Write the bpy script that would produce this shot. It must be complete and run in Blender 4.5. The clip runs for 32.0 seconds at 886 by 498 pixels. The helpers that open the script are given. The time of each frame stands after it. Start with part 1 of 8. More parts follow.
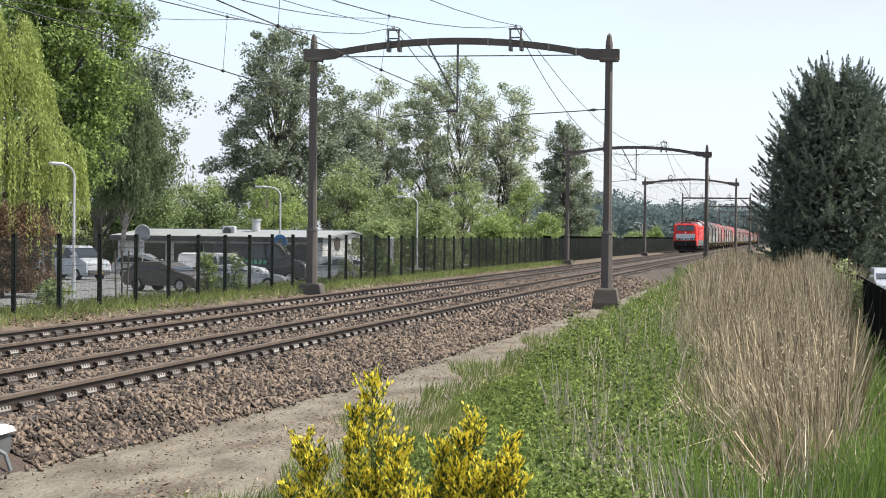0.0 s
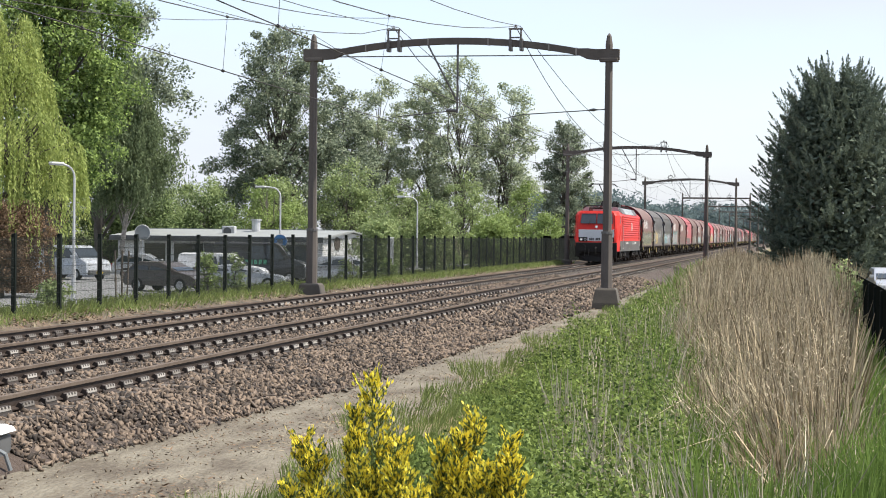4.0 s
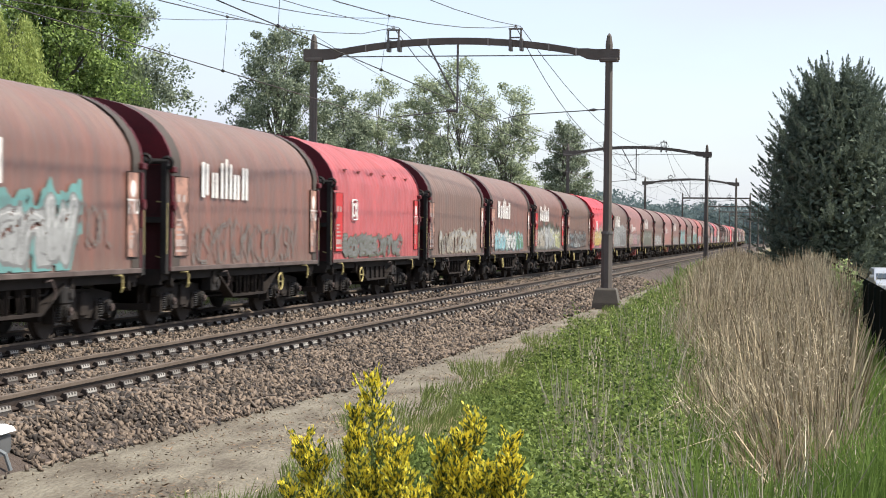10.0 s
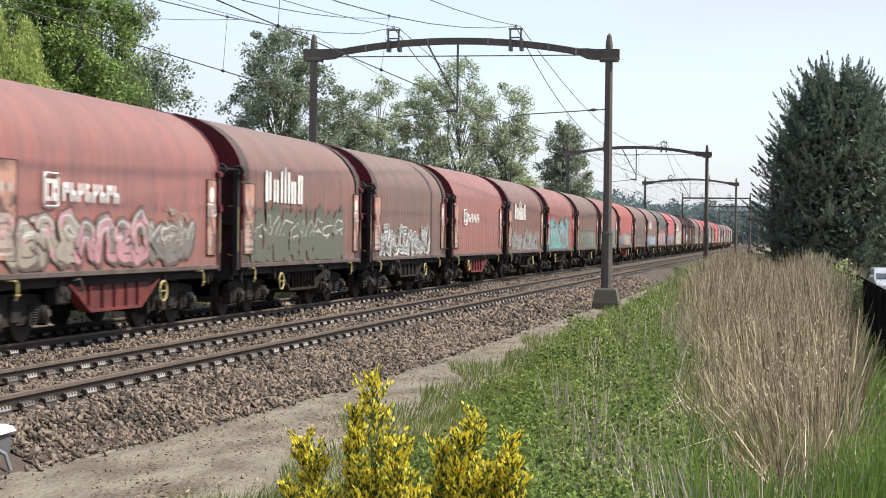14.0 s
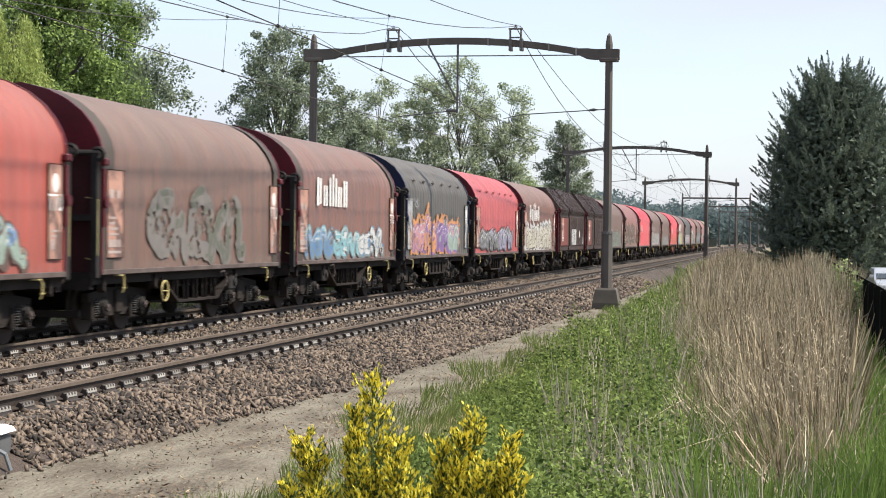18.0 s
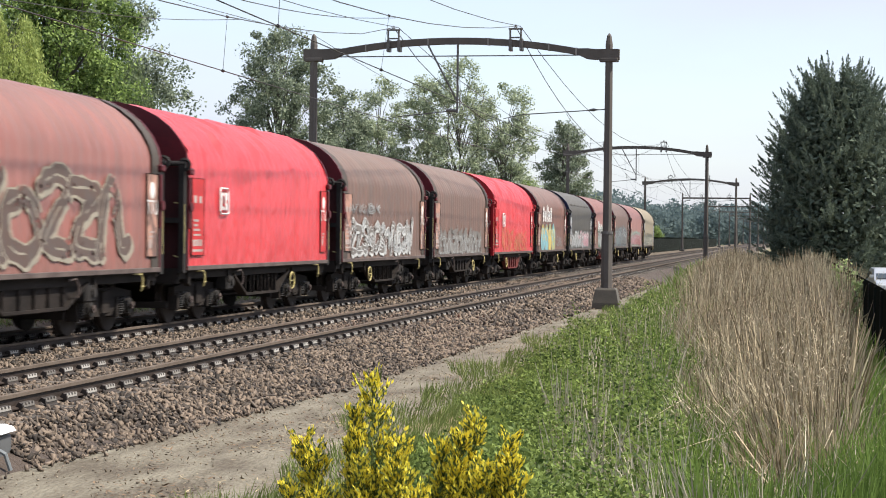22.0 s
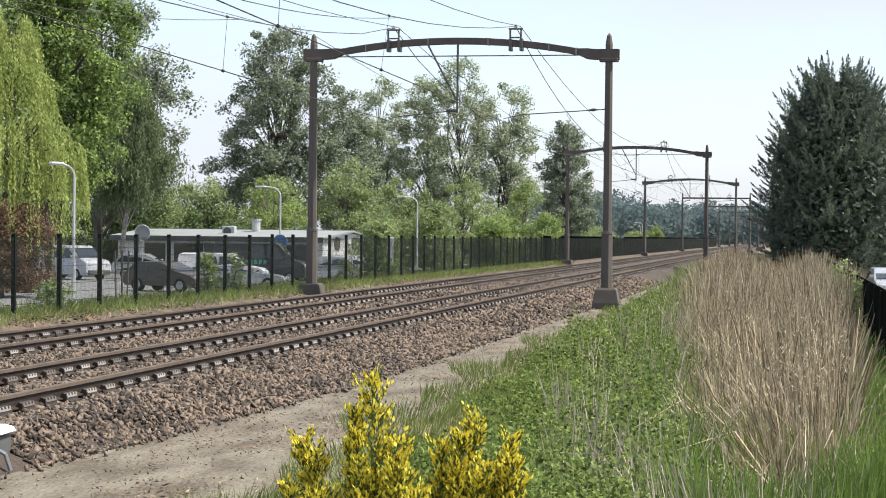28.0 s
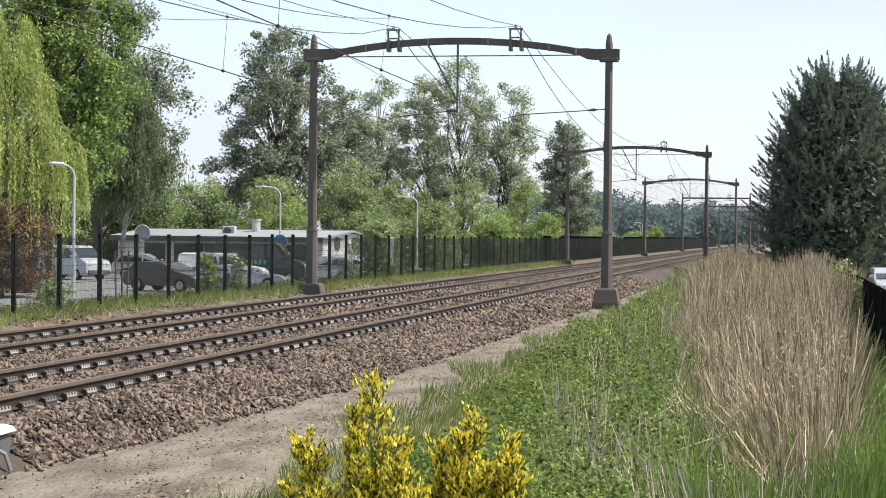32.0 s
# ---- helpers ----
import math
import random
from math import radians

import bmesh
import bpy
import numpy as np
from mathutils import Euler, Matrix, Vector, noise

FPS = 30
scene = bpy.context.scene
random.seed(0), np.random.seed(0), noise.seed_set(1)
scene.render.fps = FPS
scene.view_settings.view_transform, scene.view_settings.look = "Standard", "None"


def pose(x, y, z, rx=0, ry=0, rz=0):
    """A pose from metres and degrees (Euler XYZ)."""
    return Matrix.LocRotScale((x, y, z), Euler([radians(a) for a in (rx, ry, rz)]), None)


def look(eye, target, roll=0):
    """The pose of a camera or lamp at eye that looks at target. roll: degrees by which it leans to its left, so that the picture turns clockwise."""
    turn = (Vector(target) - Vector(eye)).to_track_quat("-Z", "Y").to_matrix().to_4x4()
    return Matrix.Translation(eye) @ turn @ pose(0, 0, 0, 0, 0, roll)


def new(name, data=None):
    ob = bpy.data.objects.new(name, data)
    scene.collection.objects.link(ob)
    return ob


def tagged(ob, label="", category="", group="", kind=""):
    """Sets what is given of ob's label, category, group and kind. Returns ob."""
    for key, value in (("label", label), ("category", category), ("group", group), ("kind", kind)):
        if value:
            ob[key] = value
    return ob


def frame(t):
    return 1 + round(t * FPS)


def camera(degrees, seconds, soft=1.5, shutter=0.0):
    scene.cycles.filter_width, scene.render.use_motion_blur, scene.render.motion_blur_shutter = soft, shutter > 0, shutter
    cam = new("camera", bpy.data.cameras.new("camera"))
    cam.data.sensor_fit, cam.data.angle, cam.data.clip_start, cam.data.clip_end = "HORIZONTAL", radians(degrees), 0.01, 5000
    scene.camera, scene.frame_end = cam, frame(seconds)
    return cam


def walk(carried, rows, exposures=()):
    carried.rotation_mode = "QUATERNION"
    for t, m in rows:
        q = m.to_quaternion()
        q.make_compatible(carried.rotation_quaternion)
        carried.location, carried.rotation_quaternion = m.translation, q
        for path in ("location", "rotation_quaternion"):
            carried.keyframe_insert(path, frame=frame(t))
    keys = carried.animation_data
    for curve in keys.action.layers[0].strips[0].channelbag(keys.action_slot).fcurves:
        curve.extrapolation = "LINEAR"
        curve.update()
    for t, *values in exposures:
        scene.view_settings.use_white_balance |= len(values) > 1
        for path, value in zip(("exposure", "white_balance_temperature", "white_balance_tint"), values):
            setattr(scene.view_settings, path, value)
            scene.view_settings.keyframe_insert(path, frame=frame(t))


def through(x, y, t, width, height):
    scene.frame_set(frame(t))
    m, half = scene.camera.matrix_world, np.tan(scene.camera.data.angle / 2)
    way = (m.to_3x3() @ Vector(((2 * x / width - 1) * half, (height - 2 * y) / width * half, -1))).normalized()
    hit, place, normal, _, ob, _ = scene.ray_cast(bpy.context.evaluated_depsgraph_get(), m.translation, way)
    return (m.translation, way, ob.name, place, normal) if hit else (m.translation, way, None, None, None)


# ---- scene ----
EYE = (0.0, 0.0, 1.729)
cam = camera(27.06, 32.0, soft=1.0, shutter=0.18)
VIEW = look(EYE, (-0.185246, 0.982664, 1.729 - 0.007504), 0.62)
walk(cam, [(0, VIEW), (32, VIEW)], [(0, 1.24), (7.8, 1.24), (9.5, 1.19), (23, 1.18), (25, 1.14), (27.3, 1.24), (32, 1.24)])

# ---- light ----
world = bpy.data.worlds.new("hazy_sky")
scene.world = world
world.use_nodes = True
wn, wl = world.node_tree.nodes, world.node_tree.links
sky = wn.new("ShaderNodeTexSky")
sky.sky_type, sky.sun_disc = "NISHITA", False
SUN_AZ, SUN_EL = 86, 56          # degrees clockwise from +Y, and up
sky.sun_elevation, sky.sun_rotation = radians(SUN_EL), radians(SUN_AZ)
sky.air_density, sky.dust_density, sky.ozone_density = 1.0, 1.2, 1.5
# thin high haze, a little uneven, over the blue
wtc, wno, wmr, wmx = wn.new("ShaderNodeTexCoord"), wn.new("ShaderNodeTexNoise"), wn.new("ShaderNodeMapRange"), wn.new("ShaderNodeMix")
wmp = wn.new("ShaderNodeMapping")
wmp.inputs["Scale"].default_value = (1.0, 1.0, 3.2)
wl.new(wtc.outputs["Generated"], wmp.inputs["Vector"])
wl.new(wmp.outputs[0], wno.inputs["Vector"])
wno.inputs["Scale"].default_value, wno.inputs["Detail"].default_value, wno.inputs["Roughness"].default_value = 3.2, 5, 0.5
wmr.inputs["From Min"].default_value, wmr.inputs["From Max"].default_value = 0.35, 0.65
wmr.inputs["To Min"].default_value, wmr.inputs["To Max"].default_value = 0.45, 0.88
wl.new(wno.outputs["Fac"], wmr.inputs["Value"])
wmx.data_type = "RGBA"
wmx.inputs["B"].default_value = (3.16, 3.34, 3.93, 1)
wl.new(wmr.outputs[0], wmx.inputs["Factor"])
wl.new(sky.outputs[0], wmx.inputs["A"])
wl.new(wmx.outputs["Result"], wn["Background"].inputs[0])
wn["Background"].inputs[1].default_value = 0.112
sun = new("sun", bpy.data.lights.new("sun", "SUN"))
sun.data.energy, sun.data.angle, sun.data.color = 3.5, radians(1.5), (1.0, 0.94, 0.84)
sun.matrix_basis = look((200 * math.sin(radians(SUN_AZ)), 200 * math.cos(radians(SUN_AZ)), 200 * math.tan(radians(SUN_EL))), (0, 0, 0))

# ---- plan, in metres: y runs along the line, z = 0 is the top of the rails ----
GAUGE = 1.507
NEAR_TRACK, FAR_TRACK = -8.805, -12.438
PORTAL_Y, PORTAL_STEP = 56.62, 67.87
POST_RIGHT, POST_LEFT = -5.54, -14.905
FENCE_X = -16.4
SPEED = 25.987
FRONT_Y = 223.14                # front buffers of the engine at the start


# ---- mesh helpers ----
def part(name, data, material, parent=None, label=""):
    """Links a bmesh or a mesh as one object under a thing."""
    if isinstance(data, bmesh.types.BMesh):
        me = bpy.data.meshes.new(name)
        data.to_mesh(me)
        data.free()
        data = me
    ob = new(name, data)
    if material is not None:
        if not data.materials:
            data.materials.append(material)
        elif data.materials[0] != material:
            ob.material_slots[0].link = "OBJECT"
            ob.material_slots[0].material = material
    if parent is not None:
        ob.parent = parent
    if label:
        ob["label"] = label
    return ob


def thing(name, label, category, group="", kind="", at=None):
    ob = new(name)
    ob.empty_display_size = 0.3
    if at is not None:
        ob.matrix_basis = at
    return tagged(ob, label, category, group, kind)


def mesh_of(name, bm):
    me = bpy.data.meshes.new(name)
    bm.to_mesh(me)
    bm.free()
    return me


def fast_mesh(name, verts, faces, smooth=False):
    """A mesh from arrays; faces all have the same number of corners."""
    verts = np.asarray(verts, dtype=np.float32)
    faces = np.asarray(faces, dtype=np.int32)
    n, k = faces.shape
    me = bpy.data.meshes.new(name)
    me.vertices.add(len(verts))
    me.vertices.foreach_set("co", verts.ravel())
    me.loops.add(n * k)
    me.loops.foreach_set("vertex_index", faces.ravel())
    me.polygons.add(n)
    me.polygons.foreach_set("loop_start", np.arange(0, n * k, k, dtype=np.int32))
    if smooth:
        me.polygons.foreach_set("use_smooth", np.ones(n, dtype=bool))
    me.update(calc_edges=True)
    return me


def box(bm, x0, x1, y0, y1, z0, z1, bevel=0.0):
    made = bmesh.ops.create_cube(bm, size=1.0)["verts"]
    bmesh.ops.scale(bm, vec=(x1 - x0, y1 - y0, z1 - z0), verts=made)
    bmesh.ops.translate(bm, vec=((x0 + x1) / 2, (y0 + y1) / 2, (z0 + z1) / 2), verts=made)
    if bevel:
        edges = list({e for v in made for e in v.link_edges})
        bmesh.ops.bevel(bm, geom=edges, offset=bevel, segments=1, affect="EDGES")
    return bm


def new_box(*a, **k):
    return box(bmesh.new(), *a, **k)


def tube(bm, a, b, r0, r1=None, seg=8, caps=True):
    a, b = Vector(a), Vector(b)
    r1 = r0 if r1 is None else r1
    made = bmesh.ops.create_cone(bm, cap_ends=caps, segments=seg, radius1=r0, radius2=r1, depth=(b - a).length)["verts"]
    turn = (b - a).to_track_quat("Z", "Y").to_matrix().to_4x4()
    bmesh.ops.transform(bm, matrix=Matrix.Translation((a + b) / 2) @ turn, verts=made)
    return made


def pipe(bm, points, r, seg=6):
    """One bent tube through the points."""
    pts = [Vector(p) for p in points]
    closed = (pts[0] - pts[-1]).length < 1e-6
    rows, side = [], None
    for i, p in enumerate(pts):
        a = pts[i - 1] if i else (pts[-2] if closed else pts[0])
        b = pts[i + 1] if i + 1 < len(pts) else (pts[1] if closed else pts[-1])
        d = (b - a).normalized()
        side = d.orthogonal().normalized() if side is None else (side - d * side.dot(d)).normalized()
        up = d.cross(side)
        rows.append([bm.verts.new(p + (side * math.cos(t) + up * math.sin(t)) * r) for t in [2 * math.pi * k / seg for k in range(seg)]])
    for u, v in zip(rows, rows[1:]):
        for k in range(seg):
            bm.faces.new((u[k], u[(k + 1) % seg], v[(k + 1) % seg], v[k]))
    if not closed:
        bm.faces.new(list(reversed(rows[0])))
        bm.faces.new(rows[-1])
    return bm


def loft(bm, rings, caps=True, closed=True, smooth=False):
    """Joins rings of equal count into a skin."""
    rows = [[bm.verts.new(p) for p in ring] for ring in rings]
    n = len(rows[0])
    for a, b in zip(rows, rows[1:]):
        for i in range(n if closed else n - 1):
            j = (i + 1) % n
            f = bm.faces.new((a[i], a[j], b[j], b[i]))
            f.smooth = smooth
    if caps and closed:
        bm.faces.new(list(reversed(rows[0])))
        bm.faces.new(rows[-1])
    bmesh.ops.recalc_face_normals(bm, faces=bm.faces[:])
    return bm


def prism(bm, outline, axis, lo, hi):
    """Extrudes a flat outline of pairs along x, y or z."""
    def put(u, v, w):
        return {"x": (w, u, v), "y": (u, w, v), "z": (u, v, w)}[axis]
    return loft(bm, [[put(u, v, lo) for u, v in outline], [put(u, v, hi) for u, v in outline]])


def disc(bm, centre, axis, r, depth, seg=20):
    c = Vector(centre)
    d = Vector(axis).normalized() * depth / 2
    tube(bm, c - d, c + d, r, seg=seg)
    return bm


def ring(bm, centre, normal, radius, r, seg=16):
    n = Vector(normal).normalized()
    u = n.orthogonal().normalized()
    v = n.cross(u)
    pts = [Vector(centre) + (u * math.cos(a) + v * math.sin(a)) * radius for a in np.linspace(0, 2 * math.pi, seg + 1)]
    return pipe(bm, pts, r, 5)


# ---- materials ----
def surface(name, colour, rough=0.7, metal=0.0, other=None, scale=2.0, fine=30.0, bump=0.15, mix=0.5, stretch=(1, 1, 1), depth=0.01,
            random_by=None, coat=0.0, spec=None):
    """Colour that wanders between two tones at two scales, with fine relief."""
    m = bpy.data.materials.new(name)
    m.use_nodes = True
    nt = m.node_tree
    nodes, links = nt.nodes, nt.links
    b = nodes["Principled BSDF"]
    b.inputs["Roughness"].default_value, b.inputs["Metallic"].default_value = rough, metal
    if coat:
        b.inputs["Coat Weight"].default_value = coat
    if spec is not None:
        b.inputs["Specular IOR Level"].default_value = spec
    other = other or tuple(c * 0.62 for c in colour)
    tc = nodes.new("ShaderNodeTexCoord")
    mp = nodes.new("ShaderNodeMapping")
    mp.inputs["Scale"].default_value = stretch
    links.new(tc.outputs["Object"], mp.inputs["Vector"])
    n1, n2 = nodes.new("ShaderNodeTexNoise"), nodes.new("ShaderNodeTexNoise")
    n1.inputs["Scale"].default_value, n1.inputs["Detail"].default_value = scale, 6
    n2.inputs["Scale"].default_value, n2.inputs["Detail"].default_value = fine, 4
    for n in (n1, n2):
        links.new(mp.outputs[0], n.inputs["Vector"])
    add = nodes.new("ShaderNodeMath")
    add.operation = "ADD"
    half = nodes.new("ShaderNodeMath")
    half.operation = "MULTIPLY"
    half.inputs[1].default_value = 0.5
    links.new(n2.outputs["Fac"], half.inputs[0])
    links.new(n1.outputs["Fac"], add.inputs[0])
    links.new(half.outputs[0], add.inputs[1])
    last = add
    if random_by:
        src = nodes.new("ShaderNodeObjectInfo" if random_by == "object" else "ShaderNodeNewGeometry")
        out = src.outputs["Random"] if random_by == "object" else src.outputs["Random Per Island"]
        more = nodes.new("ShaderNodeMath")
        more.operation = "MULTIPLY_ADD"
        more.inputs[1].default_value, more.inputs[2].default_value = 0.9, -0.45
        links.new(out, more.inputs[0])
        plus = nodes.new("ShaderNodeMath")
        plus.operation = "ADD"
        links.new(add.outputs[0], plus.inputs[0])
        links.new(more.outputs[0], plus.inputs[1])
        last = plus
    span = nodes.new("ShaderNodeMapRange")
    w = 0.5 - 0.42 * mix
    span.inputs["From Min"].default_value, span.inputs["From Max"].default_value = 0.75 - w, 0.75 + w
    links.new(last.outputs[0], span.inputs["Value"])
    mixer = nodes.new("ShaderNodeMix")
    mixer.data_type = "RGBA"
    mixer.inputs["A"].default_value, mixer.inputs["B"].default_value = (*colour, 1), (*other, 1)
    links.new(span.outputs[0], mixer.inputs["Factor"])
    links.new(mixer.outputs["Result"], b.inputs["Base Color"])
    if bump:
        bp = nodes.new("ShaderNodeBump")
        bp.inputs["Strength"].default_value, bp.inputs["Distance"].default_value = bump, depth
        links.new(n2.outputs["Fac"], bp.inputs["Height"])
        links.new(bp.outputs[0], b.inputs["Normal"])
    return m


def foliage(name, colour, other, through=0.3, rough=0.55, scale=0.6):
    """Leaves that vary one by one and let some light through."""
    m = surface(name, colour, rough, other=other, scale=scale, fine=9, bump=0, mix=0.2, random_by="island", spec=0.15)
    nt = m.node_tree
    b, out = nt.nodes["Principled BSDF"], nt.nodes["Material Output"]
    tr = nt.nodes.new("ShaderNodeBsdfTranslucent")
    mx = nt.nodes.new("ShaderNodeMixShader")
    mx.inputs[0].default_value = through
    src = b.inputs["Base Color"].links[0].from_socket
    nt.links.new(src, tr.inputs["Color"])
    nt.links.new(b.outputs[0], mx.inputs[1])
    nt.links.new(tr.outputs[0], mx.inputs[2])
    nt.links.new(mx.outputs[0], out.inputs["Surface"])
    return m


def glass(name, colour, rough=0.05):
    m = surface(name, colour, rough, bump=0.0, mix=0.1, spec=0.8)
    return m


def glow(name, colour, power):
    m = bpy.data.materials.new(name)
    m.use_nodes = True
    b = m.node_tree.nodes["Principled BSDF"]
    b.inputs["Base Color"].default_value = (*colour, 1)
    b.inputs["Emission Color"].default_value = (*colour, 1)
    b.inputs["Emission Strength"].default_value = power
    return m


M = dict(
    earth=surface("meadow_soil", (0.09, 0.10, 0.035), 0.95, other=(0.16, 0.12, 0.06), scale=0.35, fine=12, bump=0.5, depth=0.05),
    verge=surface("dry_verge", (0.135, 0.098, 0.064), 0.95, other=(0.05, 0.042, 0.026), scale=1.6, fine=22, bump=0.8, mix=0.85, depth=0.05),
    pebble=surface("path_pebble", (0.25, 0.2, 0.14), 0.9, other=(0.11, 0.085, 0.06), fine=40, mix=0.4, random_by="island"),
    litter=surface("dead_leaf_litter", (0.20, 0.13, 0.078), 0.9, other=(0.05, 0.034, 0.023), scale=2, fine=20, bump=0, mix=0.4, random_by="island"),
    chaff=surface("pale_straw_litter", (0.36, 0.29, 0.18), 0.9, other=(0.16, 0.12, 0.07), scale=2, fine=20, bump=0, mix=0.4, random_by="island"),
    path=surface("sandy_path", (0.184, 0.164, 0.121), 0.95, other=(0.078, 0.061, 0.041), scale=2.2, fine=26, bump=1.0, mix=0.75, depth=0.03, stretch=(1, 0.35, 1)),
    ballast=surface("ballast_bed", (0.085, 0.06, 0.046), 0.9, other=(0.04, 0.03, 0.024), scale=3, fine=34, bump=1.0, depth=0.05),
    stone=surface("ballast_stone", (0.180, 0.134, 0.098), 0.85, other=(0.022, 0.016, 0.012), scale=1.0, fine=40, bump=0.3, mix=0.5, random_by="island"),
    rail=surface("rusty_rail", (0.045, 0.03, 0.022), 0.7, other=(0.028, 0.02, 0.016), scale=4, fine=60, bump=0.3, metal=0.3),
    railtop=surface("worn_rail_head", (0.135, 0.107, 0.085), 0.8, other=(0.085, 0.064, 0.05), scale=3, fine=40, bump=0.1, spec=0.15),
    sleeper=surface("sleeper_concrete", (0.098, 0.080, 0.064), 0.9, other=(0.05, 0.041, 0.033), scale=4, fine=50, bump=0.4, random_by="object"),
    chair=surface("rail_chair", (0.042, 0.031, 0.025), 0.8, other=(0.024, 0.018, 0.014), scale=6, fine=60, bump=0.2, random_by="object"),
    clip=surface("rail_clip", (0.29, 0.272, 0.245), 0.75, other=(0.11, 0.098, 0.085), scale=8, fine=60, bump=0.2, random_by="object"),
    concrete=surface("weathered_post_concrete", (0.118, 0.103, 0.091), 0.9, other=(0.07, 0.06, 0.053), scale=1.3, fine=40, bump=0.35, stretch=(1, 1, 0.4)),
    wall_pale=surface("pale_strap_paint", (0.30, 0.28, 0.26), 0.8, bump=0.1),
    footing=surface("footing_concrete", (0.10, 0.088, 0.072), 0.95, other=(0.055, 0.048, 0.04), scale=2.0, fine=30, bump=0.5),
    steel=surface("dark_galvanised_steel", (0.16, 0.15, 0.145), 0.55, other=(0.09, 0.085, 0.08), scale=4, fine=40, metal=0.5, bump=0.1),
    lampsteel=surface("galvanised_lamp_steel", (0.52, 0.53, 0.54), 0.5, other=(0.40, 0.41, 0.42), scale=3, fine=40, metal=0.4, bump=0.05),
    wire=surface("copper_wire", (0.06, 0.055, 0.05), 0.7, metal=0.2, bump=0),
    panto=surface("sooty_collector_steel", (0.035, 0.034, 0.034), 0.6, other=(0.02, 0.02, 0.02), scale=4, fine=40, bump=0.05, spec=0.2),
    fence=surface("dark_green_fence", (0.009, 0.013, 0.010), 0.8, other=(0.005, 0.007, 0.006), scale=4, fine=50, bump=0.05, spec=0.15),
    asphalt=surface("car_park_asphalt", (0.21, 0.215, 0.215), 0.9, other=(0.14, 0.14, 0.14), scale=0.6, fine=60, bump=0.3),
)


# ---- ground ----
def ground_z(x, y):
    """Height of the soil: banks along the line, a ditch beside it, low land beyond."""
    knots = [(-400, -1.1), (-23, -1.08), (-18.2, -0.25), (-15.4, -0.2), (-14.3, -0.52), (-7.2, -0.66), (-6.2, -0.64), (-5.0, -0.64), (-4.2, -0.62), (-2.6, -0.95), (-0.6, -1.35),
             (0.8, -1.2), (1.7, -1.02), (400, -1.1)]
    z = np.interp(x, [k[0] for k in knots], [k[1] for k in knots])
    return z


def wobble(x, y, s):
    return noise.noise(Vector((x * s, y * s, 3.1)))


gx = np.unique(np.concatenate([np.linspace(-2600, -120, 14), np.linspace(-120, -24, 17), np.linspace(-24, -15, 19), np.linspace(-15, -6.4, 12), np.linspace(-6.4, 2.4, 36),
                               np.linspace(2.4, 12, 6), np.linspace(12, 2600, 12)]))
gy = np.unique(np.concatenate([np.linspace(-400, -5, 8), np.linspace(-5, 60, 131), np.linspace(60, 150, 61), np.linspace(150, 420, 28), np.linspace(420, 4600, 22)]))
GX, GY = np.meshgrid(gx, gy)
GZ = ground_z(GX, GY)
near = (np.abs(GX + 8) < 20) & (GY > -5) & (GY < 150)
rough_z = np.array([wobble(a, b, 0.9) * 0.05 + wobble(a, b, 3.1) * 0.02 if n else 0.0 for a, b, n in zip(GX.ravel(), GY.ravel(), near.ravel())]).reshape(GX.shape)
GZ = GZ + rough_z
idx = np.arange(GX.size).reshape(GX.shape)
quads = np.stack([idx[:-1, :-1], idx[:-1, 1:], idx[1:, 1:], idx[1:, :-1]], -1).reshape(-1, 4)
ground = part("ground", fast_mesh("ground", np.stack([GX.ravel(), GY.ravel(), GZ.ravel()], 1), quads, True), M["earth"])
tagged(ground, "flat meadow soil with thin grass beside the railway", "ground", kind="structure")


def strip(name, material, x0f, x1f, zf, ys, nx, bumpy, label, category):
    """A sheet that follows the line between two edges."""
    V = []
    for y in ys:
        a, b = x0f(y), x1f(y)
        for i in range(nx):
            x = a + (b - a) * i / (nx - 1)
            V.append((x, y, zf(x, y) + bumpy * (wobble(x, y, 1.1) + 0.5 * wobble(x, y, 4.0))))
    ix = np.arange(len(ys) * nx).reshape(len(ys), nx)
    F = np.stack([ix[:-1, :-1], ix[:-1, 1:], ix[1:, 1:], ix[1:, :-1]], -1).reshape(-1, 4)
    return tagged(part(name, fast_mesh(name, V, F, True), material), label, category, kind="structure")


ys_near = np.concatenate([np.arange(-20, 10, 3.0), np.arange(10, 90, 0.4), np.arange(90, 240, 3.0), np.arange(240, 1400, 40.0)])
def path_right(y):
    return float(np.interp(y, [0, 15, 20, 25, 34, 58, 120, 400], [-3.9, -4.3, -4.6, -4.8, -4.95, -5.0, -5.0, -5.0]) + 0.25 * wobble(0, y, 0.6)) + 0.3


strip("path", M["path"], lambda y: -7.4, path_right, lambda x, y: -0.49 - 0.2 * max(0.0, 1 - (path_right(y) - x) / 0.75) ** 2, ys_near, 15, 0.006,
      "trodden sandy service path beside the ballast", "path")
strip("verge", M["verge"], lambda y: -18.0 + 0.5 * wobble(2, y, 0.3), lambda y: -14.0, lambda x, y: float(np.interp(x, [-18.5, -15.4, -14], [-0.19, -0.11, -0.36])), ys_near, 9, 0.03,
      "strip of dry grass and sand between fence and track", "verge")


def toe(y):
    """Where the ballast runs out on the path."""
    return np.interp(y, [13, 15.6, 19.3, 25.7, 53, 80], [-7.05, -6.95, -6.62, -6.22, -6.0, -6.0])


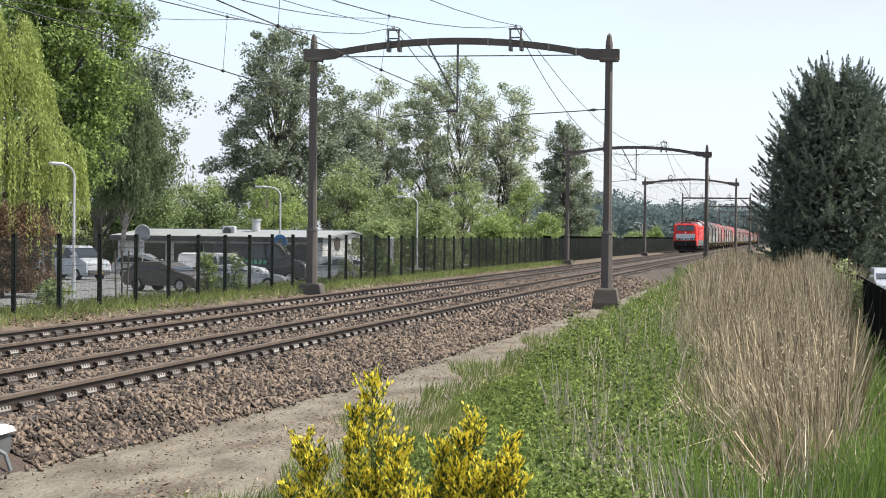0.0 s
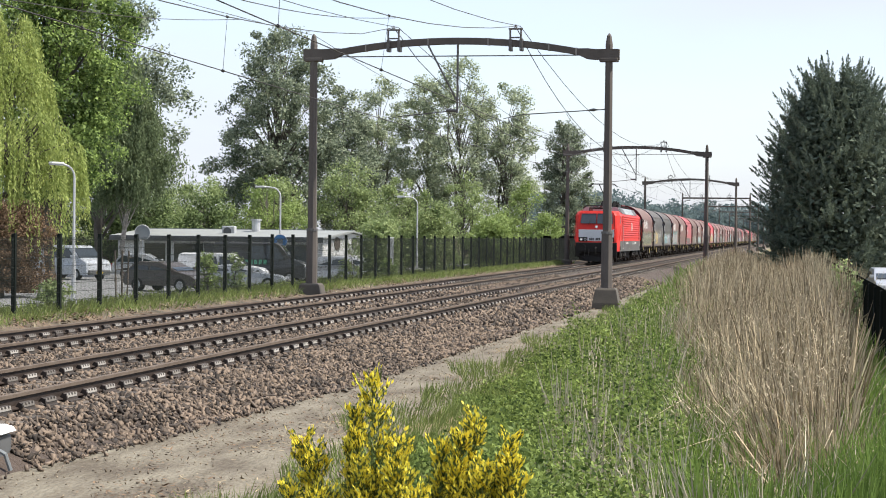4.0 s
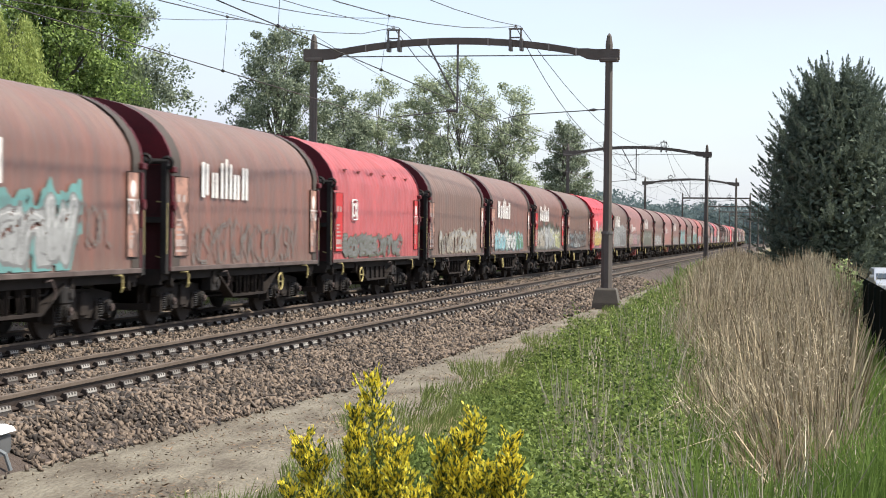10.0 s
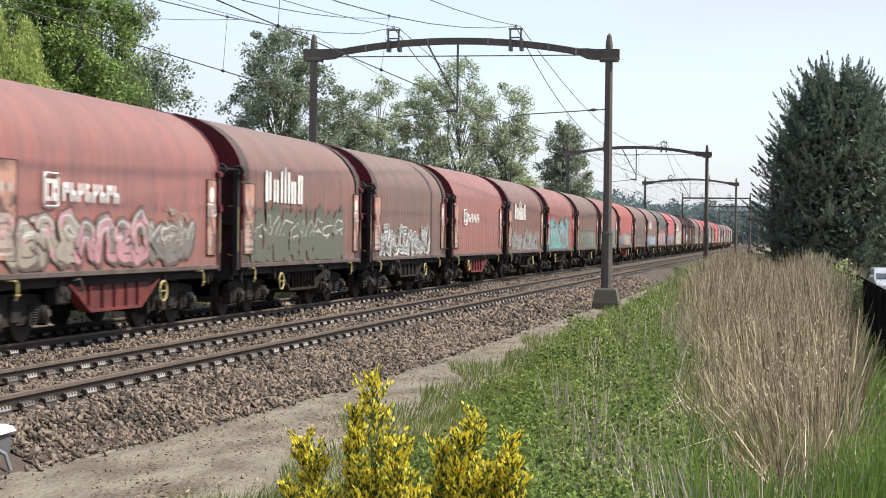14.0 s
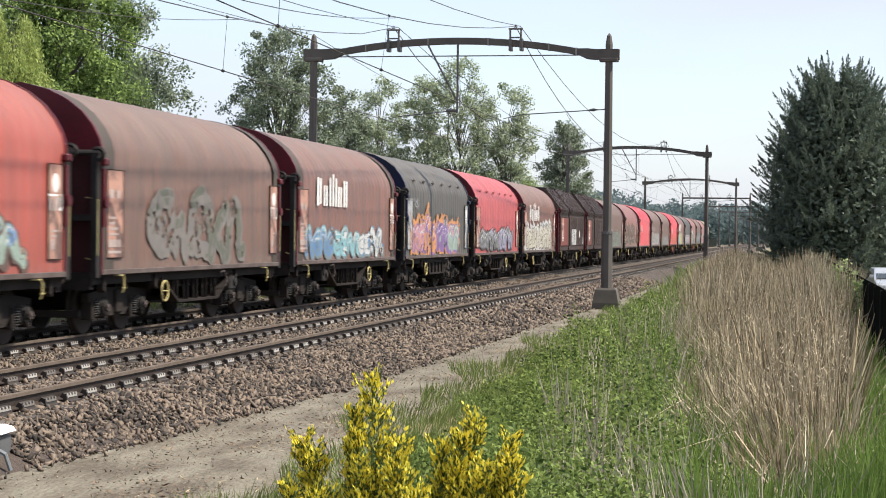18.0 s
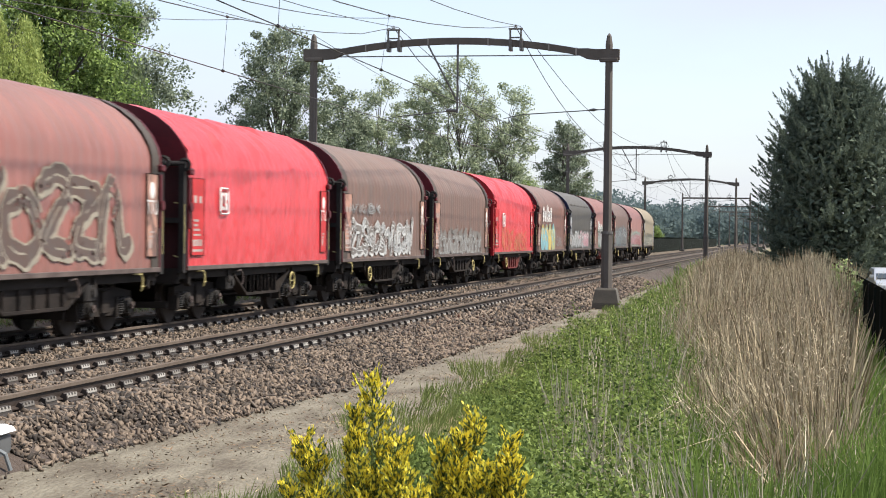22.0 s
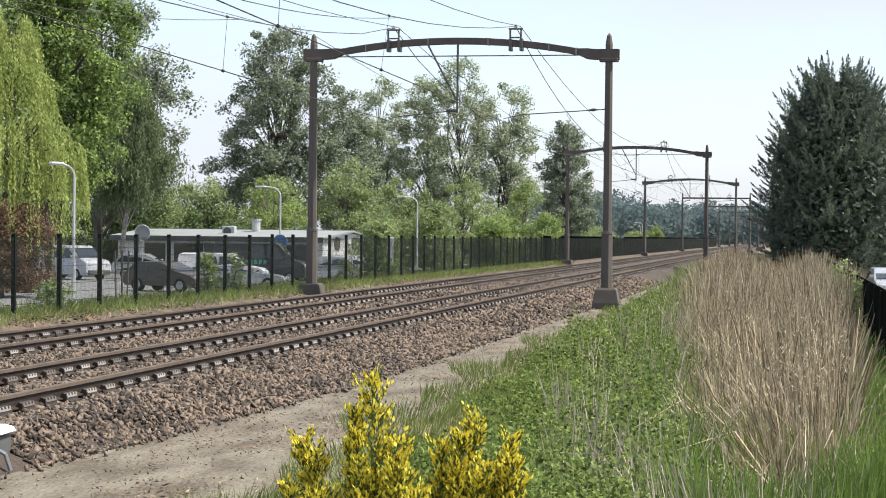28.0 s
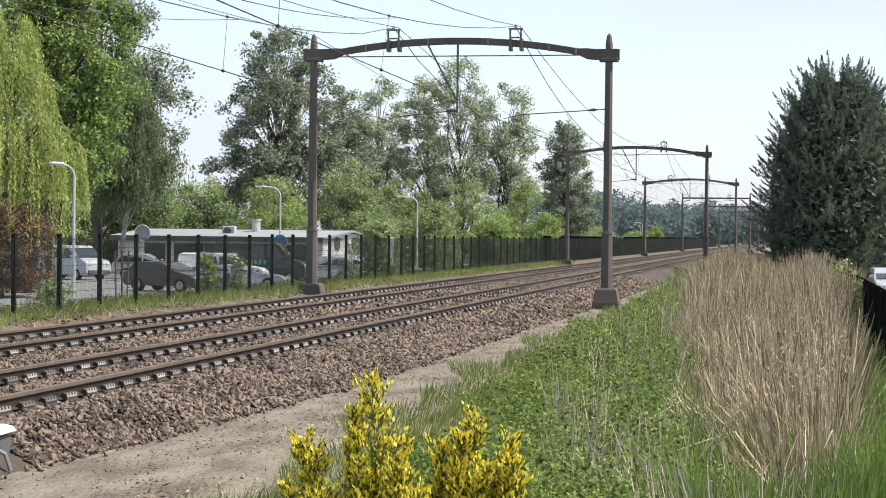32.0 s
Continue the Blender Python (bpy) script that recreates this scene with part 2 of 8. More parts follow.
def bed_z(x, y):
    inner = np.interp(x, [-14.7, -13.95, -13.7, -11.2, -10.62, -10.05, -7.55, -7.35], [-0.55, -0.22, -0.203, -0.203, -0.25, -0.203, -0.203, -0.225])
    u = np.clip((x + 7.35) / (toe(y) + 7.35), 0, 1)
    return np.where(x > -7.35, -0.225 - 0.295 * u, inner)


strip("ballast_bed", M["ballast"], lambda y: -14.75, lambda y: float(toe(y)), lambda x, y: float(bed_z(x, y)), ys_near, 34, 0.02, "bed of brown ballast under two tracks", "ballast")
rg = np.random.default_rng(5)


def litter(name, label, count, xf, y0, y1, size, aspect, mat, seed):
    """Bits of dead stalk and leaf lying almost flat."""
    r = np.random.default_rng(seed)
    y = y0 + (y1 - y0) * r.random(count) ** 1.4
    lo, hi = xf(y)
    x = lo + (hi - lo) * r.random(count)
    keep = np.sin(x * 3.1 + 2 * np.sin(y * 0.8)) + np.sin(y * 1.9 - x * 2) + np.sin(y * 0.37) > r.normal(-0.3, 0.7, count)
    x, y = x[keep], y[keep]
    n = len(x)
    a, tilt = r.uniform(0, 6.3, n), r.normal(0, 0.22, n)
    d = np.stack([np.cos(a), np.sin(a), tilt], 1)
    e = np.stack([-np.sin(a), np.cos(a), r.normal(0, 0.4, n)], 1)
    s = size * r.uniform(0.4, 1.5, n)[:, None]
    c = np.stack([x, y, top_z(x, y) + 0.012 + 0.01 * r.random(n)], 1)
    V = np.stack([c - d * s * aspect / 2, c + e * s / 2, c + d * s * aspect / 2, c - e * s / 2], 1).reshape(-1, 3)
    return tagged(part(name, fast_mesh(name, V, np.arange(n * 4).reshape(n, 4)), M[mat]), label, "litter", kind="stuff")


def stones(count, y0, y1, lo, hi, x0=-14.6, x1=-5.8):
    """Broken stones: sharp skewed lumps, turned at random."""
    cube = np.array([(-1, -0.7, -0.5), (-0.9, 0.8, -0.5), (-0.8, 0.0, 0.9), (0.9, -0.8, -0.6), (1, 0.6, -0.4), (0.8, 0.1, 0.7)], float) * 0.66
    faces = np.array([(0, 1, 2), (3, 5, 4), (0, 3, 4), (0, 4, 1), (1, 4, 5), (1, 5, 2), (2, 5, 3), (2, 3, 0)])
    x, y = rg.uniform(x0, x1, count), y0 + (y1 - y0) * rg.random(count) ** 1.25
    size = rg.uniform(lo, hi, count)
    over = x - toe(y)
    on_bed = x < -6.0 if x0 < -10 else x > -20
    keep = (over < rg.exponential(0.05, count)) if x0 < -10 else on_bed
    for centre, phase in ((-8.805, 17.83), (-12.438, 26.30)):
        at_sleeper = np.abs((y - phase + 0.3) % 0.6 - 0.3) < 0.15
        keep &= ~((np.abs(x - centre) < 1.27) & at_sleeper & (rg.random(count) < 0.88))
        keep &= ~(np.abs(np.abs(x - centre) - 0.7535) < 0.09)
    keep &= ~((x > -7.7) & (x < -6.9) & (y > 15.2) & (y < 16.2))
    x, y, size, over = x[keep], y[keep], size[keep], over[keep]
    count = len(x)
    spread = over > 0
    size = np.where(spread, size * 0.75, size)
    V = cube[None] * rg.uniform(0.5, 1.6, (count, 1, 3)) * np.array([1.15, 0.8, 0.62]) + rg.normal(0, 0.1, (count, 6, 3))
    q = rg.normal(0, 1, (count, 4))
    q /= np.linalg.norm(q, axis=1)[:, None]
    w, a, b, c = q.T
    R = np.stack([1 - 2 * (b * b + c * c), 2 * (a * b - c * w), 2 * (a * c + b * w), 2 * (a * b + c * w), 1 - 2 * (a * a + c * c), 2 * (b * c - a * w),
                  2 * (a * c - b * w), 2 * (b * c + a * w), 1 - 2 * (a * a + b * b)], 1).reshape(-1, 3, 3)
    V = np.einsum("nij,nkj->nki", R, V * size[:, None, None])
    z = np.where(spread, -0.47, bed_z(x, y)) + rg.uniform(-0.1, 0.35, count) * size
    V += np.stack([x, y, z], 1)[:, None]
    F = faces[None] + (np.arange(count) * 6)[:, None, None]
    return V.reshape(-1, 3), F.reshape(-1, 3)


Va, Fa = stones(98000, 13, 40, 0.024, 0.066)
Vb, Fb = stones(26000, 38, 90, 0.055, 0.10)
ballast = part("ballast_stones", fast_mesh("ballast_stones", np.concatenate([Va, Vb]), np.concatenate([Fa, Fb + len(Va)])), M["stone"])
Vc, Fc = stones(1500, 13, 45, 0.010, 0.026, -6.9, -4.4)
tagged(part("path_pebbles", fast_mesh("path_pebbles", Vc, Fc), M["pebble"]), "small pebbles and clods strewn on the path", "pebbles", kind="stuff")
tagged(ballast, "loose brown and grey broken ballast stones", "ballast", kind="stuff")


# ---- tracks ----
def rail_outline(x):
    half = [(0.036, 0.0), (0.036, -0.03), (0.012, -0.045), (0.009, -0.125), (0.07, -0.145), (0.07, -0.158)]
    return [(x + a, b) for a, b in half] + [(x - a, b) for a, b in reversed(half)]


sleeper_mesh = mesh_of("sleeper", new_box(-1.28, 1.28, -0.15, 0.15, -0.36, -0.185, bevel=0.015))


def chair_mesh():
    saddle = [(-0.16, -0.188), (0.16, -0.188), (0.16, -0.172), (0.118, -0.165), (0.102, -0.10), (0.06, -0.085), (0.02, -0.14), (-0.02, -0.14), (-0.06, -0.085), (-0.102, -0.10), (-0.118, -0.165), (-0.16, -0.172)]
    return mesh_of("chair", prism(bmesh.new(), saddle, "y", -0.16, 0.16))


def clip_mesh():
    """A pale plate on the flank of a chair; tooth gaps shape the clips' shadows."""
    comb = [(0.13, -0.137), (-0.15, -0.137)]
    for k in range(4):
        y = -0.15 + k * 0.0833
        comb += [(y, -0.092), (y + 0.042, -0.092), (y + 0.042, -0.118), (y + 0.0833, -0.118)]
    comb = comb[:-2]
    bm = prism(bmesh.new(), comb, "x", 0.122, 0.132)
    for v in bm.verts:
        v.co.x -= (v.co.z + 0.185) * 0.25
    return mesh_of("clip", bm)


CHAIR, CLIP = chair_mesh(), clip_mesh()


def track(centre, phase, label):
    t = thing("railway_track", label, "track", "running tracks", at=pose(centre, 0, 0))
    for s in (-1, 1):
        r = part("rail", prism(bmesh.new(), rail_outline(s * GAUGE / 2), "y", -30, 1300), M["rail"], t, "rust-brown steel rail")
        part("rail_head", new_box(s * GAUGE / 2 - 0.038, s * GAUGE / 2 + 0.038, -30, 1300, -0.034, 0.003), M["railtop"], r, "bright worn running surface")
    count = 0
    y = phase - 0.6 * 10
    rest = []
    while y < 420:
        if 12 < y and count < 165:
            s = part("sleeper", sleeper_mesh, M["sleeper"], t)
            s.location = (random.uniform(-0.02, 0.02), y, random.uniform(-0.008, 0.004))
            for side in (-1, 1):
                c = part("chair", CHAIR, M["chair"], s)
                c.location = (side * GAUGE / 2 - s.location.x, 0, -s.location.z)
                for flank in (0, math.pi):
                    k = part("clip", CLIP, M["clip"], c)
                    k.rotation_euler = (0, 0, flank)
            count += 1
        else:
            rest.append(y)
        y += 0.6
    cube = np.array([(-1, -1, 0), (1, -1, 0), (1, 1, 0), (-1, 1, 0), (-1, -1, 1), (1, -1, 1), (1, 1, 1), (-1, 1, 1)], float)
    faces = np.array([(4, 5, 6, 7), (0, 1, 5, 4), (1, 2, 6, 5), (2, 3, 7, 6), (3, 0, 4, 7)])
    for name, mat, xs, hx, hy, z0, z1 in (("sleepers", "sleeper", (0,), 1.28, 0.15, -0.36, -0.185), ("chair", "chair", (-GAUGE / 2, GAUGE / 2), 0.14, 0.15, -0.186, -0.115)):
        V = np.concatenate([cube * (hx, hy, z1 - z0) + (x, yy, z0) for yy in rest for x in xs])
        F = np.concatenate([faces + 8 * i for i in range(len(rest) * len(xs))])
        tagged(part(name, fast_mesh(name, V, F), M[mat], t), kind="stuff")
    return t


track(NEAR_TRACK, 17.83, "near railway track of rusty rails on concrete sleepers")
track(FAR_TRACK, 26.30, "far railway track of rusty rails on concrete sleepers")


def top_z(x, y):
    """Height of whatever covers the soil: path, verge or the soil itself."""
    z = ground_z(x, y)
    right = np.interp(y, [0, 15, 20, 25, 34, 58, 120, 400], [-3.9, -4.3, -4.6, -4.8, -4.95, -5.0, -5.0, -5.0]) + 0.3
    on_path = (x > -7.4) & (x < right)
    z = np.where(on_path, -0.49 - 0.2 * np.clip(1 - (right - x) / 0.75, 0, 1) ** 2, z)
    return np.where((x > -18) & (x < -14), np.interp(x, [-18.5, -15.4, -14], [-0.19, -0.11, -0.36]), z)


litter("path_litter", "brown dead leaves and stalks trodden into the path", 9000, lambda y: (path_right(15.0) - 2.3 + 0 * y - 0.03 * (y - 15).clip(0, 25), np.interp(y, [0, 15, 20, 25, 34, 58, 120], [-3.9, -4.2, -4.5, -4.7, -4.85, -4.9, -4.9])),
       13, 60, 0.014, 3.2, "litter", 201)
litter("path_straw", "pale broken straw strewn on the edge of the path", 4500, lambda y: (np.interp(y, [0, 15, 20, 25, 34, 58, 120], [-5.2, -5.4, -5.5, -5.6, -5.6, -5.5, -5.5]), np.interp(y, [0, 15, 20, 25, 34, 58, 120], [-3.8, -4.1, -4.4, -4.6, -4.75, -4.8, -4.8])),
       13, 70, 0.010, 7.0, "chaff", 202)
litter("verge_litter", "rust-brown dead leaves lying under the fence", 15000, lambda y: (0 * y - 17.6, 0 * y - 14.4), 34, 130, 0.05, 2.0, "litter", 203)


# ---- overhead line ----
CATENARY = (-12.30, -8.43)       # where the carrying wires cross the portals


def beam_z(x):
    """Middle height of the arched beam across the line."""
    u = abs(x - (POST_LEFT + POST_RIGHT) / 2) / ((POST_RIGHT - POST_LEFT) / 2)
    return 7.43 + 0.41 * (1 - min(u / 0.88, 1.0) ** 2) - 0.07 * (x - POST_LEFT) / (POST_RIGHT - POST_LEFT)


def portal(y, arched=True):
    p = thing("catenary_portal", "weathered brown concrete catenary portal with an arched beam over two tracks" if arched else
              "slender steel catenary portal with a straight beam over two tracks", "catenary portal", "portals along the line", at=pose(0, y, 0))
    for x in (POST_LEFT, POST_RIGHT):
        bm = bmesh.new()
        low = 0.07 if x == POST_RIGHT else 0.0
        prof = [(-0.6, 0.185), (1.80, 0.176), (1.92, 0.142), (4.5, 0.132), (7.2, 0.118), (7.72 - low, 0.114), (7.98 - low, 0.075), (8.06 - low, 0.02)]
        loft(bm, [[(x + r * math.cos(a), r * math.sin(a), z) for a in np.linspace(math.pi / 8, math.pi * 17 / 8, 9)[:-1]] for z, r in prof])
        post = part("post", bm, M["concrete"], p)
        bm = bmesh.new()
        loft(bm, [[(x + sx * w, sy * w, z) for sx, sy in ((-1, -1), (1, -1), (1, 1), (-1, 1))] for z, w in ((-0.8, 0.42), (-0.3, 0.40), (0.10, 0.32), (0.16, 0.27))])
        part("footing", bm, M["footing"], p, "grey-brown concrete footing")
        if arched:
            part("bracket", new_box(x - 0.29, x + 0.29, -0.13, 0.13, 7.18 - low, 7.30 - low, bevel=0.02), M["concrete"], post)
        part("band", disc(bmesh.new(), (x, 0, 1.86), (0, 0, 1), 0.185, 0.08, 12), M["steel"], post, "steel clamp band")
    bm = bmesh.new()
    if arched:
        rings = []
        for x in np.linspace(POST_LEFT - 0.32, POST_RIGHT + 0.32, 41):
            h = 0.18 if abs(x - (POST_LEFT + POST_RIGHT) / 2) > 3.95 else 0.11
            z = beam_z(x)
            rings.append([(x, a, z + b) for a, b in ((-0.11, -h), (0.11, -h), (0.11, h * 0.8), (-0.11, h * 0.8))])
        loft(bm, rings)
    else:
        box(bm, POST_LEFT, POST_RIGHT, -0.1, 0.1, 7.2, 7.42, bevel=0.01)
    beam = part("beam", bm, M["concrete"], p)
    if arched:
        for x in (-13.2, -11.2, -9.3, -7.4, -6.55):
            z = beam_z(x)
            part("strap", new_box(x - 0.02, x + 0.02, -0.118, 0.118, z - 0.125, z + 0.10), M["wall_pale"], beam)
    bm = bmesh.new()
    tube(bm, (POST_LEFT + 0.8, 0, 7.33), (POST_RIGHT - 0.7, 0, 7.33), 0.018, seg=6)
    part("tie_rod", bm, M["steel"], p, "thin steel tie rod under the beam")
    for x in CATENARY:
        bm = bmesh.new()
        top = beam_z(x) + 0.1 if arched else 7.42
        for s in (-0.17, 0.17):
            tube(bm, (x + s, -0.14, top - 0.3), (x + s, -0.14, top + 0.33), 0.032, seg=6)
        tube(bm, (x - 0.22, -0.14, top + 0.33), (x + 0.22, -0.14, top + 0.33), 0.03, seg=6)
        tube(bm, (x - 0.17, -0.14, top + 0.06), (x + 0.17, -0.14, top + 0.06), 0.025, seg=6)
        for s in (-0.17, 0.17):
            box(bm, x + s - 0.045, x + s + 0.045, -0.17, 0.17, top - 0.34, top + 0.02)
        fr = part("wire_frame", bm, M["steel"], p, "dark steel frame that carries the wire")
        bm = bmesh.new()
        for k in range(3):
            disc(bm, (x, -0.14, top + 0.34 + 0.05 * k), (0, 0, 1), 0.07 - 0.015 * k, 0.03, 10)
        part("insulator", bm, M["steel"], fr)
    # hanging support between the tracks and its steady arms
    cx = -10.27
    bm = bmesh.new()
    tube(bm, (cx, 0, beam_z(cx) if arched else 7.3), (cx, 0, 5.55), 0.035, seg=8)
    tube(bm, (cx - 0.95, 0, 7.68 if arched else 7.3), (cx - 0.02, 0, 5.95), 0.028, seg=6)
    hang = part("hanger", bm, M["steel"], p, "steel hanger between the tracks")
    bm = bmesh.new()
    tube(bm, (cx - 0.12, 0, 5.62), (FAR_TRACK + 0.35, 0, 5.45), 0.018, seg=6)
    tube(bm, (FAR_TRACK + 0.35, 0, 5.45), (FAR_TRACK - 0.02, 0, 5.38), 0.012, seg=6)
    tube(bm, (cx - 0.02, 0, 5.62), (cx - 0.34, 0, 5.64), 0.05, seg=8)
    part("steady_arm", bm, M["steel"], hang)
    bm = bmesh.new()
    tube(bm, (POST_RIGHT, 0, 5.66), (NEAR_TRACK + 0.6, 0, 5.50), 0.016, seg=6)
    tube(bm, (NEAR_TRACK + 0.6, 0, 5.50), (NEAR_TRACK, 0, 5.37), 0.012, seg=6)
    tube(bm, (POST_RIGHT - 0.34, 0, 5.645), (POST_RIGHT - 0.47, 0, 5.64), 0.02, 0.05, seg=8)
    tube(bm, (POST_RIGHT - 0.47, 0, 5.64), (POST_RIGHT - 0.62, 0, 5.63), 0.05, 0.02, seg=8)
    part("steady_arm", bm, M["steel"], p)
    return p


for i in range(-1, 11):
    portal(PORTAL_Y + i * PORTAL_STEP, i < 3)


def wires(track_x, carry_x, label, drop, power, slack):
    w = thing("overhead_wires", label, "overhead wire", "overhead wires")
    for i in range(-1, 10):
        y0 = PORTAL_Y + i * PORTAL_STEP
        sway = (0.2 if i % 2 else -0.2)
        carry, touch, drops = bmesh.new(), bmesh.new(), []
        pts = []
        for k in range(17):
            u = k / 16
            z = (8.22 if i < 2 else 7.9) - drop * (4 * u * (1 - u)) ** power
            off = sway * (1 - 2 * u)
            pts.append((carry_x + (track_x - carry_x) * min(1, 4 * u * (1 - u)), y0 - 0.14 + u * PORTAL_STEP, z))
            drops.append((track_x + off, y0 + u * PORTAL_STEP))
        pipe(carry, pts, 0.013, 4)
        upper = bmesh.new()
        pipe(upper, [(carry_x + 0.15, y0 - 0.14 + u * PORTAL_STEP, 8.22 - 4 * u * (1 - u) * slack) for u in np.linspace(0, 1, 13)], 0.011, 4)
        part("upper_wire", upper, M["wire"], w)
        a, b = drops[0], drops[-1]
        tube(touch, (a[0], a[1], 5.36), (b[0], b[1], 5.36), 0.012, seg=4)
        part("carrying_wire", carry, M["wire"], w)
        part("contact_wire", touch, M["wire"], w)
        if i < 3:
            for side in (0, 1):
                us = np.linspace(0.236, 0.43, 8) if side == 0 else np.linspace(0.764, 0.57, 8)
                z_top = 8.22 - drop * (4 * 0.236 * 0.764) ** power
                stitch = [(carry_x + (track_x - carry_x) * 0.9, y0 - 0.14 + u * PORTAL_STEP, z_top + (5.42 - z_top) * (q / 7) - 0.14 * math.sin(math.pi * q / 7)) for q, u in enumerate(us)]
                part("stitch_wire", pipe(bmesh.new(), stitch, 0.009, 4), M["wire"], w)
        if i < 5:
            for k in range(4, 14, 2):
                bm = bmesh.new()
                p0, p1 = pts[k], (drops[k][0], drops[k][1], 5.36)
                tube(bm, p0, p1, 0.0055, seg=4)
                disc(bm, p0, (0, 1, 0), 0.03, 0.08, 6)
                disc(bm, p1, (0, 1, 0), 0.035, 0.09, 6)
                part("dropper", bm, M["wire"], w)
    return w


wires(FAR_TRACK, CATENARY[0], "thin copper contact and carrying wires over the far track", 2.1, 0.8, 1.33)
wires(NEAR_TRACK, CATENARY[1], "thin copper contact and carrying wires over the near track", 2.25, 1.0, 1.55)
feeder = thing("feeder_cable", "thin slack feeder cable strung from post to post", "cable")
for i in range(-1, 8):
    bm = bmesh.new()
    y0 = PORTAL_Y + i * PORTAL_STEP
    pipe(bm, [(POST_LEFT, y0 + PORTAL_STEP * u, 8.02 - 4 * u * (1 - u) * 0.9) for u in np.linspace(0, 1, 13)], 0.009, 4)
    part("cable", bm, M["wire"], feeder)

# ---- fences ----
def fence_panel_mesh(width, height, gap=0.1, r=0.0022):
    """Welded wire: upright wires close together, double rails across."""
    bars = []
    for x in np.arange(0.03, width, gap):
        bars.append((x - r, x + r, -r, r, 0.04, height))
    for z in np.arange(0.06, height, 0.2):
        bars.append((0, width, -0.011, -0.003, z - 0.0045, z + 0.0045))
    V, F = [], []
    cube = ((0, 2, 4), (1, 2, 4), (1, 3, 4), (0, 3, 4), (0, 2, 5), (1, 2, 5), (1, 3, 5), (0, 3, 5))
    for b in bars:
        n = len(V)
        V += [(b[j[1]], b[j[0]], b[j[2]]) for j in cube]
        F += [[n + q for q in f] for f in ((0, 1, 2, 3), (4, 5, 6, 7), (0, 1, 5, 4), (1, 2, 6, 5), (2, 3, 7, 6), (3, 0, 4, 7))]
    return fast_mesh("mesh_panel", V, F)


PANEL = fence_panel_mesh(2.44, 1.72, 0.05, 0.0026)
PANEL_CLOSE = fence_panel_mesh(2.44, 1.72, 0.06, 0.003)
POSTM = mesh_of("post", new_box(-0.045, 0.045, -0.05, 0.05, -0.35, 1.80, bevel=0.006))
long_fence = thing("mesh_fence", "dark green welded mesh fence along the far side of the railway", "fence", at=pose(FENCE_X, 0, -0.13))
y = 37.2 - 2.51 * 8
ylist = []
while y < 420:
    ylist.append(y)
    y += 2.51
for y in ylist:
    q = part("post", POSTM, M["fence"], long_fence)
    q.location = (0, y, 0.03 if 55 < y < 90 else 0)
    s = part("mesh_panel", PANEL if y < 75 else PANEL_CLOSE, M["fence"], long_fence)
    s.location = (0.03, y + 0.035, 0.0)
# closer slats hide the view through the further fence
screen = thing("slatted_fence", "dark slatted screen fence beside the railway", "fence", at=pose(FENCE_X - 0.12, 0, -0.1))
V, F = [], []
for y in np.arange(124.5, 330, 0.1):
    if 128.6 < y < 134 or 176 < y < 186:
        continue
    n = len(V)
    V += [(0, y, 0.0), (0, y + 0.085, 0.0), (0, y + 0.085, 1.86), (0, y, 1.86), (-0.012, y, 0.0), (-0.012, y + 0.085, 0.0), (-0.012, y + 0.085, 1.86), (-0.012, y, 1.86)]
    F += [[n + q for q in f] for f in ((0, 1, 2, 3), (4, 5, 6, 7), (2, 3, 7, 6), (0, 3, 7, 4), (1, 2, 6, 5))]
tagged(part("slats", fast_mesh("slats", V, F), M["fence"], screen), kind="stuff")
garden_fence = thing("garden_fence", "black slatted metal fence beyond the reed ditch", "fence", at=pose(1.6, 0, -1.05))
for y in np.arange(28, 150, 2.5):
    q = part("post", POSTM, M["fence"], garden_fence)
    q.location = (0, y, 0.1)
V, F = [], []
for y in np.arange(28, 150, 0.125):
    n = len(V)
    V += [(0, y, 0.0), (0, y + 0.10, 0.0), (0, y + 0.10, 1.93), (0, y, 1.93), (0.014, y, 0.0), (0.014, y + 0.10, 0.0), (0.014, y + 0.10, 1.93), (0.014, y, 1.93)]
    F += [[n + q for q in f] for f in ((0, 1, 2, 3), (4, 5, 6, 7), (2, 3, 7, 6), (0, 3, 7, 4), (1, 2, 6, 5))]
tagged(part("slats", fast_mesh("slats", V, F), M["fence"], garden_fence), kind="stuff")


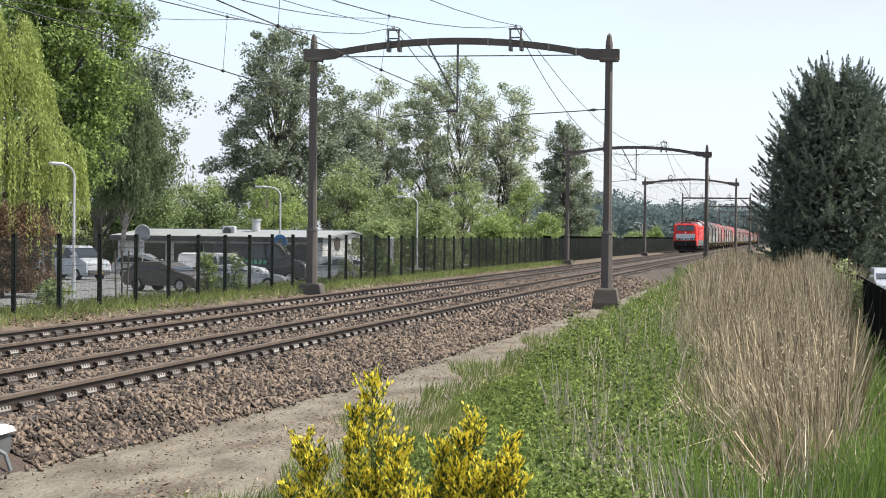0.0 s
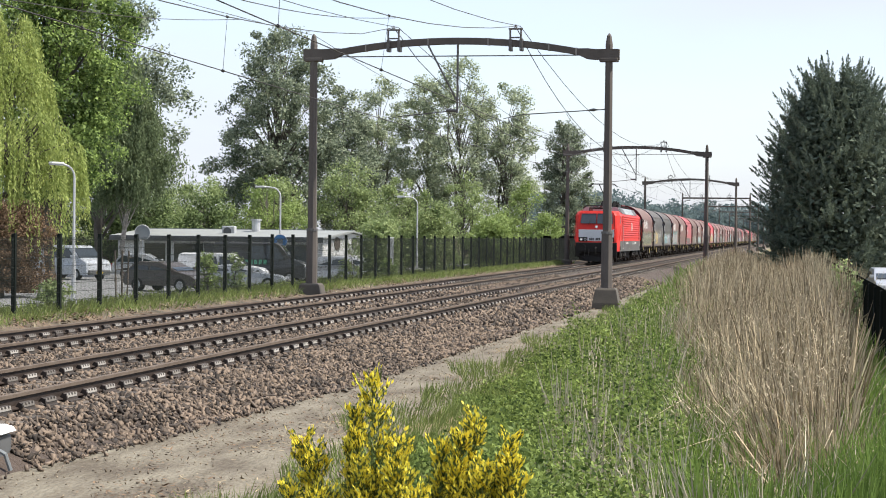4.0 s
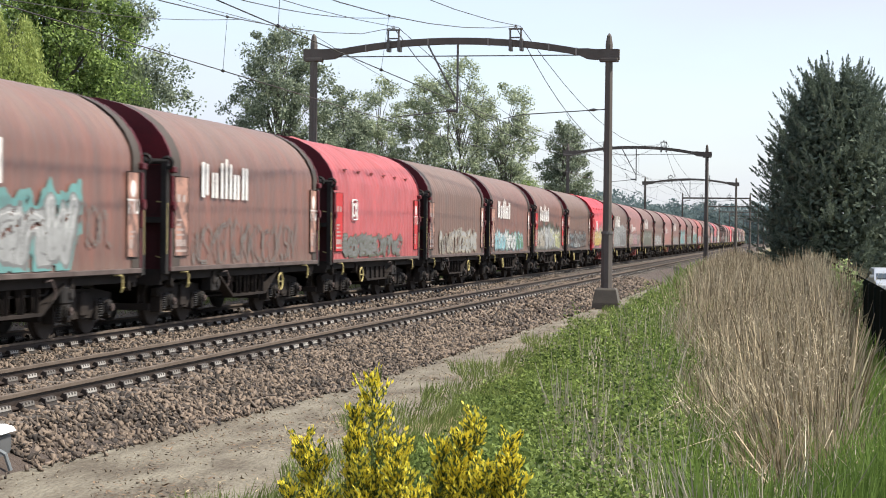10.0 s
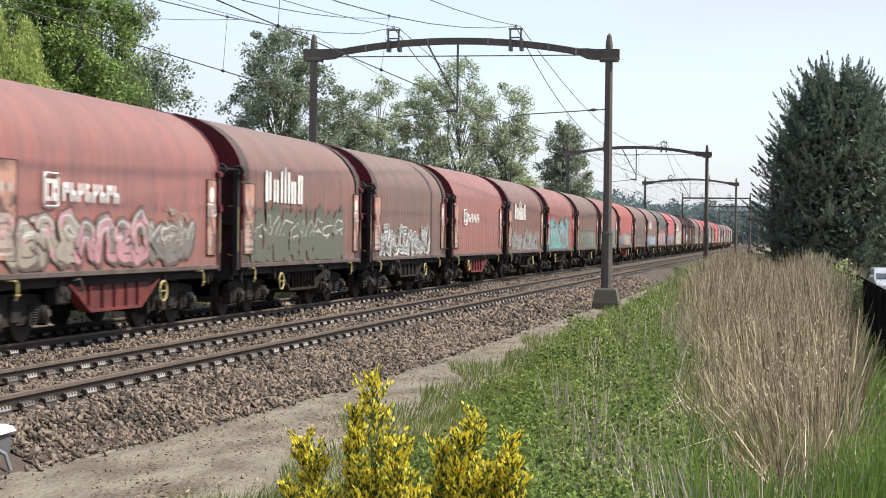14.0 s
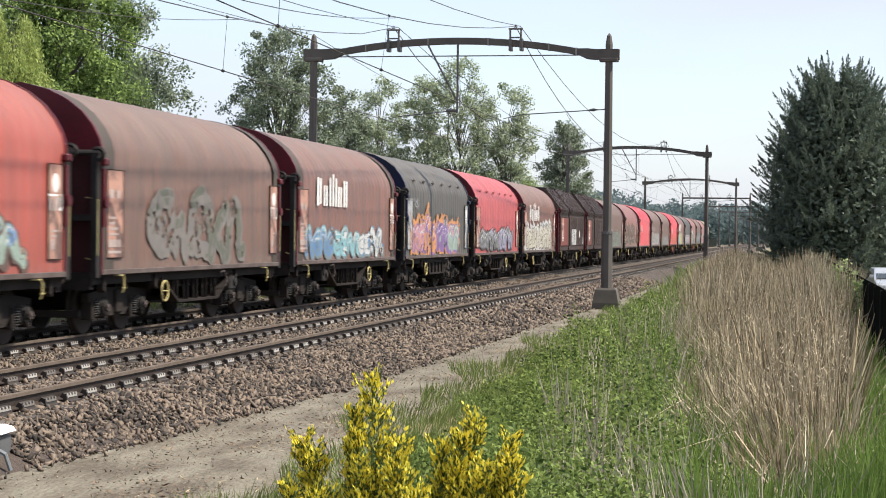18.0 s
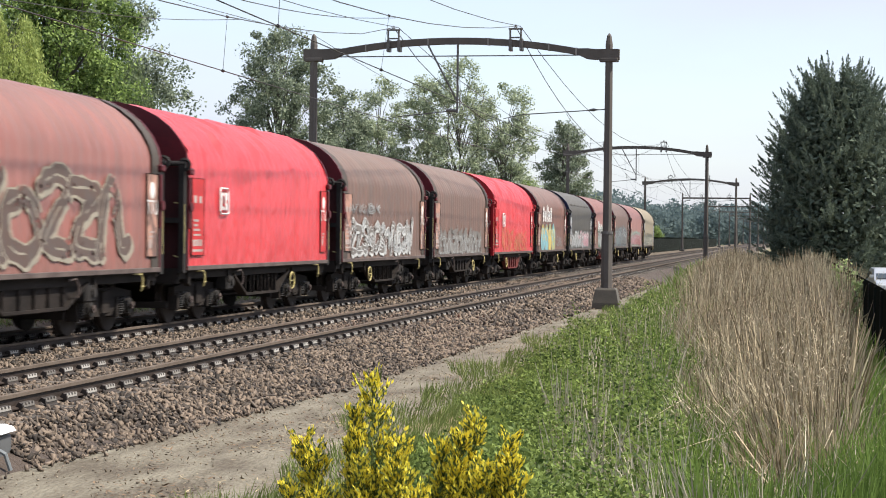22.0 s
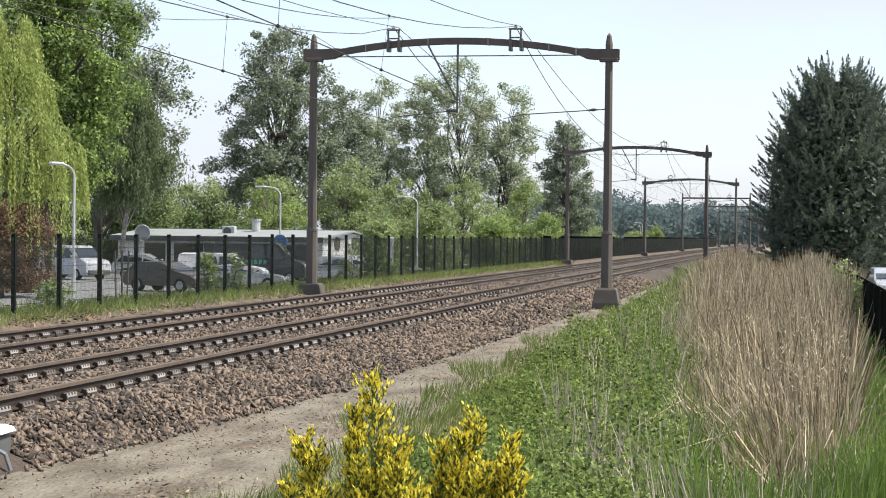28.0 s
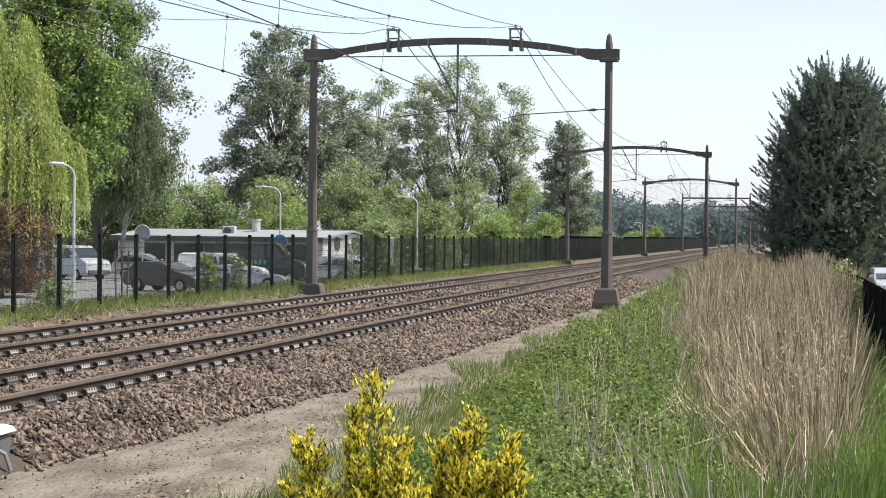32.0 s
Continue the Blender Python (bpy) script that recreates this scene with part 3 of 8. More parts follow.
# ---- car park and buildings beyond the fence ----
M.update(
    wall_grey=surface("grey_wall_render", (0.74, 0.74, 0.72), 0.9, other=(0.62, 0.62, 0.60), scale=0.8, fine=30, bump=0.1),
    wall_white=surface("white_gable_boards", (0.66, 0.67, 0.66), 0.7, other=(0.5, 0.51, 0.5), scale=1.2, fine=30, bump=0.1),
    sheet=surface("grey_roof_sheet", (0.24, 0.255, 0.25), 0.7, other=(0.18, 0.19, 0.185), scale=0.7, fine=20, bump=0.1),
    dark_trim=surface("dark_fascia", (0.10, 0.103, 0.105), 0.6, bump=0.05),
    zinc=surface("zinc_flue", (0.55, 0.56, 0.57), 0.45, metal=0.3, bump=0.05),
    shopglass=glass("shop_window_glass", (0.03, 0.04, 0.045)),
    silver=surface("silver_car_paint", (0.42, 0.44, 0.46), 0.3, other=(0.36, 0.38, 0.40), metal=0.4, scale=1, bump=0, coat=0.4),
    white_car=surface("white_car_paint", (0.78, 0.79, 0.80), 0.3, other=(0.70, 0.71, 0.72), scale=1, bump=0, coat=0.4),
    pale_blue=surface("pale_blue_car_paint", (0.50, 0.53, 0.56), 0.35, other=(0.42, 0.45, 0.48), metal=0.15, scale=1, bump=0, coat=0.4),
    dark_car=surface("dark_car_paint", (0.035, 0.037, 0.04), 0.3, other=(0.025, 0.026, 0.028), scale=1, bump=0, coat=0.4),
    brown_car=surface("dark_brown_car_paint", (0.085, 0.072, 0.063), 0.4, other=(0.06, 0.05, 0.045), scale=1, bump=0, coat=0.1),
    tyre=surface("tyre_rubber", (0.018, 0.018, 0.018), 0.85, bump=0.1),
    alloy=surface("alloy_rim", (0.45, 0.46, 0.47), 0.35, metal=0.7, bump=0),
    tail=surface("red_tail_lamp", (0.4, 0.02, 0.02), 0.25, bump=0),
    headlamp=surface("clear_headlamp", (0.6, 0.62, 0.64), 0.15, bump=0),
    blue_sign=surface("blue_road_sign", (0.05, 0.16, 0.36), 0.45, other=(0.07, 0.2, 0.4), scale=2, bump=0),
    sign_back=surface("grey_sign_back", (0.20, 0.22, 0.23), 0.6, bump=0.02),
    stake=surface("weathered_stake", (0.105, 0.085, 0.068), 0.9, bump=0.3),
    cabinet=surface("grey_green_cabinet", (0.30, 0.34, 0.32), 0.6, other=(0.24, 0.27, 0.26), scale=1, bump=0.05),
    sign_text=surface("green_lettering", (0.10, 0.34, 0.22), 0.6, bump=0),
)
strip("car_park", M["asphalt"], lambda y: -62.0, lambda y: -22.4, lambda x, y: -1.045, np.arange(62, 128, 3.0), 12, 0.004, "grey asphalt car park behind the railway fence", "car park")
strip("road", M["asphalt"], lambda y: -33.0, lambda y: -25.6, lambda x, y: -1.035, np.arange(127.9, 700, 20.0), 4, 0.0, "grey asphalt road running on beside the railway", "road")


def vehicle(name, label, x, y, turn, paint_mat, length, width, height, hood_len, hood_h, van=False):
    """A car or van that points along its own +x axis; origin on the ground under its middle."""
    c = thing(name, label, "van" if van else "car", at=pose(x, y, -1.04, 0, 0, turn))
    L, W, H = length / 2, width / 2, height
    if van:
        side = [(-L, 0.35), (-L, H * 0.62), (-L + 0.06, H - 0.1), (-L + 0.2, H), (L - hood_len - 0.75, H), (L - hood_len - 0.55, H - 0.08), (L - hood_len + 0.12, hood_h + 0.10), (L - 0.25, hood_h - 0.05), (L - 0.06, hood_h - 0.2), (L, 0.45), (L - 0.05, 0.3), (-L + 0.1, 0.3)]
    else:
        side = [(-L, 0.42), (-L + 0.02, hood_h - 0.05), (-L + 0.18, hood_h + 0.06), (-L + 0.55, H - 0.06), (-L + 1.0, H), (L - hood_len - 0.95, H - 0.02), (L - hood_len, hood_h + 0.04), (L - 0.35, hood_h - 0.12), (L - 0.04, hood_h - 0.3), (L, 0.4), (L - 0.1, 0.28), (-L + 0.1, 0.28)]
    bm = bmesh.new()
    rings_ = []
    for w, k in ((-W, 0.96), (-W + 0.07, 1.0), (W - 0.07, 1.0), (W, 0.96)):
        rings_.append([(a * (0.985 if abs(w) == W else 1), w * (1 if b < hood_h + 0.05 else 0.88), b if b < 0.5 else 0.5 + (b - 0.5) * k) for a, b in side])
    loft(bm, rings_)
    body = part("body", bm, paint_mat, c)
    top, belt = H - 0.12, hood_h + 0.08
    glass_x = (-L + 0.25, L - hood_len - 0.30) if not van else (L - hood_len - 2.3, L - hood_len - 0.35)
    for s in (-1, 1):
        n = 2
        step = (glass_x[1] - glass_x[0]) / n
        for k in range(n):
            a, b = glass_x[0] + k * step + 0.05, glass_x[0] + (k + 1) * step - 0.03
            cut = 0.42 if k == n - 1 else 0.1
            back = 0.35 if (k == 0 and not van) else 0.0
            bm = bmesh.new()
            loft(bm, [[(a, s * (W * 0.965), belt), (b + 0.12 * (k == n - 1), s * (W * 0.965), belt), (b - cut, s * (W * 0.895), top - 0.05), (a + back, s * (W * 0.895), top - 0.05)],
                      [(a, s * (W * 0.90), belt), (b, s * (W * 0.90), belt), (b - cut, s * (W * 0.82), top - 0.05), (a + back, s * (W * 0.82), top - 0.05)]])
            part("side_window", bm, M["shopglass"], body)
        for wx in (-L + 0.85, L - 0.9):
            w = part("wheel", disc(bmesh.new(), (wx, s * (W - 0.09), 0.32), (0, 1, 0), 0.32, 0.22, 18), M["tyre"], c)
            part("rim", disc(bmesh.new(), (wx, s * (W + 0.015), 0.32), (0, 1, 0), 0.20, 0.03, 12), M["alloy"], w)
        part("headlight", new_box(L - 0.22, L - 0.02, s * W * 0.72 - 0.16, s * W * 0.72 + 0.16, hood_h - 0.34, hood_h - 0.18, bevel=0.03), M["headlamp"], body)
        part("tail_light", new_box(-L - 0.006, -L + 0.1, s * W * 0.82 - 0.1, s * W * 0.82 + 0.1, hood_h - 0.3, hood_h - 0.02, bevel=0.02), M["tail"], body)
        part("wing_mirror", new_box(L - hood_len - 0.35, L - hood_len - 0.2, s * (W + 0.1) - 0.09, s * (W + 0.1) + 0.09, belt, belt + 0.16, bevel=0.03), paint_mat, body)
    x0, x1 = L - hood_len - (0.54 if van else 0.88), L - hood_len + (0.07 if van else -0.08)
    bm = bmesh.new()
    loft(bm, [[(x0 + 0.075, -W * 0.8, top), (x0 + 0.075, W * 0.8, top), (x1 + 0.075, W * 0.88, belt), (x1 + 0.075, -W * 0.88, belt)], [(x0 - 0.05, -W * 0.8, top), (x0 - 0.05, W * 0.8, top), (x1 - 0.05, W * 0.88, belt), (x1 - 0.05, -W * 0.88, belt)]])
    part("windscreen", bm, M["shopglass"], body)
    part("bumper", new_box(L - 0.14, L + 0.05, -W * 0.92, W * 0.92, 0.32, 0.58, bevel=0.05), M["dark_trim"], body)
    part("bumper", new_box(-L - 0.05, -L + 0.14, -W * 0.92, W * 0.92, 0.36, 0.6, bevel=0.05), M["dark_trim"], body)
    part("number_bars", new_box(L + 0.045, L + 0.06, -0.26, 0.26, 0.38, 0.49), M["yellow_plate"], body, "plain yellow plate")
    return c


M["yellow_plate"] = surface("yellow_plate", (0.6, 0.45, 0.05), 0.5, bump=0)
FACE = 10.68                     # degrees: across the line of sight
vehicle("delivery_van", "pale silver-blue van parked beside the hedge", -40.75, 100.2, FACE - 36, M["pale_blue"], 4.9, 1.9, 1.95, 0.85, 1.16, van=True)
vehicle("parked_car", "dark brown estate car parked on asphalt", -28.55, 82.4, FACE - 28, M["brown_car"], 4.2, 1.7, 1.4, 1.1, 0.92)
vehicle("parked_car", "silver hatchback parked before the grey building", -37.4, 103.9, FACE, M["silver"], 4.0, 1.7, 1.5, 1.0, 0.92)
vehicle("parked_car", "dark hatchback parked before the grey building", -33.8, 100.5, FACE + 180, M["dark_car"], 4.0, 1.7, 1.5, 1.0, 0.92)
vehicle("delivery_van", "white van with a rounded roof on the car park", -28.1, 89.35, FACE, M["white_car"], 4.5, 1.8, 1.75, 1.1, 1.05, van=True)
vehicle("parked_car", "silver car with a low bonnet near the lamp post", -25.8, 85.7, FACE, M["silver"], 4.0, 1.7, 1.25, 1.4, 0.85)
vehicle("delivery_van", "black van with green lettering bars on its side", -29.1, 99.3, FACE, M["dark_car"], 5.2, 1.95, 2.25, 0.9, 1.25, van=True)
vehicle("parked_car", "silver hatchback beside the white gable", -26.2, 101.9, FACE + 180, M["silver"], 4.0, 1.7, 1.5, 1.0, 0.92)
vehicle("parked_car", "white hatchback beside the white gable", -24.7, 105.3, FACE, M["white_car"], 4.1, 1.7, 1.5, 1.0, 0.92)
vehicle("parked_car", "silver car behind the garden fence", 4.6, 88.0, -85, M["silver"], 4.3, 1.75, 1.48, 1.1, 0.92)
letter = thing("van_lettering", "row of green lettering bars on the black van", "lettering", at=pose(-29.1, 99.3, -1.04, 0, 0, FACE))
for k in range(7):
    part("letter_bar", new_box(-1.3 + 0.26 * k, -1.12 + 0.26 * k, -0.995, -0.985, 1.05, 1.30), M["sign_text"], letter)


def office(x, y, turn):
    """A low shop building; origin at its near front corner, front along -x."""
    b = thing("low_building", "low grey building with pitched sheet roof and white gable", "building", at=pose(x, y, -1.05, 0, 0, turn))
    L, Dp, H = 14.6, 8.0, 2.5
    wall = part("wall", new_box(-L, 0, 0, 0.2, 0, H), M["wall_grey"], b, "grey rendered front wall")
    part("wall", new_box(-L, 0, Dp - 0.2, Dp, 0, H), M["wall_grey"], b)
    part("wall", new_box(-L, -L + 0.2, 0.2, Dp - 0.2, 0, H), M["wall_grey"], b)
    gable = part("gable", prism(bmesh.new(), [(0.0, 0.0), (Dp, 0.0), (Dp, H), (Dp / 2, H + 0.36), (0.0, H)], "x", 0.004, 0.2), M["wall_white"], b, "white boarded gable wall")
    for k in range(10):
        part("board", new_box(0.2, 0.216, 0.05 + k * 0.79, 0.82 + k * 0.79, 1.3, 2.58), M["wall_white"], gable)
    roof = part("roof", prism(bmesh.new(), [(-0.45, H - 0.06), (Dp / 2, H + 0.40), (Dp + 0.45, H - 0.06), (Dp + 0.45, H + 0.06), (Dp / 2, H + 0.52), (-0.45, H + 0.06)], "x", -L - 0.4, 0.5), M["sheet"], b, "grey sheet roof")
    part("fascia", new_box(-L - 0.38, 0.48, -0.49, -0.455, H - 0.28, H + 0.05), M["dark_trim"], roof)
    part("ridge_cap", new_box(-L - 0.4, 0.5, Dp / 2 - 0.15, Dp / 2 + 0.15, H + 0.49, H + 0.55), M["sheet"], roof)
    for a, w in ((-12.6, 1.6), (-10.4, 2.2), (-7.2, 1.0), (-5.3, 2.4), (-2.4, 2.2)):
        win = part("window", new_box(a, a + w, -0.03, 0.0, 0.9, 2.1), M["shopglass"], b)
        part("window_frame", pipe(bmesh.new(), [(a, -0.035, 0.9), (a + w, -0.035, 0.9), (a + w, -0.035, 2.1), (a, -0.035, 2.1), (a, -0.035, 0.9)], 0.035, 4), M["wall_white"], win)
        part("window_sill", new_box(a - 0.06, a + w + 0.06, -0.1, 0.0, 0.83, 0.88), M["sheet"], win)
    door = part("door", new_box(-8.4, -7.5, -0.03, 0.0, 0.02, 2.1), M["dark_trim"], b)
    part("door_handle", new_box(-7.65, -7.6, -0.07, -0.03, 1.0, 1.14), M["zinc"], door)
    part("wall_lamp", new_box(-9.0, -8.85, -0.12, 0.0, 1.7, 1.95, bevel=0.02), M["dark_trim"], b)
    part("wall_lamp", new_box(-6.0, -5.85, -0.12, 0.0, 1.7, 1.95, bevel=0.02), M["dark_trim"], b)
    for k in range(2):
        part("gable_sign", disc(bmesh.new(), (0.24, 2.1 + 2.6 * k, 2.15), (1, 0, 0), 0.42, 0.05, 20), M["stake"] if k == 0 else M["dark_trim"], b, "round brown sign")
    return b


office(-28.9, 111.6, -11.3)
flue = thing("roof_flue", "short zinc flue on the grey roof", "flue", at=pose(-34.2, 115.6, 1.65))
part("pipe", disc(bmesh.new(), (0, 0, 0.35), (0, 0, 1), 0.28, 1.1, 14), M["zinc"], flue)
part("cap", disc(bmesh.new(), (0, 0, 0.95), (0, 0, 1), 0.36, 0.1, 14), M["zinc"], flue)
unit = thing("air_unit", "white air-conditioning unit on the grey roof", "air conditioner", at=pose(-35.7, 114.6, 1.62))
part("case", new_box(-0.42, 0.42, -0.25, 0.25, -0.2, 0.55, bevel=0.03), M["zinc"], unit)
part("grille", disc(bmesh.new(), (-0.05, -0.26, 0.2), (0, 1, 0), 0.27, 0.03, 16), M["dark_trim"], unit)


def street_lamp(x, y, h, arm, turn=0):
    t = thing("street_lamp", "galvanised street lamp with a bent arm", "street lamp", "lamps along the road", at=pose(x, y, -1.05, 0, 0, turn))
    bm = bmesh.new()
    tube(bm, (0, 0, 0), (0, 0, 1.6), 0.085, seg=10)
    tube(bm, (0, 0, 1.6), (0, 0, h - 0.6), 0.06, 0.048, seg=10)
    part("pole", bm, M["lampsteel"], t)
    pts = [(-(1 - math.cos(a)) * 0.55, 0, h - 0.6 + math.sin(a) * 0.5) for a in np.linspace(0, math.pi / 2, 7)] + [(-0.55 - arm, 0, h - 0.06)]
    part("arm", pipe(bmesh.new(), pts, 0.042, 8), M["lampsteel"], t)
    head = part("lamp_head", new_box(-1.15 - arm, -0.5 - arm, -0.13, 0.13, h - 0.12, h - 0.01, bevel=0.04), M["lampsteel"], t)
    part("lens", new_box(-1.1 - arm, -0.6 - arm, -0.1, 0.1, h - 0.14, h - 0.118), M["headlamp"], head)
    return t


for x, y, arm in [(-27.9, 69.0, 0.05), (-28.6, 101.5, 0.35), (-25.5, 125.5, 0.3), (-26.3, 167, 0.3), (-26.5, 205.7, 0.3), (-25.0, 228.4, 0.3), (-31.5, 395, 0.4), (-29.0, 400, 0.4), (-26.0, 330, 0.4)]:
    street_lamp(x, y, 5.5, arm, 60 if y < 70 else 0)


def disc_sign(x, y, z, r, mat, label, pole=True):
    s = thing("road_sign", label, "sign", at=pose(x, y, -1.05, 0, 0, FACE))
    z += 1.05
    if pole:
        part("pole", disc(bmesh.new(), (0, 0.06, z / 2 + 0.2), (0, 0, 1), 0.035, z + 0.4, 8), M["lampsteel"], s)
    d = part("disc", disc(bmesh.new(), (0, -0.02, z), (0, 1, 0), r, 0.03, 24), M[mat], s)
    part("rim", ring(bmesh.new(), (0, -0.03, z), (0, 1, 0), r, 0.02, 24), M["lampsteel"], d)
    return d


d = disc_sign(-28.55, 101.35, 1.26, 0.41, "blue_sign", "round blue road sign on the lamp post", pole=False)
part("symbol", new_box(-0.16, 0.16, -0.05, -0.036, 2.18, 2.44, bevel=0.03), M["sign_back"], d, "pale symbol bars")
disc_sign(-32.85, 90.5, 1.69, 0.40, "sign_back", "grey back of a round road sign on a pole")
board = thing("white_board", "narrow white notice board on a post by the fence", "board", at=pose(-19.2, 88, -0.45, 0, 0, FACE))
part("panel", new_box(-0.15, 0.15, -0.03, 0.03, 0.6, 2.05, bevel=0.01), M["wall_white"], board)
part("post", new_box(-0.03, 0.03, 0.03, 0.09, -0.3, 1.9), M["lampsteel"], board)
for k, px in enumerate((-27.36, -27.15, -26.97, -26.74)):
    st = thing("wooden_stake", "weathered wooden stake beside a young tree", "stake", "stakes on the lawn", at=pose(px, 72.2 + 0.2 * k, -1.0))
    part("stake", disc(bmesh.new(), (0, 0, 0.95), (0.03 * (k - 1), 0, 1), 0.04, 2.0, 8), M["stake"], st)
    if k < 3:
        part("crossbar", disc(bmesh.new(), (0.1, 0.0, 1.15 + 0.25 * k), (1, 0.3, 0.1), 0.022, 0.26, 6), M["stake"], st)
sw = thing("relay_cabinet", "grey-green lineside relay cabinet by the fence", "cabinet", at=pose(-17.3, 200, -0.15, 0, 0, 0))
part("case", new_box(-0.65, 0.65, -0.4, 0.4, 0, 1.85, bevel=0.03), M["cabinet"], sw)
for s in (-0.32, 0.32):
    dr = part("door", new_box(s - 0.29, s + 0.29, -0.425, -0.4, 0.12, 1.72, bevel=0.01), M["cabinet"], sw)
    part("handle", new_box(s * 0.3 - 0.02, s * 0.3 + 0.02, -0.46, -0.425, 0.85, 1.0), M["dark_trim"], dr)
part("roof_cap", new_box(-0.7, 0.7, -0.45, 0.45, 1.85, 1.92, bevel=0.02), M["cabinet"], sw)
jb = thing("trackside_box", "dark trackside box with a white lid beside the ballast", "box", at=pose(-7.42, 15.98, -0.43, 0, 0, 4))
part("case", new_box(-0.42, 0.27, -0.25, 0.25, -0.1, 0.25, bevel=0.02), M["dark_trim"], jb)
bm = bmesh.new()
prism(bm, [(-0.5, 0.33), (0.2, 0.34), (0.28, 0.32), (0.31, 0.28), (-0.5, 0.27)], "y", -0.26, 0.26)
part("lid", bm, M["wall_white"], jb, "white sloping lid")
part("cable", pipe(bmesh.new(), [(0.24, -0.26, 0.2), (0.40, -0.28, 0.12), (0.44, -0.25, -0.03)], 0.022, 6), M["sign_back"], jb)


# ---- trees ----
M.update(
    bark=surface("grey_bark", (0.12, 0.108, 0.09), 0.95, other=(0.055, 0.05, 0.042), scale=3, fine=20, bump=0.6, stretch=(1, 1, 0.3)),
    birch=surface("birch_bark", (0.5, 0.47, 0.42), 0.9, other=(0.12, 0.1, 0.09), scale=3, fine=20, bump=0.4, stretch=(1, 1, 2)),
    willow=foliage("willow_leaf", (0.40, 0.46, 0.15), (0.21, 0.27, 0.075), 0.42),
    lime=foliage("bright_leaf", (0.31, 0.415, 0.125), (0.055, 0.098, 0.03), 0.42),
    greyleaf=foliage("birch_leaf", (0.18, 0.225, 0.115), (0.085, 0.118, 0.06), 0.38),
    poplar=foliage("poplar_leaf", (0.30, 0.345, 0.24), (0.09, 0.118, 0.08), 0.38),
    # the far poplar row: a paler, greyer leaf carries painted haze
    silver=foliage("haze_pale_poplar_leaf", (0.46, 0.51, 0.345), (0.15, 0.19, 0.12), 0.45),
    bush=foliage("bush_leaf", (0.36, 0.43, 0.195), (0.15, 0.205, 0.085), 0.45),
    fresh=foliage("fresh_leaf", (0.29, 0.37, 0.13), (0.17, 0.235, 0.075), 0.42),
    conifer=foliage("cypress_needle", (0.172, 0.205, 0.150), (0.087, 0.117, 0.094), 0.3, rough=0.9, scale=0.45),
    # pale blue-green leaf colour: distance haze is painted in
    wood=foliage("haze_tinted_wood_leaf", (0.150, 0.200, 0.198), (0.125, 0.168, 0.17), 0.5, rough=0.9),
    dead=foliage("dead_hedge_leaf", (0.27, 0.185, 0.115), (0.10, 0.065, 0.045), 0.2),
    understorey=foliage("understorey_shade_leaf", (0.19, 0.25, 0.10), (0.06, 0.092, 0.036), 0.35),
    nettle=foliage("nettle_leaf", (0.265, 0.34, 0.092), (0.038, 0.068, 0.018), 0.4, scale=2.0),
    grass=foliage("verge_grass", (0.22, 0.265, 0.085), (0.105, 0.145, 0.04), 0.35),
    straw=foliage("dry_grass", (0.48, 0.42, 0.28), (0.20, 0.168, 0.10), 0.2),
    shade_reed=foliage("reed_shade", (0.16, 0.13, 0.078), (0.06, 0.052, 0.03), 0.15),
    reed=foliage("dry_reed", (0.56, 0.46, 0.308), (0.13, 0.10, 0.058), 0.25),
    flake=foliage("pale_reed_leaf", (0.66, 0.56, 0.40), (0.22, 0.17, 0.105), 0.25),
    lush=foliage("ditch_grass_blade", (0.21, 0.30, 0.072), (0.085, 0.14, 0.030), 0.4),
    stem=foliage("grey_stem", (0.58, 0.52, 0.40), (0.28, 0.24, 0.18), 0.1),
    flower=foliage("broom_flower", (0.88, 0.79, 0.11), (0.78, 0.62, 0.05), 0.35),
    broom=foliage("broom_twig", (0.13, 0.17, 0.05), (0.06, 0.085, 0.025), 0.2),
)


def leaf_quads(centres, size, rng, droop=0.0, aspect=1.7, along=None, facing=None):
    """Small lozenges at the centres, turned at random or facing roughly one way."""
    n = len(centres)
    d = rng.normal(0, 1, (n, 3))
    d[:, 2] = d[:, 2] * (1 - droop) - droop * 2.0
    if along is not None:
        d = along + 0.25 * d
    d /= np.linalg.norm(d, axis=1)[:, None]
    e = np.cross(d, rng.normal(0, 1, (n, 3)) if facing is None else facing + rng.normal(0, 0.45, (n, 3)))
    e /= np.linalg.norm(e, axis=1)[:, None] + 1e-9
    s = size * rng.uniform(0.6, 1.3, n)[:, None]
    a, b = d * s * aspect / 2, e * s / 2
    bend = np.cross(d, e) * s * 0.12
    V = np.stack([centres - a, centres + b + bend, centres + a, centres - b + bend], 1).reshape(-1, 3)
    return V, np.arange(n * 4).reshape(n, 4)


def tubes_np(segs, sides=5):
    """Tapered limbs as arrays: rows of start, end and two radii."""
    V, F = [], []
    for a, b, r0, r1 in segs:
        a, b = np.array(a, float), np.array(b, float)
        d = b - a
        d /= np.linalg.norm(d) + 1e-9
        u = np.cross(d, (0.3, 0.9, 0.1))
        u /= np.linalg.norm(u) + 1e-9
        v = np.cross(d, u)
        n = len(V)
        for c, r in ((a, r0), (b, r1)):
            for k in range(sides):
                t = 2 * math.pi * k / sides
                V.append(c + (u * math.cos(t) + v * math.sin(t)) * r)
        F += [(n + k, n + (k + 1) % sides, n + sides + (k + 1) % sides, n + sides + k) for k in range(sides)]
    return np.array(V), np.array(F)


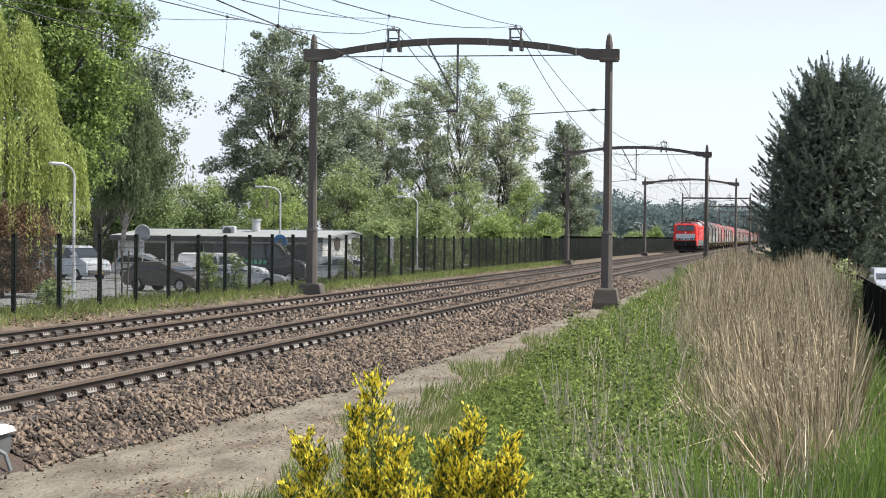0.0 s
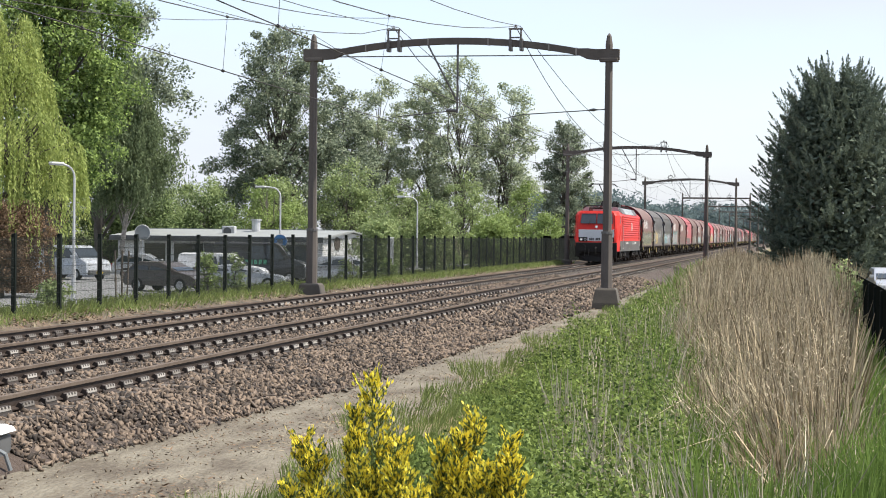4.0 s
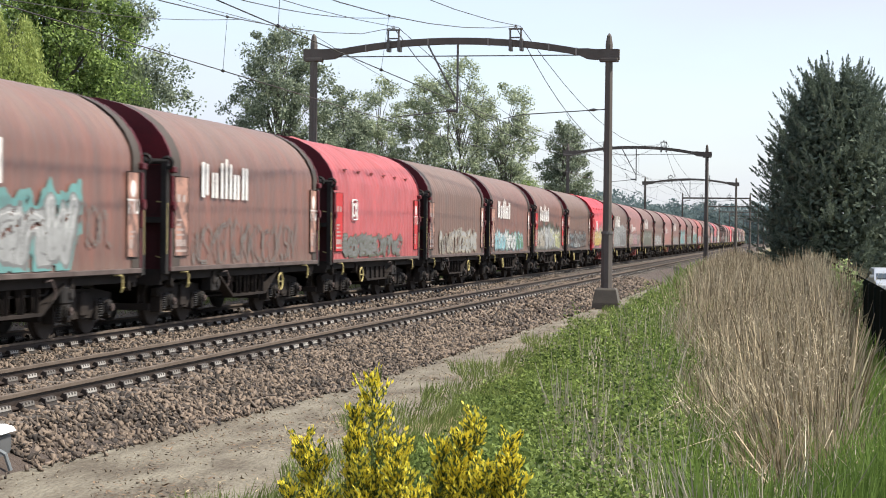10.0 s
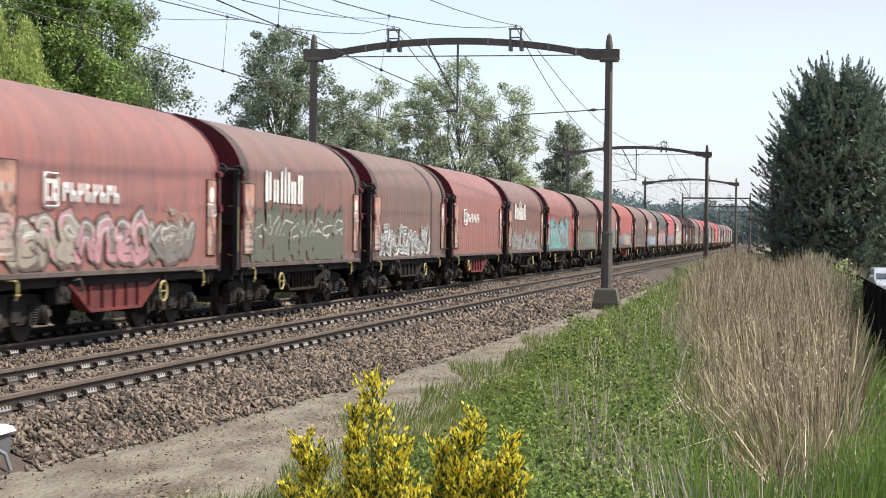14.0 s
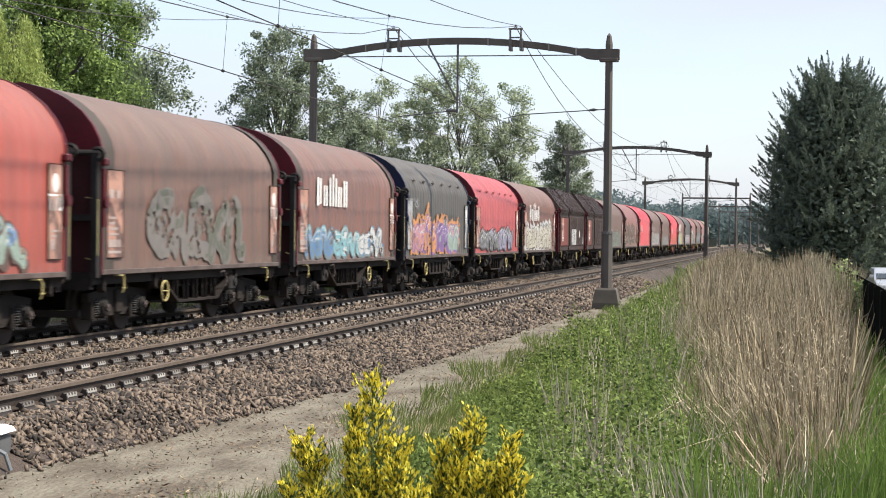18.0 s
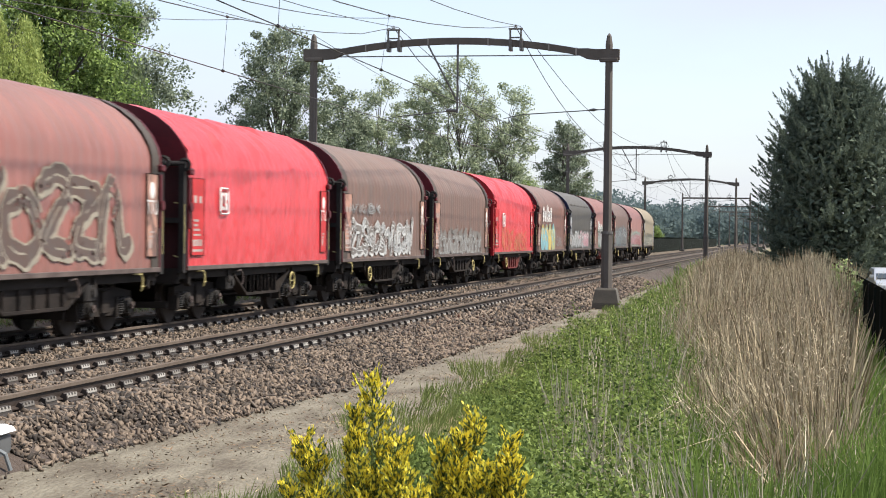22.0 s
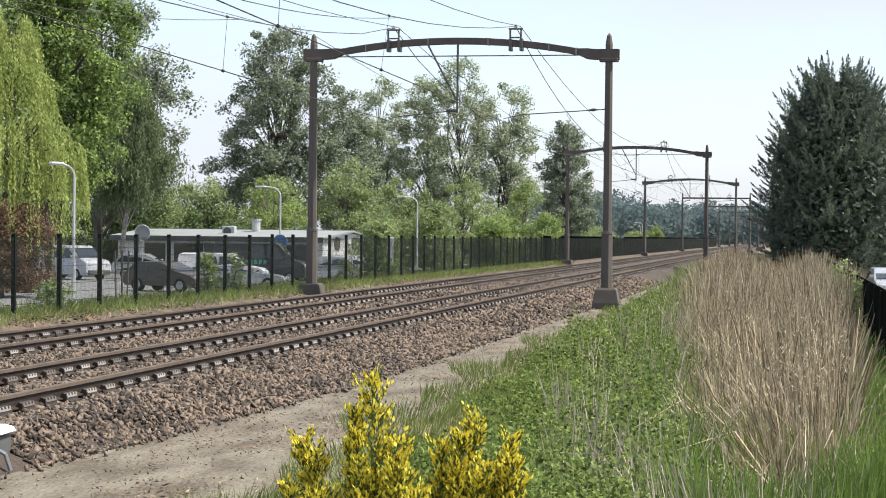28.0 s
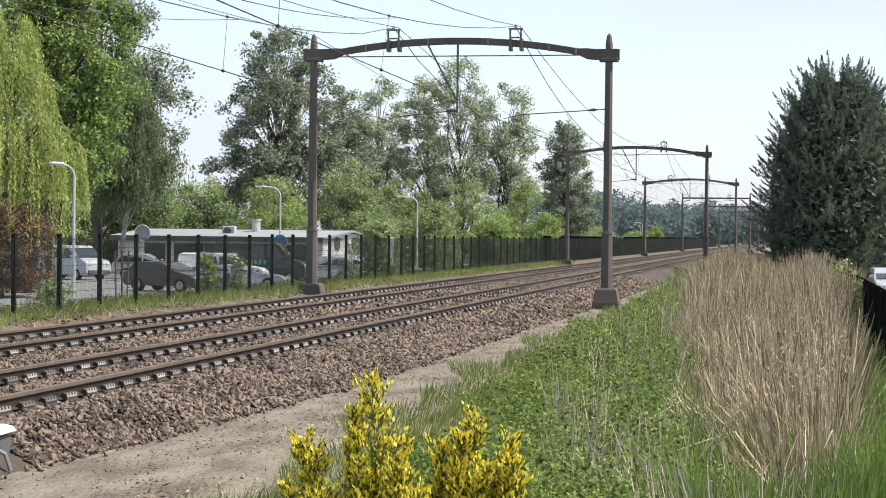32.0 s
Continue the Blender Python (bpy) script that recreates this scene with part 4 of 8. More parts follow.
def tree(name, label, x, y, height, width, profile, leaf, clumps, per, clump_r, leaf_mat, seed, bark="bark", trunk_r=0.25, stems=1, base=None, strands=0.0, shell=0.55, category="tree", sag=0.0,
         squash=0.8):
    """Trunk, limbs and a crown of leaf clumps inside an uneven outline. profile: pairs of height share and radius share."""
    rng = np.random.default_rng(seed)
    base = ground_z(x, y) if base is None else base
    t = thing(name, label, category, at=pose(x, y, float(base)))
    ph, pr = [p[0] for p in profile], [p[1] for p in profile]
    hs = rng.uniform(ph[0], ph[-1], clumps * 4)
    keep = rng.random(clumps * 4) < np.interp(hs, ph, pr) ** 1.3 + 0.05
    hs = hs[keep][:clumps]
    n = len(hs)
    ang = rng.uniform(0, 2 * math.pi, n)
    lobes = 0.82 + 0.28 * np.sin(ang * 3 + hs * 9 + seed) * np.sin(hs * 17 + seed * 1.7)
    rad = np.interp(hs, ph, pr) * width / 2 * (shell + (1 - shell) * rng.random(n)) ** 0.7 * lobes * rng.uniform(0.55, 1.08, n)
    C = np.stack([rad * np.cos(ang), rad * np.sin(ang), hs * height], 1)
    segs = []
    for s in range(stems):
        lean = rng.normal(0, 0.04 * height if stems > 1 else 0.015 * height, 2)
        foot = rng.normal(0, min(0.3, 0.06 * width) * (stems > 1), 2)
        prev, top = np.array([*foot, -0.3]), 0.86 * height * rng.uniform(0.78, 0.98)
        for k in range(1, 6):
            u = k / 5
            nxt = np.array([*(foot + lean * u + rng.normal(0, 0.012 * height, 2) * (k < 5)), top * u])
            segs.append((prev, nxt, trunk_r * (1.05 - u * 0.85 + 0.17), trunk_r * (1.02 - u * 0.85)))
            prev = nxt
    for c in C[:: max(1, n // 70)]:
        f = max(0.12, c[2] / height - 0.22) * height * 0.95
        mid = np.array([c[0] * 0.45, c[1] * 0.45, (f + c[2]) / 2 + 0.03 * height])
        segs.append((np.array([0, 0, f]), mid, trunk_r * 0.28, trunk_r * 0.17))
        segs.append((mid, c, trunk_r * 0.17, trunk_r * 0.05))
    V, F = tubes_np(segs)
    part("trunk", fast_mesh("trunk", V, F, True), M[bark], t)
    k = rng.normal(0, 1, (n, per, 3))
    k *= (rng.random((n, per, 1)) ** 0.4) / np.linalg.norm(k, axis=2)[:, :, None]
    k *= 1.7 * clump_r * np.array([1, 1, squash]) * rng.uniform(0.5, 1.25, (n, 1, 1))
    pts = (C[:, None] + k).reshape(-1, 3)
    face = (k / (np.linalg.norm(k, axis=2)[:, :, None] + 1e-9) + 0.5 * C[:, None] / (np.linalg.norm(C, axis=1)[:, None, None] + 1e-9)).reshape(-1, 3)
    if sag:
        pts[:, 2] -= sag * (pts[:, 0] ** 2 + pts[:, 1] ** 2) / width
    if strands:
        tops = pts[rng.random(len(pts)) < 0.22]
        run = rng.uniform(0.3, 1.0, len(tops)) * strands
        steps = 9
        hang = np.repeat(tops[:, None], steps, 1)
        hang[:, :, 2] -= run[:, None] * np.linspace(0, 1, steps)[None]
        hang[:, :, :2] += rng.normal(0, 0.05, (len(tops), 1, 2)) * np.linspace(0, 1, steps)[None, :, None] * strands
        pts = hang.reshape(-1, 3)
        pts += rng.normal(0, 0.03, pts.shape)
        face = None
    over = pts[:, 2] > 0.25
    pts, face = pts[over], None if face is None else face[over]
    V, F = leaf_quads(pts, leaf, rng, 0.75 if strands else 0.1, 2.8 if strands else 1.6, facing=face)
    part("crown", fast_mesh("crown", V, F), M[leaf_mat], t)
    return t


TALL = [(0.2, 0.55), (0.4, 0.95), (0.55, 1.0), (0.75, 0.72), (0.9, 0.4), (1.0, 0.08)]
FULL = [(0.0, 0.75), (0.3, 1.0), (0.6, 0.95), (0.85, 0.6), (1.0, 0.15)]


def willow(x, y, seed):
    """A weeping willow: domed heads of long hanging tresses in separate bundles."""
    rng = np.random.default_rng(seed)
    t = thing("willow_tree", "bright yellow-green weeping willow hanging over the fence", "tree", at=pose(x, y, float(ground_z(x, y))))
    # heads: middle, radius, top, and how far the tresses fall
    heads = [(1.7, -0.5, 2.8, 7.7, 5.0), (-1.4, -0.6, 2.9, 8.6, 6.0), (-4.4, -0.8, 2.6, 8.4, 6.2), (-1.2, 1.0, 3.4, 12.6, 6.0), (-3.4, 0.0, 3.2, 14.2, 6.0), (0.4, 0.4, 2.2, 10.4, 3.6), (2.7, 0.2, 1.6, 6.5, 3.8)]
    pts, al, segs = [], [], [((0, 0, -0.4), (-0.4, 0, 3.2), 0.5, 0.38), ((-0.4, 0, 3.2), (-1.4, 0.4, 8.0), 0.36, 0.2)]
    for hx, hy, rad, top, fall in heads:
        segs.append(((-0.6, 0, 3.4), (hx * 0.6, hy * 0.6, top * 0.72), 0.2, 0.1))
        for _ in range(int(26 * rad)):
            a, q = rng.uniform(0, 6.3), math.sqrt(rng.uniform(0.05, 1.0))
            c = np.array([hx + rad * q * math.cos(a), hy + rad * q * math.sin(a), top - 0.62 * rad * q ** 2.2 + rng.normal(0, 0.2)])
            segs.append(((hx * 0.6, hy * 0.6, top * 0.72), tuple(c), 0.04, 0.012))
            long = fall * rng.uniform(0.45, 1.0) * (0.45 + 0.55 * q)
            out = np.array([math.cos(a), math.sin(a), 0.0])
            for _ in range(7):
                run = long * rng.uniform(0.55, 1.0)
                u = np.linspace(0, 1, max(8, int(run / 0.085)))
                off = rng.normal(0, 0.12, 3)
                line = c + off + out * (0.35 * np.sqrt(u))[:, None] + np.array([0, 0, -1.0]) * (run * u ** 1.15)[:, None]
                line += rng.normal(0, 0.03, line.shape)
                pts.append(line)
                al.append(np.repeat(np.array([[*(out[:2] * 0.25), -1.0]]), len(u), 0))
    pts, al = np.concatenate(pts), np.concatenate(al)
    keep = pts[:, 2] > 0.6
    V, F = leaf_quads(pts[keep], 0.058, rng, 0, 3.0, al[keep] + rng.normal(0, 0.35, al[keep].shape))
    part("crown", fast_mesh("crown", V, F), M["willow"], t)
    V, F = tubes_np(segs)
    part("trunk", fast_mesh("trunk", V, F, True), M["bark"], t)


willow(-33.6, 73, 11)
tree("broadleaf_tree", "tall bright green broadleaf tree behind the willow", -37.4, 89.5, 18, 9.2, [(0.26, 0.5), (0.36, 0.85), (0.55, 1.0), (0.8, 0.95), (1, 0.5)], 0.13, 330, 170, 0.5, "lime", 12, trunk_r=0.3)
tree("broadleaf_tree", "tall dark green broadleaf tree beyond the car park", -46.2, 119, 19.5, 14.5, [(0.3, 0.8), (0.5, 1.0), (0.7, 0.95), (0.88, 0.7), (1.0, 0.3)], 0.16, 240, 130, 0.6, "poplar", 13, trunk_r=0.3)
tree("birch_tree", "grey-green weeping birch at the edge of the car park", -40.4, 108, 13.6, 7.6, [(0.42, 0.8), (0.52, 1.0), (0.65, 0.85), (0.85, 0.55), (1, 0.15)], 0.085, 230, 120, 0.5, "greyleaf", 14, bark="birch", trunk_r=0.2, strands=2.0)
tree("poplar_tree", "tall broad poplar with dark airy leaves", -41.0, 145, 19.6, 15.6, [(0.22, 0.7), (0.42, 1.0), (0.55, 0.9), (0.75, 0.62), (0.9, 0.45), (1.0, 0.22)], 0.15, 340, 125, 0.58, "poplar", 21, trunk_r=0.3, stems=2)
tree("poplar_tree", "slender poplar with dark leaves", -36.8, 150, 15.5, 7.5, TALL, 0.15, 140, 130, 0.52, "poplar", 22, trunk_r=0.2)
for i, (x, y, h, w) in enumerate([(-42.2, 187, 19.0, 9.6), (-37.6, 190, 19.6, 9.2), (-33.4, 186, 21.4, 10.6), (-29.0, 188, 18.6, 9.0)]):
    tree("poplar_tree", "tall airy poplar in a loose row", x, y, h, w, [(0.22, 0.7), (0.45, 1.0), (0.7, 0.95), (0.88, 0.7), (1.0, 0.25)], 0.16, 140, 120, 0.58, "silver", 31 + i, trunk_r=0.2, stems=2)
tree("poplar_tree", "compact dark poplar near the further fence", -27.6, 229, 18.2, 9.2, [(0.1, 0.9), (0.35, 1.0), (0.6, 0.85), (0.8, 0.6), (1.0, 0.12)], 0.17, 210, 130, 0.6, "poplar", 41, trunk_r=0.3)
for i, (x, y, h, w, m) in enumerate([(-48.5, 136, 7.4, 9, "bush"), (-43.5, 132, 7.3, 7.5, "bush"), (-38.0, 131, 7.2, 7.5, "fresh"), (-33.4, 137, 8.4, 6.5, "bush"), (-30.4, 143, 7.5, 6, "bush"), (-27.2, 140, 5.2, 5, "bush"),
                                     (-29.4, 166, 8.4, 8, "bush"), (-25.3, 160, 5.2, 5.5, "fresh"), (-25.1, 176, 7.8, 7, "fresh"), (-22.6, 171, 4.6, 4.6, "fresh"), (-53, 130, 5.4, 9, "bush"), (-57, 152, 7.0, 9, "bush"), (-50.5, 150, 7.2, 9, "bush"), (-45.5, 148, 7.4, 9, "fresh"), (-39, 139, 7.0, 8, "bush"), (-31.5, 152, 5, 7, "bush"),
                                     (-23.6, 330, 4.5, 4.5, "fresh"), (-21.4, 205, 3.6, 5, "bush"), (-21.9, 97.7, 3.4, 1.7, "bush"), (-23.5, 146, 4.0, 5, "fresh"), (-36, 160, 6.5, 9, "bush"), (-24.0, 238, 4.0, 6, "bush"), (-20.8, 250, 3.2, 5, "bush")]):
    tree("leafy_shrub", "rounded green shrub in the belt behind the fence" if m == "bush" else "bright fresh green shrub behind the fence", x, y, h, w, FULL, 0.12, 90, 118, 0.5, m, 50 + i, trunk_r=0.09, stems=3, category="shrub")
for i, (x, y, h, w, m) in enumerate([(-17.5, 53.9, 1.55, 0.7, "fresh"), (-17.6, 56.8, 1.25, 1.2, "bush"), (-17.4, 79.5, 1.0, 0.8, "fresh"), (-17.8, 42.5, 0.8, 1.3, "bush"), (-20.2, 84, 2.3, 1.3, "bush"), (-3.1, 31.5, 0.95, 0.7, "nettle"), (1.35, 46, 2.3, 0.85, "bush"), (1.3, 51.5, 2.2, 0.8, "fresh"), (1.42, 41, 1.9, 0.6, "bush")]):
    tree("leafy_shrub", "small green sapling growing at the fence" if x < -10 else "leafy green climber on the garden fence" if x > 0 else "small dark green shrub on the bank", x, y, h, w, FULL, 0.06, 34, 34, 0.13, m, 80 + i, trunk_r=0.02, stems=3, category="shrub")


# dark shrubs added to stand for deep shade below the crowns
for i, (x, y, h, w) in enumerate([(-52.0, 122, 6.6, 7.5), (-47.4, 124, 6.2, 7), (-43.6, 121.5, 5.6, 6), (-56.5, 126, 7.0, 8), (-40.2, 124, 5.2, 5.5), (-44.6, 103, 4.4, 4.5)]):
    tree("leafy_shrub", "dark shrub added for the deep shade under the trees behind the car park", x, y, h, w, FULL, 0.13, 90, 110, 0.52, "understorey", 140 + i, trunk_r=0.08, stems=3, category="shrub")


def cypress(x, y, height, half, seed):
    """Dense feathery sprays that point outward and up, with a crown of pointed spires."""
    rng = np.random.default_rng(seed)
    t = thing("cypress_tree", "dark dense cypress with feathery upright tips", "tree", at=pose(x, y, float(ground_z(x, y))))
    ph, pr = [0.02, 0.12, 0.28, 0.5, 0.66, 0.78, 0.88, 0.96], [0.98, 1.06, 1.08, 1.05, 0.93, 0.74, 0.50, 0.26]
    n, per = 1000, 175
    hs = 0.0 + 0.92 * rng.random(n) ** 1.1
    ang = rng.uniform(0, 2 * math.pi, n)
    r = np.interp(hs, ph, pr) * half * (0.90 + 0.12 * np.sin(ang * 5 + hs * 13)) * (0.42 + 0.36 * rng.random(n))
    root = np.stack([r * np.cos(ang), r * np.sin(ang), hs * height - 0.3], 1)
    slope = np.interp(hs, [0, 0.4, 0.75, 0.95], [1.5, 1.15, 0.7, 0.3]) * rng.uniform(0.6, 1.4, n)
    axis = np.stack([slope * np.cos(ang), slope * np.sin(ang), np.interp(hs, [0, 0.3, 0.8], [0.22, 0.55, 1.0])], 1) + rng.normal(0, 0.12, (n, 3))
    axis /= np.linalg.norm(axis, axis=1)[:, None]
    size = rng.uniform(1.1, 2.5, n) * np.interp(hs, [0, 0.8, 1], [1, 0.9, 0.75])
    s = rng.random((n, per)) ** 0.75
    girth = 0.42 * (1.0 - s ** 2.2) * (0.3 + 0.7 * np.sqrt(s)) + 0.02
    jag = rng.normal(0, 1, (n, per, 3))
    jag /= np.linalg.norm(jag, axis=2)[:, :, None]
    # twigs fan off each plume, and the plume's tip turns up
    fan = np.floor(s * 9) / 9
    swirl = np.stack([np.cos(fan * 41 + ang[:, None]), np.sin(fan * 41 + ang[:, None]), 0.35 * np.ones_like(fan)], -1)
    pts = root[:, None] + axis[:, None] * (s * size[:, None])[:, :, None] + (0.55 * jag + 0.75 * swirl * rng.random((n, per, 1))) * (girth * rng.random((n, per)) ** 0.4)[:, :, None] * rng.uniform(0.75, 1.25, (n, 1, 1))
    pts[:, :, 2] += 0.22 * s ** 3
    al = np.repeat(axis[:, None], per, 1) * 0.7 + 0.5 * swirl + jag * 0.4 + rng.normal(0, 0.15, (n, per, 3))
    out = np.repeat(np.stack([np.cos(ang), np.sin(ang), 0.35 + 0 * ang], 1)[:, None], per, 1) * 0.8 + 0.7 * jag
    V, F = leaf_quads(pts.reshape(-1, 3), 0.05, rng, 0, 3.2, al.reshape(-1, 3), facing=out.reshape(-1, 3))
    m = 24000
    hc, ac = rng.uniform(0.0, 0.9, m), rng.uniform(0, 6.3, m)
    rc = np.interp(hc, ph, pr) * half * 0.72 * np.sqrt(rng.random(m))
    V2, F2 = leaf_quads(np.stack([rc * np.cos(ac), rc * np.sin(ac), hc * height], 1), 0.2, rng, 0, 2.2)
    part("crown", fast_mesh("crown", np.concatenate([V, V2]), np.concatenate([F, F2 + len(V)])), M["conifer"], t)
    segs = [((0, 0, -0.3), (0, 0, height * 0.5), 0.4, 0.22), ((0, 0, height * 0.5), (-0.6, 0, height * 0.92), 0.22, 0.04), ((0, 0, height * 0.4), (1.4, 0.3, height * 0.88), 0.2, 0.03)]
    segs += [((0, 0, c[2] * 0.85), c, 0.06, 0.02) for c in root[::6]]
    V, F = tubes_np(segs)
    part("trunk", fast_mesh("trunk", V, F, True), M["bark"], t)


cypress(2.95, 121, 14.1, 5.6, 61)
tree("dead_hedge", "brown withered conifer hedge behind the fence", -32.0, 71.6, 3.9, 4.5, [(0.0, 0.95), (0.5, 1.0), (0.9, 0.9), (1, 0.6)], 0.06, 330, 120, 0.30, "dead", 62, trunk_r=0.08, stems=3, category="hedge")
wood_rng = np.random.default_rng(8)
pts, outward = [], []
for k in range(260):
    u = wood_rng.random()
    x, y = -95 + 100 * u + wood_rng.normal(0, 6), 640 + wood_rng.uniform(0, 120)
    h = wood_rng.uniform(11, 16.5) + 4.0 * (u < 0.35)
    c = np.array([x, y, -1.1])
    n = 200
    hh = wood_rng.random(n) ** 0.7
    rr = 5.5 * np.sin(np.clip(1.05 - hh, 0, 1) * math.pi * 0.8 + 0.25) * np.sqrt(wood_rng.random(n))
    a = wood_rng.uniform(0, 6.3, n)
    pts.append(c + np.stack([rr * np.cos(a), rr * np.sin(a), hh * h], 1))
    outward.append(np.stack([np.cos(a), np.sin(a), hh - 0.2], 1))
pts = np.concatenate(pts)
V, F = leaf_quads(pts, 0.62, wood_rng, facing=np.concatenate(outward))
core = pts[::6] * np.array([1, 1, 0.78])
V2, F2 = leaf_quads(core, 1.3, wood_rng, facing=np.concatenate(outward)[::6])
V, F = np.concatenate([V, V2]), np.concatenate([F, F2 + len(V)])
tagged(part("far_woods", fast_mesh("far_woods", V, F), M["wood"]), "belt of distant woods with blue-green haze painted into the leaves", "woods", kind="stuff")


# ---- low growth ----
def ribbons(base, tip, width, rng, bend=0.25):
    """Blades in two pieces from base to tip."""
    n = len(base)
    side = rng.normal(0, 1, (n, 3))
    side[:, 2] = 0
    side[:, 1] *= 0.35
    side /= np.linalg.norm(side, axis=1)[:, None] + 1e-9
    mid = base + (tip - base) * 0.55
    mid[:, 2] += bend * np.linalg.norm((tip - base)[:, :2], axis=1)
    w = width[:, None]
    V = np.stack([base - side * w / 2, base + side * w / 2, mid + side * w * 0.45, mid - side * w * 0.45, tip + side * w * 0.1, tip - side * w * 0.1], 1).reshape(-1, 3)
    i = np.arange(n)[:, None] * 6
    F = np.concatenate([i + np.array([0, 1, 2, 3]), i + np.array([3, 2, 4, 5])])
    return V, F


def reeds_right(y):
    return np.clip(0.032 * y, 0.45, 1.35)


def field(name, label, category, material, count, xf, y0, y1, hlo, hhi, width, lean, seed, power=1.6, patch=0.0, slope=False):
    rng = np.random.default_rng(seed)
    y = y0 + (y1 - y0) * rng.random(count) ** power
    lo, hi = xf(y)
    x = lo + (hi - lo) * rng.random(count)
    if patch:
        keep = np.sin(x * 2.1 + np.sin(y * 0.9) * 2) + np.sin(y * 1.3 + x) > rng.normal(patch, 0.5, count)
        x, y = x[keep], y[keep]
    n = len(x)
    base = np.stack([x, y, top_z(x, y) - 0.03], 1)
    h = rng.uniform(hlo, hhi, n)
    if slope:
        h *= np.clip(0.55 + 0.5 * (x - xf(y)[0]) / 1.3, 0.5, 1) * np.clip((y - y0) / 6 + 0.6, 0.6, 1) * (1 + 0.12 * np.sin(x * 3 + y * 0.7)) * np.where((x > 0.0) & (y > 38), 1.22, 1.0)
    drift = lean * 1.1 * np.sin(x * 2.3 + 1.7 * np.sin(y * 0.8))
    tip = base + np.stack([(rng.normal(0, lean, n) + drift) * h, rng.normal(0, lean, n) * h, h * np.sqrt(1 / (1 + rng.normal(0, lean * 1.6, n) ** 2))], 1)
    V, F = ribbons(base, tip, rng.uniform(0.6, 1.3, n) * width * (1 + y / 60), rng)
    return tagged(part(name, fast_mesh(name, V, F), M[material]), label, category, kind="stuff")


def left_of_reeds(y):
    return np.interp(y, [14, 20, 30, 50, 90, 140], [-0.35, -0.55, -1.75, -3.3, -4.7, -5.1])


def path_edge(y):
    return np.interp(y, [0, 15, 20, 25, 34, 58, 120, 400], [-3.9, -4.3, -4.6, -4.8, -4.95, -5.0, -5.0, -5.0])


field("reed_bed", "tall dry straw-coloured reeds filling the ditch", "reeds", "reed", 14500, lambda y: (left_of_reeds(y), reeds_right(y)), 19.5, 150, 0.7, 1.95, 0.018, 0.115, 71, 1.7, slope=True, patch=-1.5)
field("reed_leaves", "dry bent reed leaves between the stalks", "reeds", "straw", 11500, lambda y: (left_of_reeds(y) - 0.3, reeds_right(y)), 19.5, 150, 0.4, 1.6, 0.017, 0.28, 72, 1.7, slope=True)
field("reed_shoots", "young green reed shoots under the dry stalks", "reeds", "lush", 30000, lambda y: (left_of_reeds(y) - 0.6, 0 * y + 1.5), 16, 120, 0.3, 1.15, 0.015, 0.2, 70, 1.7, patch=-0.6)
# low dark blades put the shade between the stalks into colour
field("brown_reeds", "dark brown reeds that paint the shade deep in the bed", "reeds", "shade_reed", 7000, lambda y: (left_of_reeds(y) + 0.1, reeds_right(y)), 19.2, 140, 0.3, 1.15, 0.022, 0.12, 65, 1.7, slope=True)
field("bent_reeds", "broken brown reeds lying across the stalks", "reeds", "reed", 1500, lambda y: (left_of_reeds(y) + 0.4, reeds_right(y)), 18.5, 90, 0.5, 1.3, 0.012, 0.75, 66, 1.6)
field("front_reeds", "bent pale reed stems at the near end of the ditch", "reeds", "stem", 900, lambda y: (0 * y - 1.5, 0 * y + 0.75), 16.4, 26, 0.4, 1.25, 0.011, 0.34, 69, 1.0)
field("fence_reeds", "tall mixed dry and green reeds against the garden fence", "reeds", "straw", 3500, lambda y: (0 * y + 0.9, 0 * y + 1.75), 40, 110, 1.3, 2.2, 0.011, 0.12, 67, 1.0)
frng = np.random.default_rng(68)
fy = 21 + 110 * frng.random(26000) ** 1.6
fx = left_of_reeds(fy) + (reeds_right(fy) - left_of_reeds(fy)) * frng.random(26000)
fz = ground_z(fx, fy) + frng.uniform(0.35, 1.85, 26000) * np.clip(0.55 + 0.5 * (fx - left_of_reeds(fy)) / 1.3, 0.5, 1)
fd = np.stack([frng.normal(0, 0.4, 26000), frng.normal(0, 0.4, 26000), frng.uniform(0.2, 1.2, 26000)], 1)
V, F = leaf_quads(np.stack([fx, fy, fz], 1), 0.0105, frng, 0, 6.0, fd)
tagged(part("reed_litter", fast_mesh("reed_litter", V, F), M["flake"]), "broken pale reed leaves caught among the stalks", "reeds", kind="stuff")
field("ditch_grass", "fresh green grass at the fence side of the ditch", "grass", "lush", 13000, lambda y: (reeds_right(y) - 0.28, 0 * y + 1.78), 14.5, 75, 0.3, 1.15, 0.016, 0.16, 73)
field("verge_grass", "rough green grass along the sandy path", "grass", "grass", 34000, lambda y: (path_edge(y) - 0.25 + 0.35 * np.sin(y * 1.1) * np.sin(y * 0.37), path_edge(y) + 1.35), 13.5, 110, 0.05, 0.26, 0.007, 0.26, 74)
field("dry_tufts", "dry straw tufts in the verge", "grass", "straw", 3000, lambda y: (path_edge(y) - 0.6, path_edge(y) + 0.8), 13.5, 110, 0.02, 0.14, 0.005, 0.8, 78, patch=0.6)
field("dry_stalks", "grey dead stalks standing among the nettles", "stalks", "stem", 2400, lambda y: (left_of_reeds(y) - np.interp(y, [16, 24, 34, 46], [1.6, 2.1, 1.3, 0.3]), left_of_reeds(y) + 0.7), 15.5, 48, 0.6, 1.25, 0.014, 0.12, 75, patch=0.35)
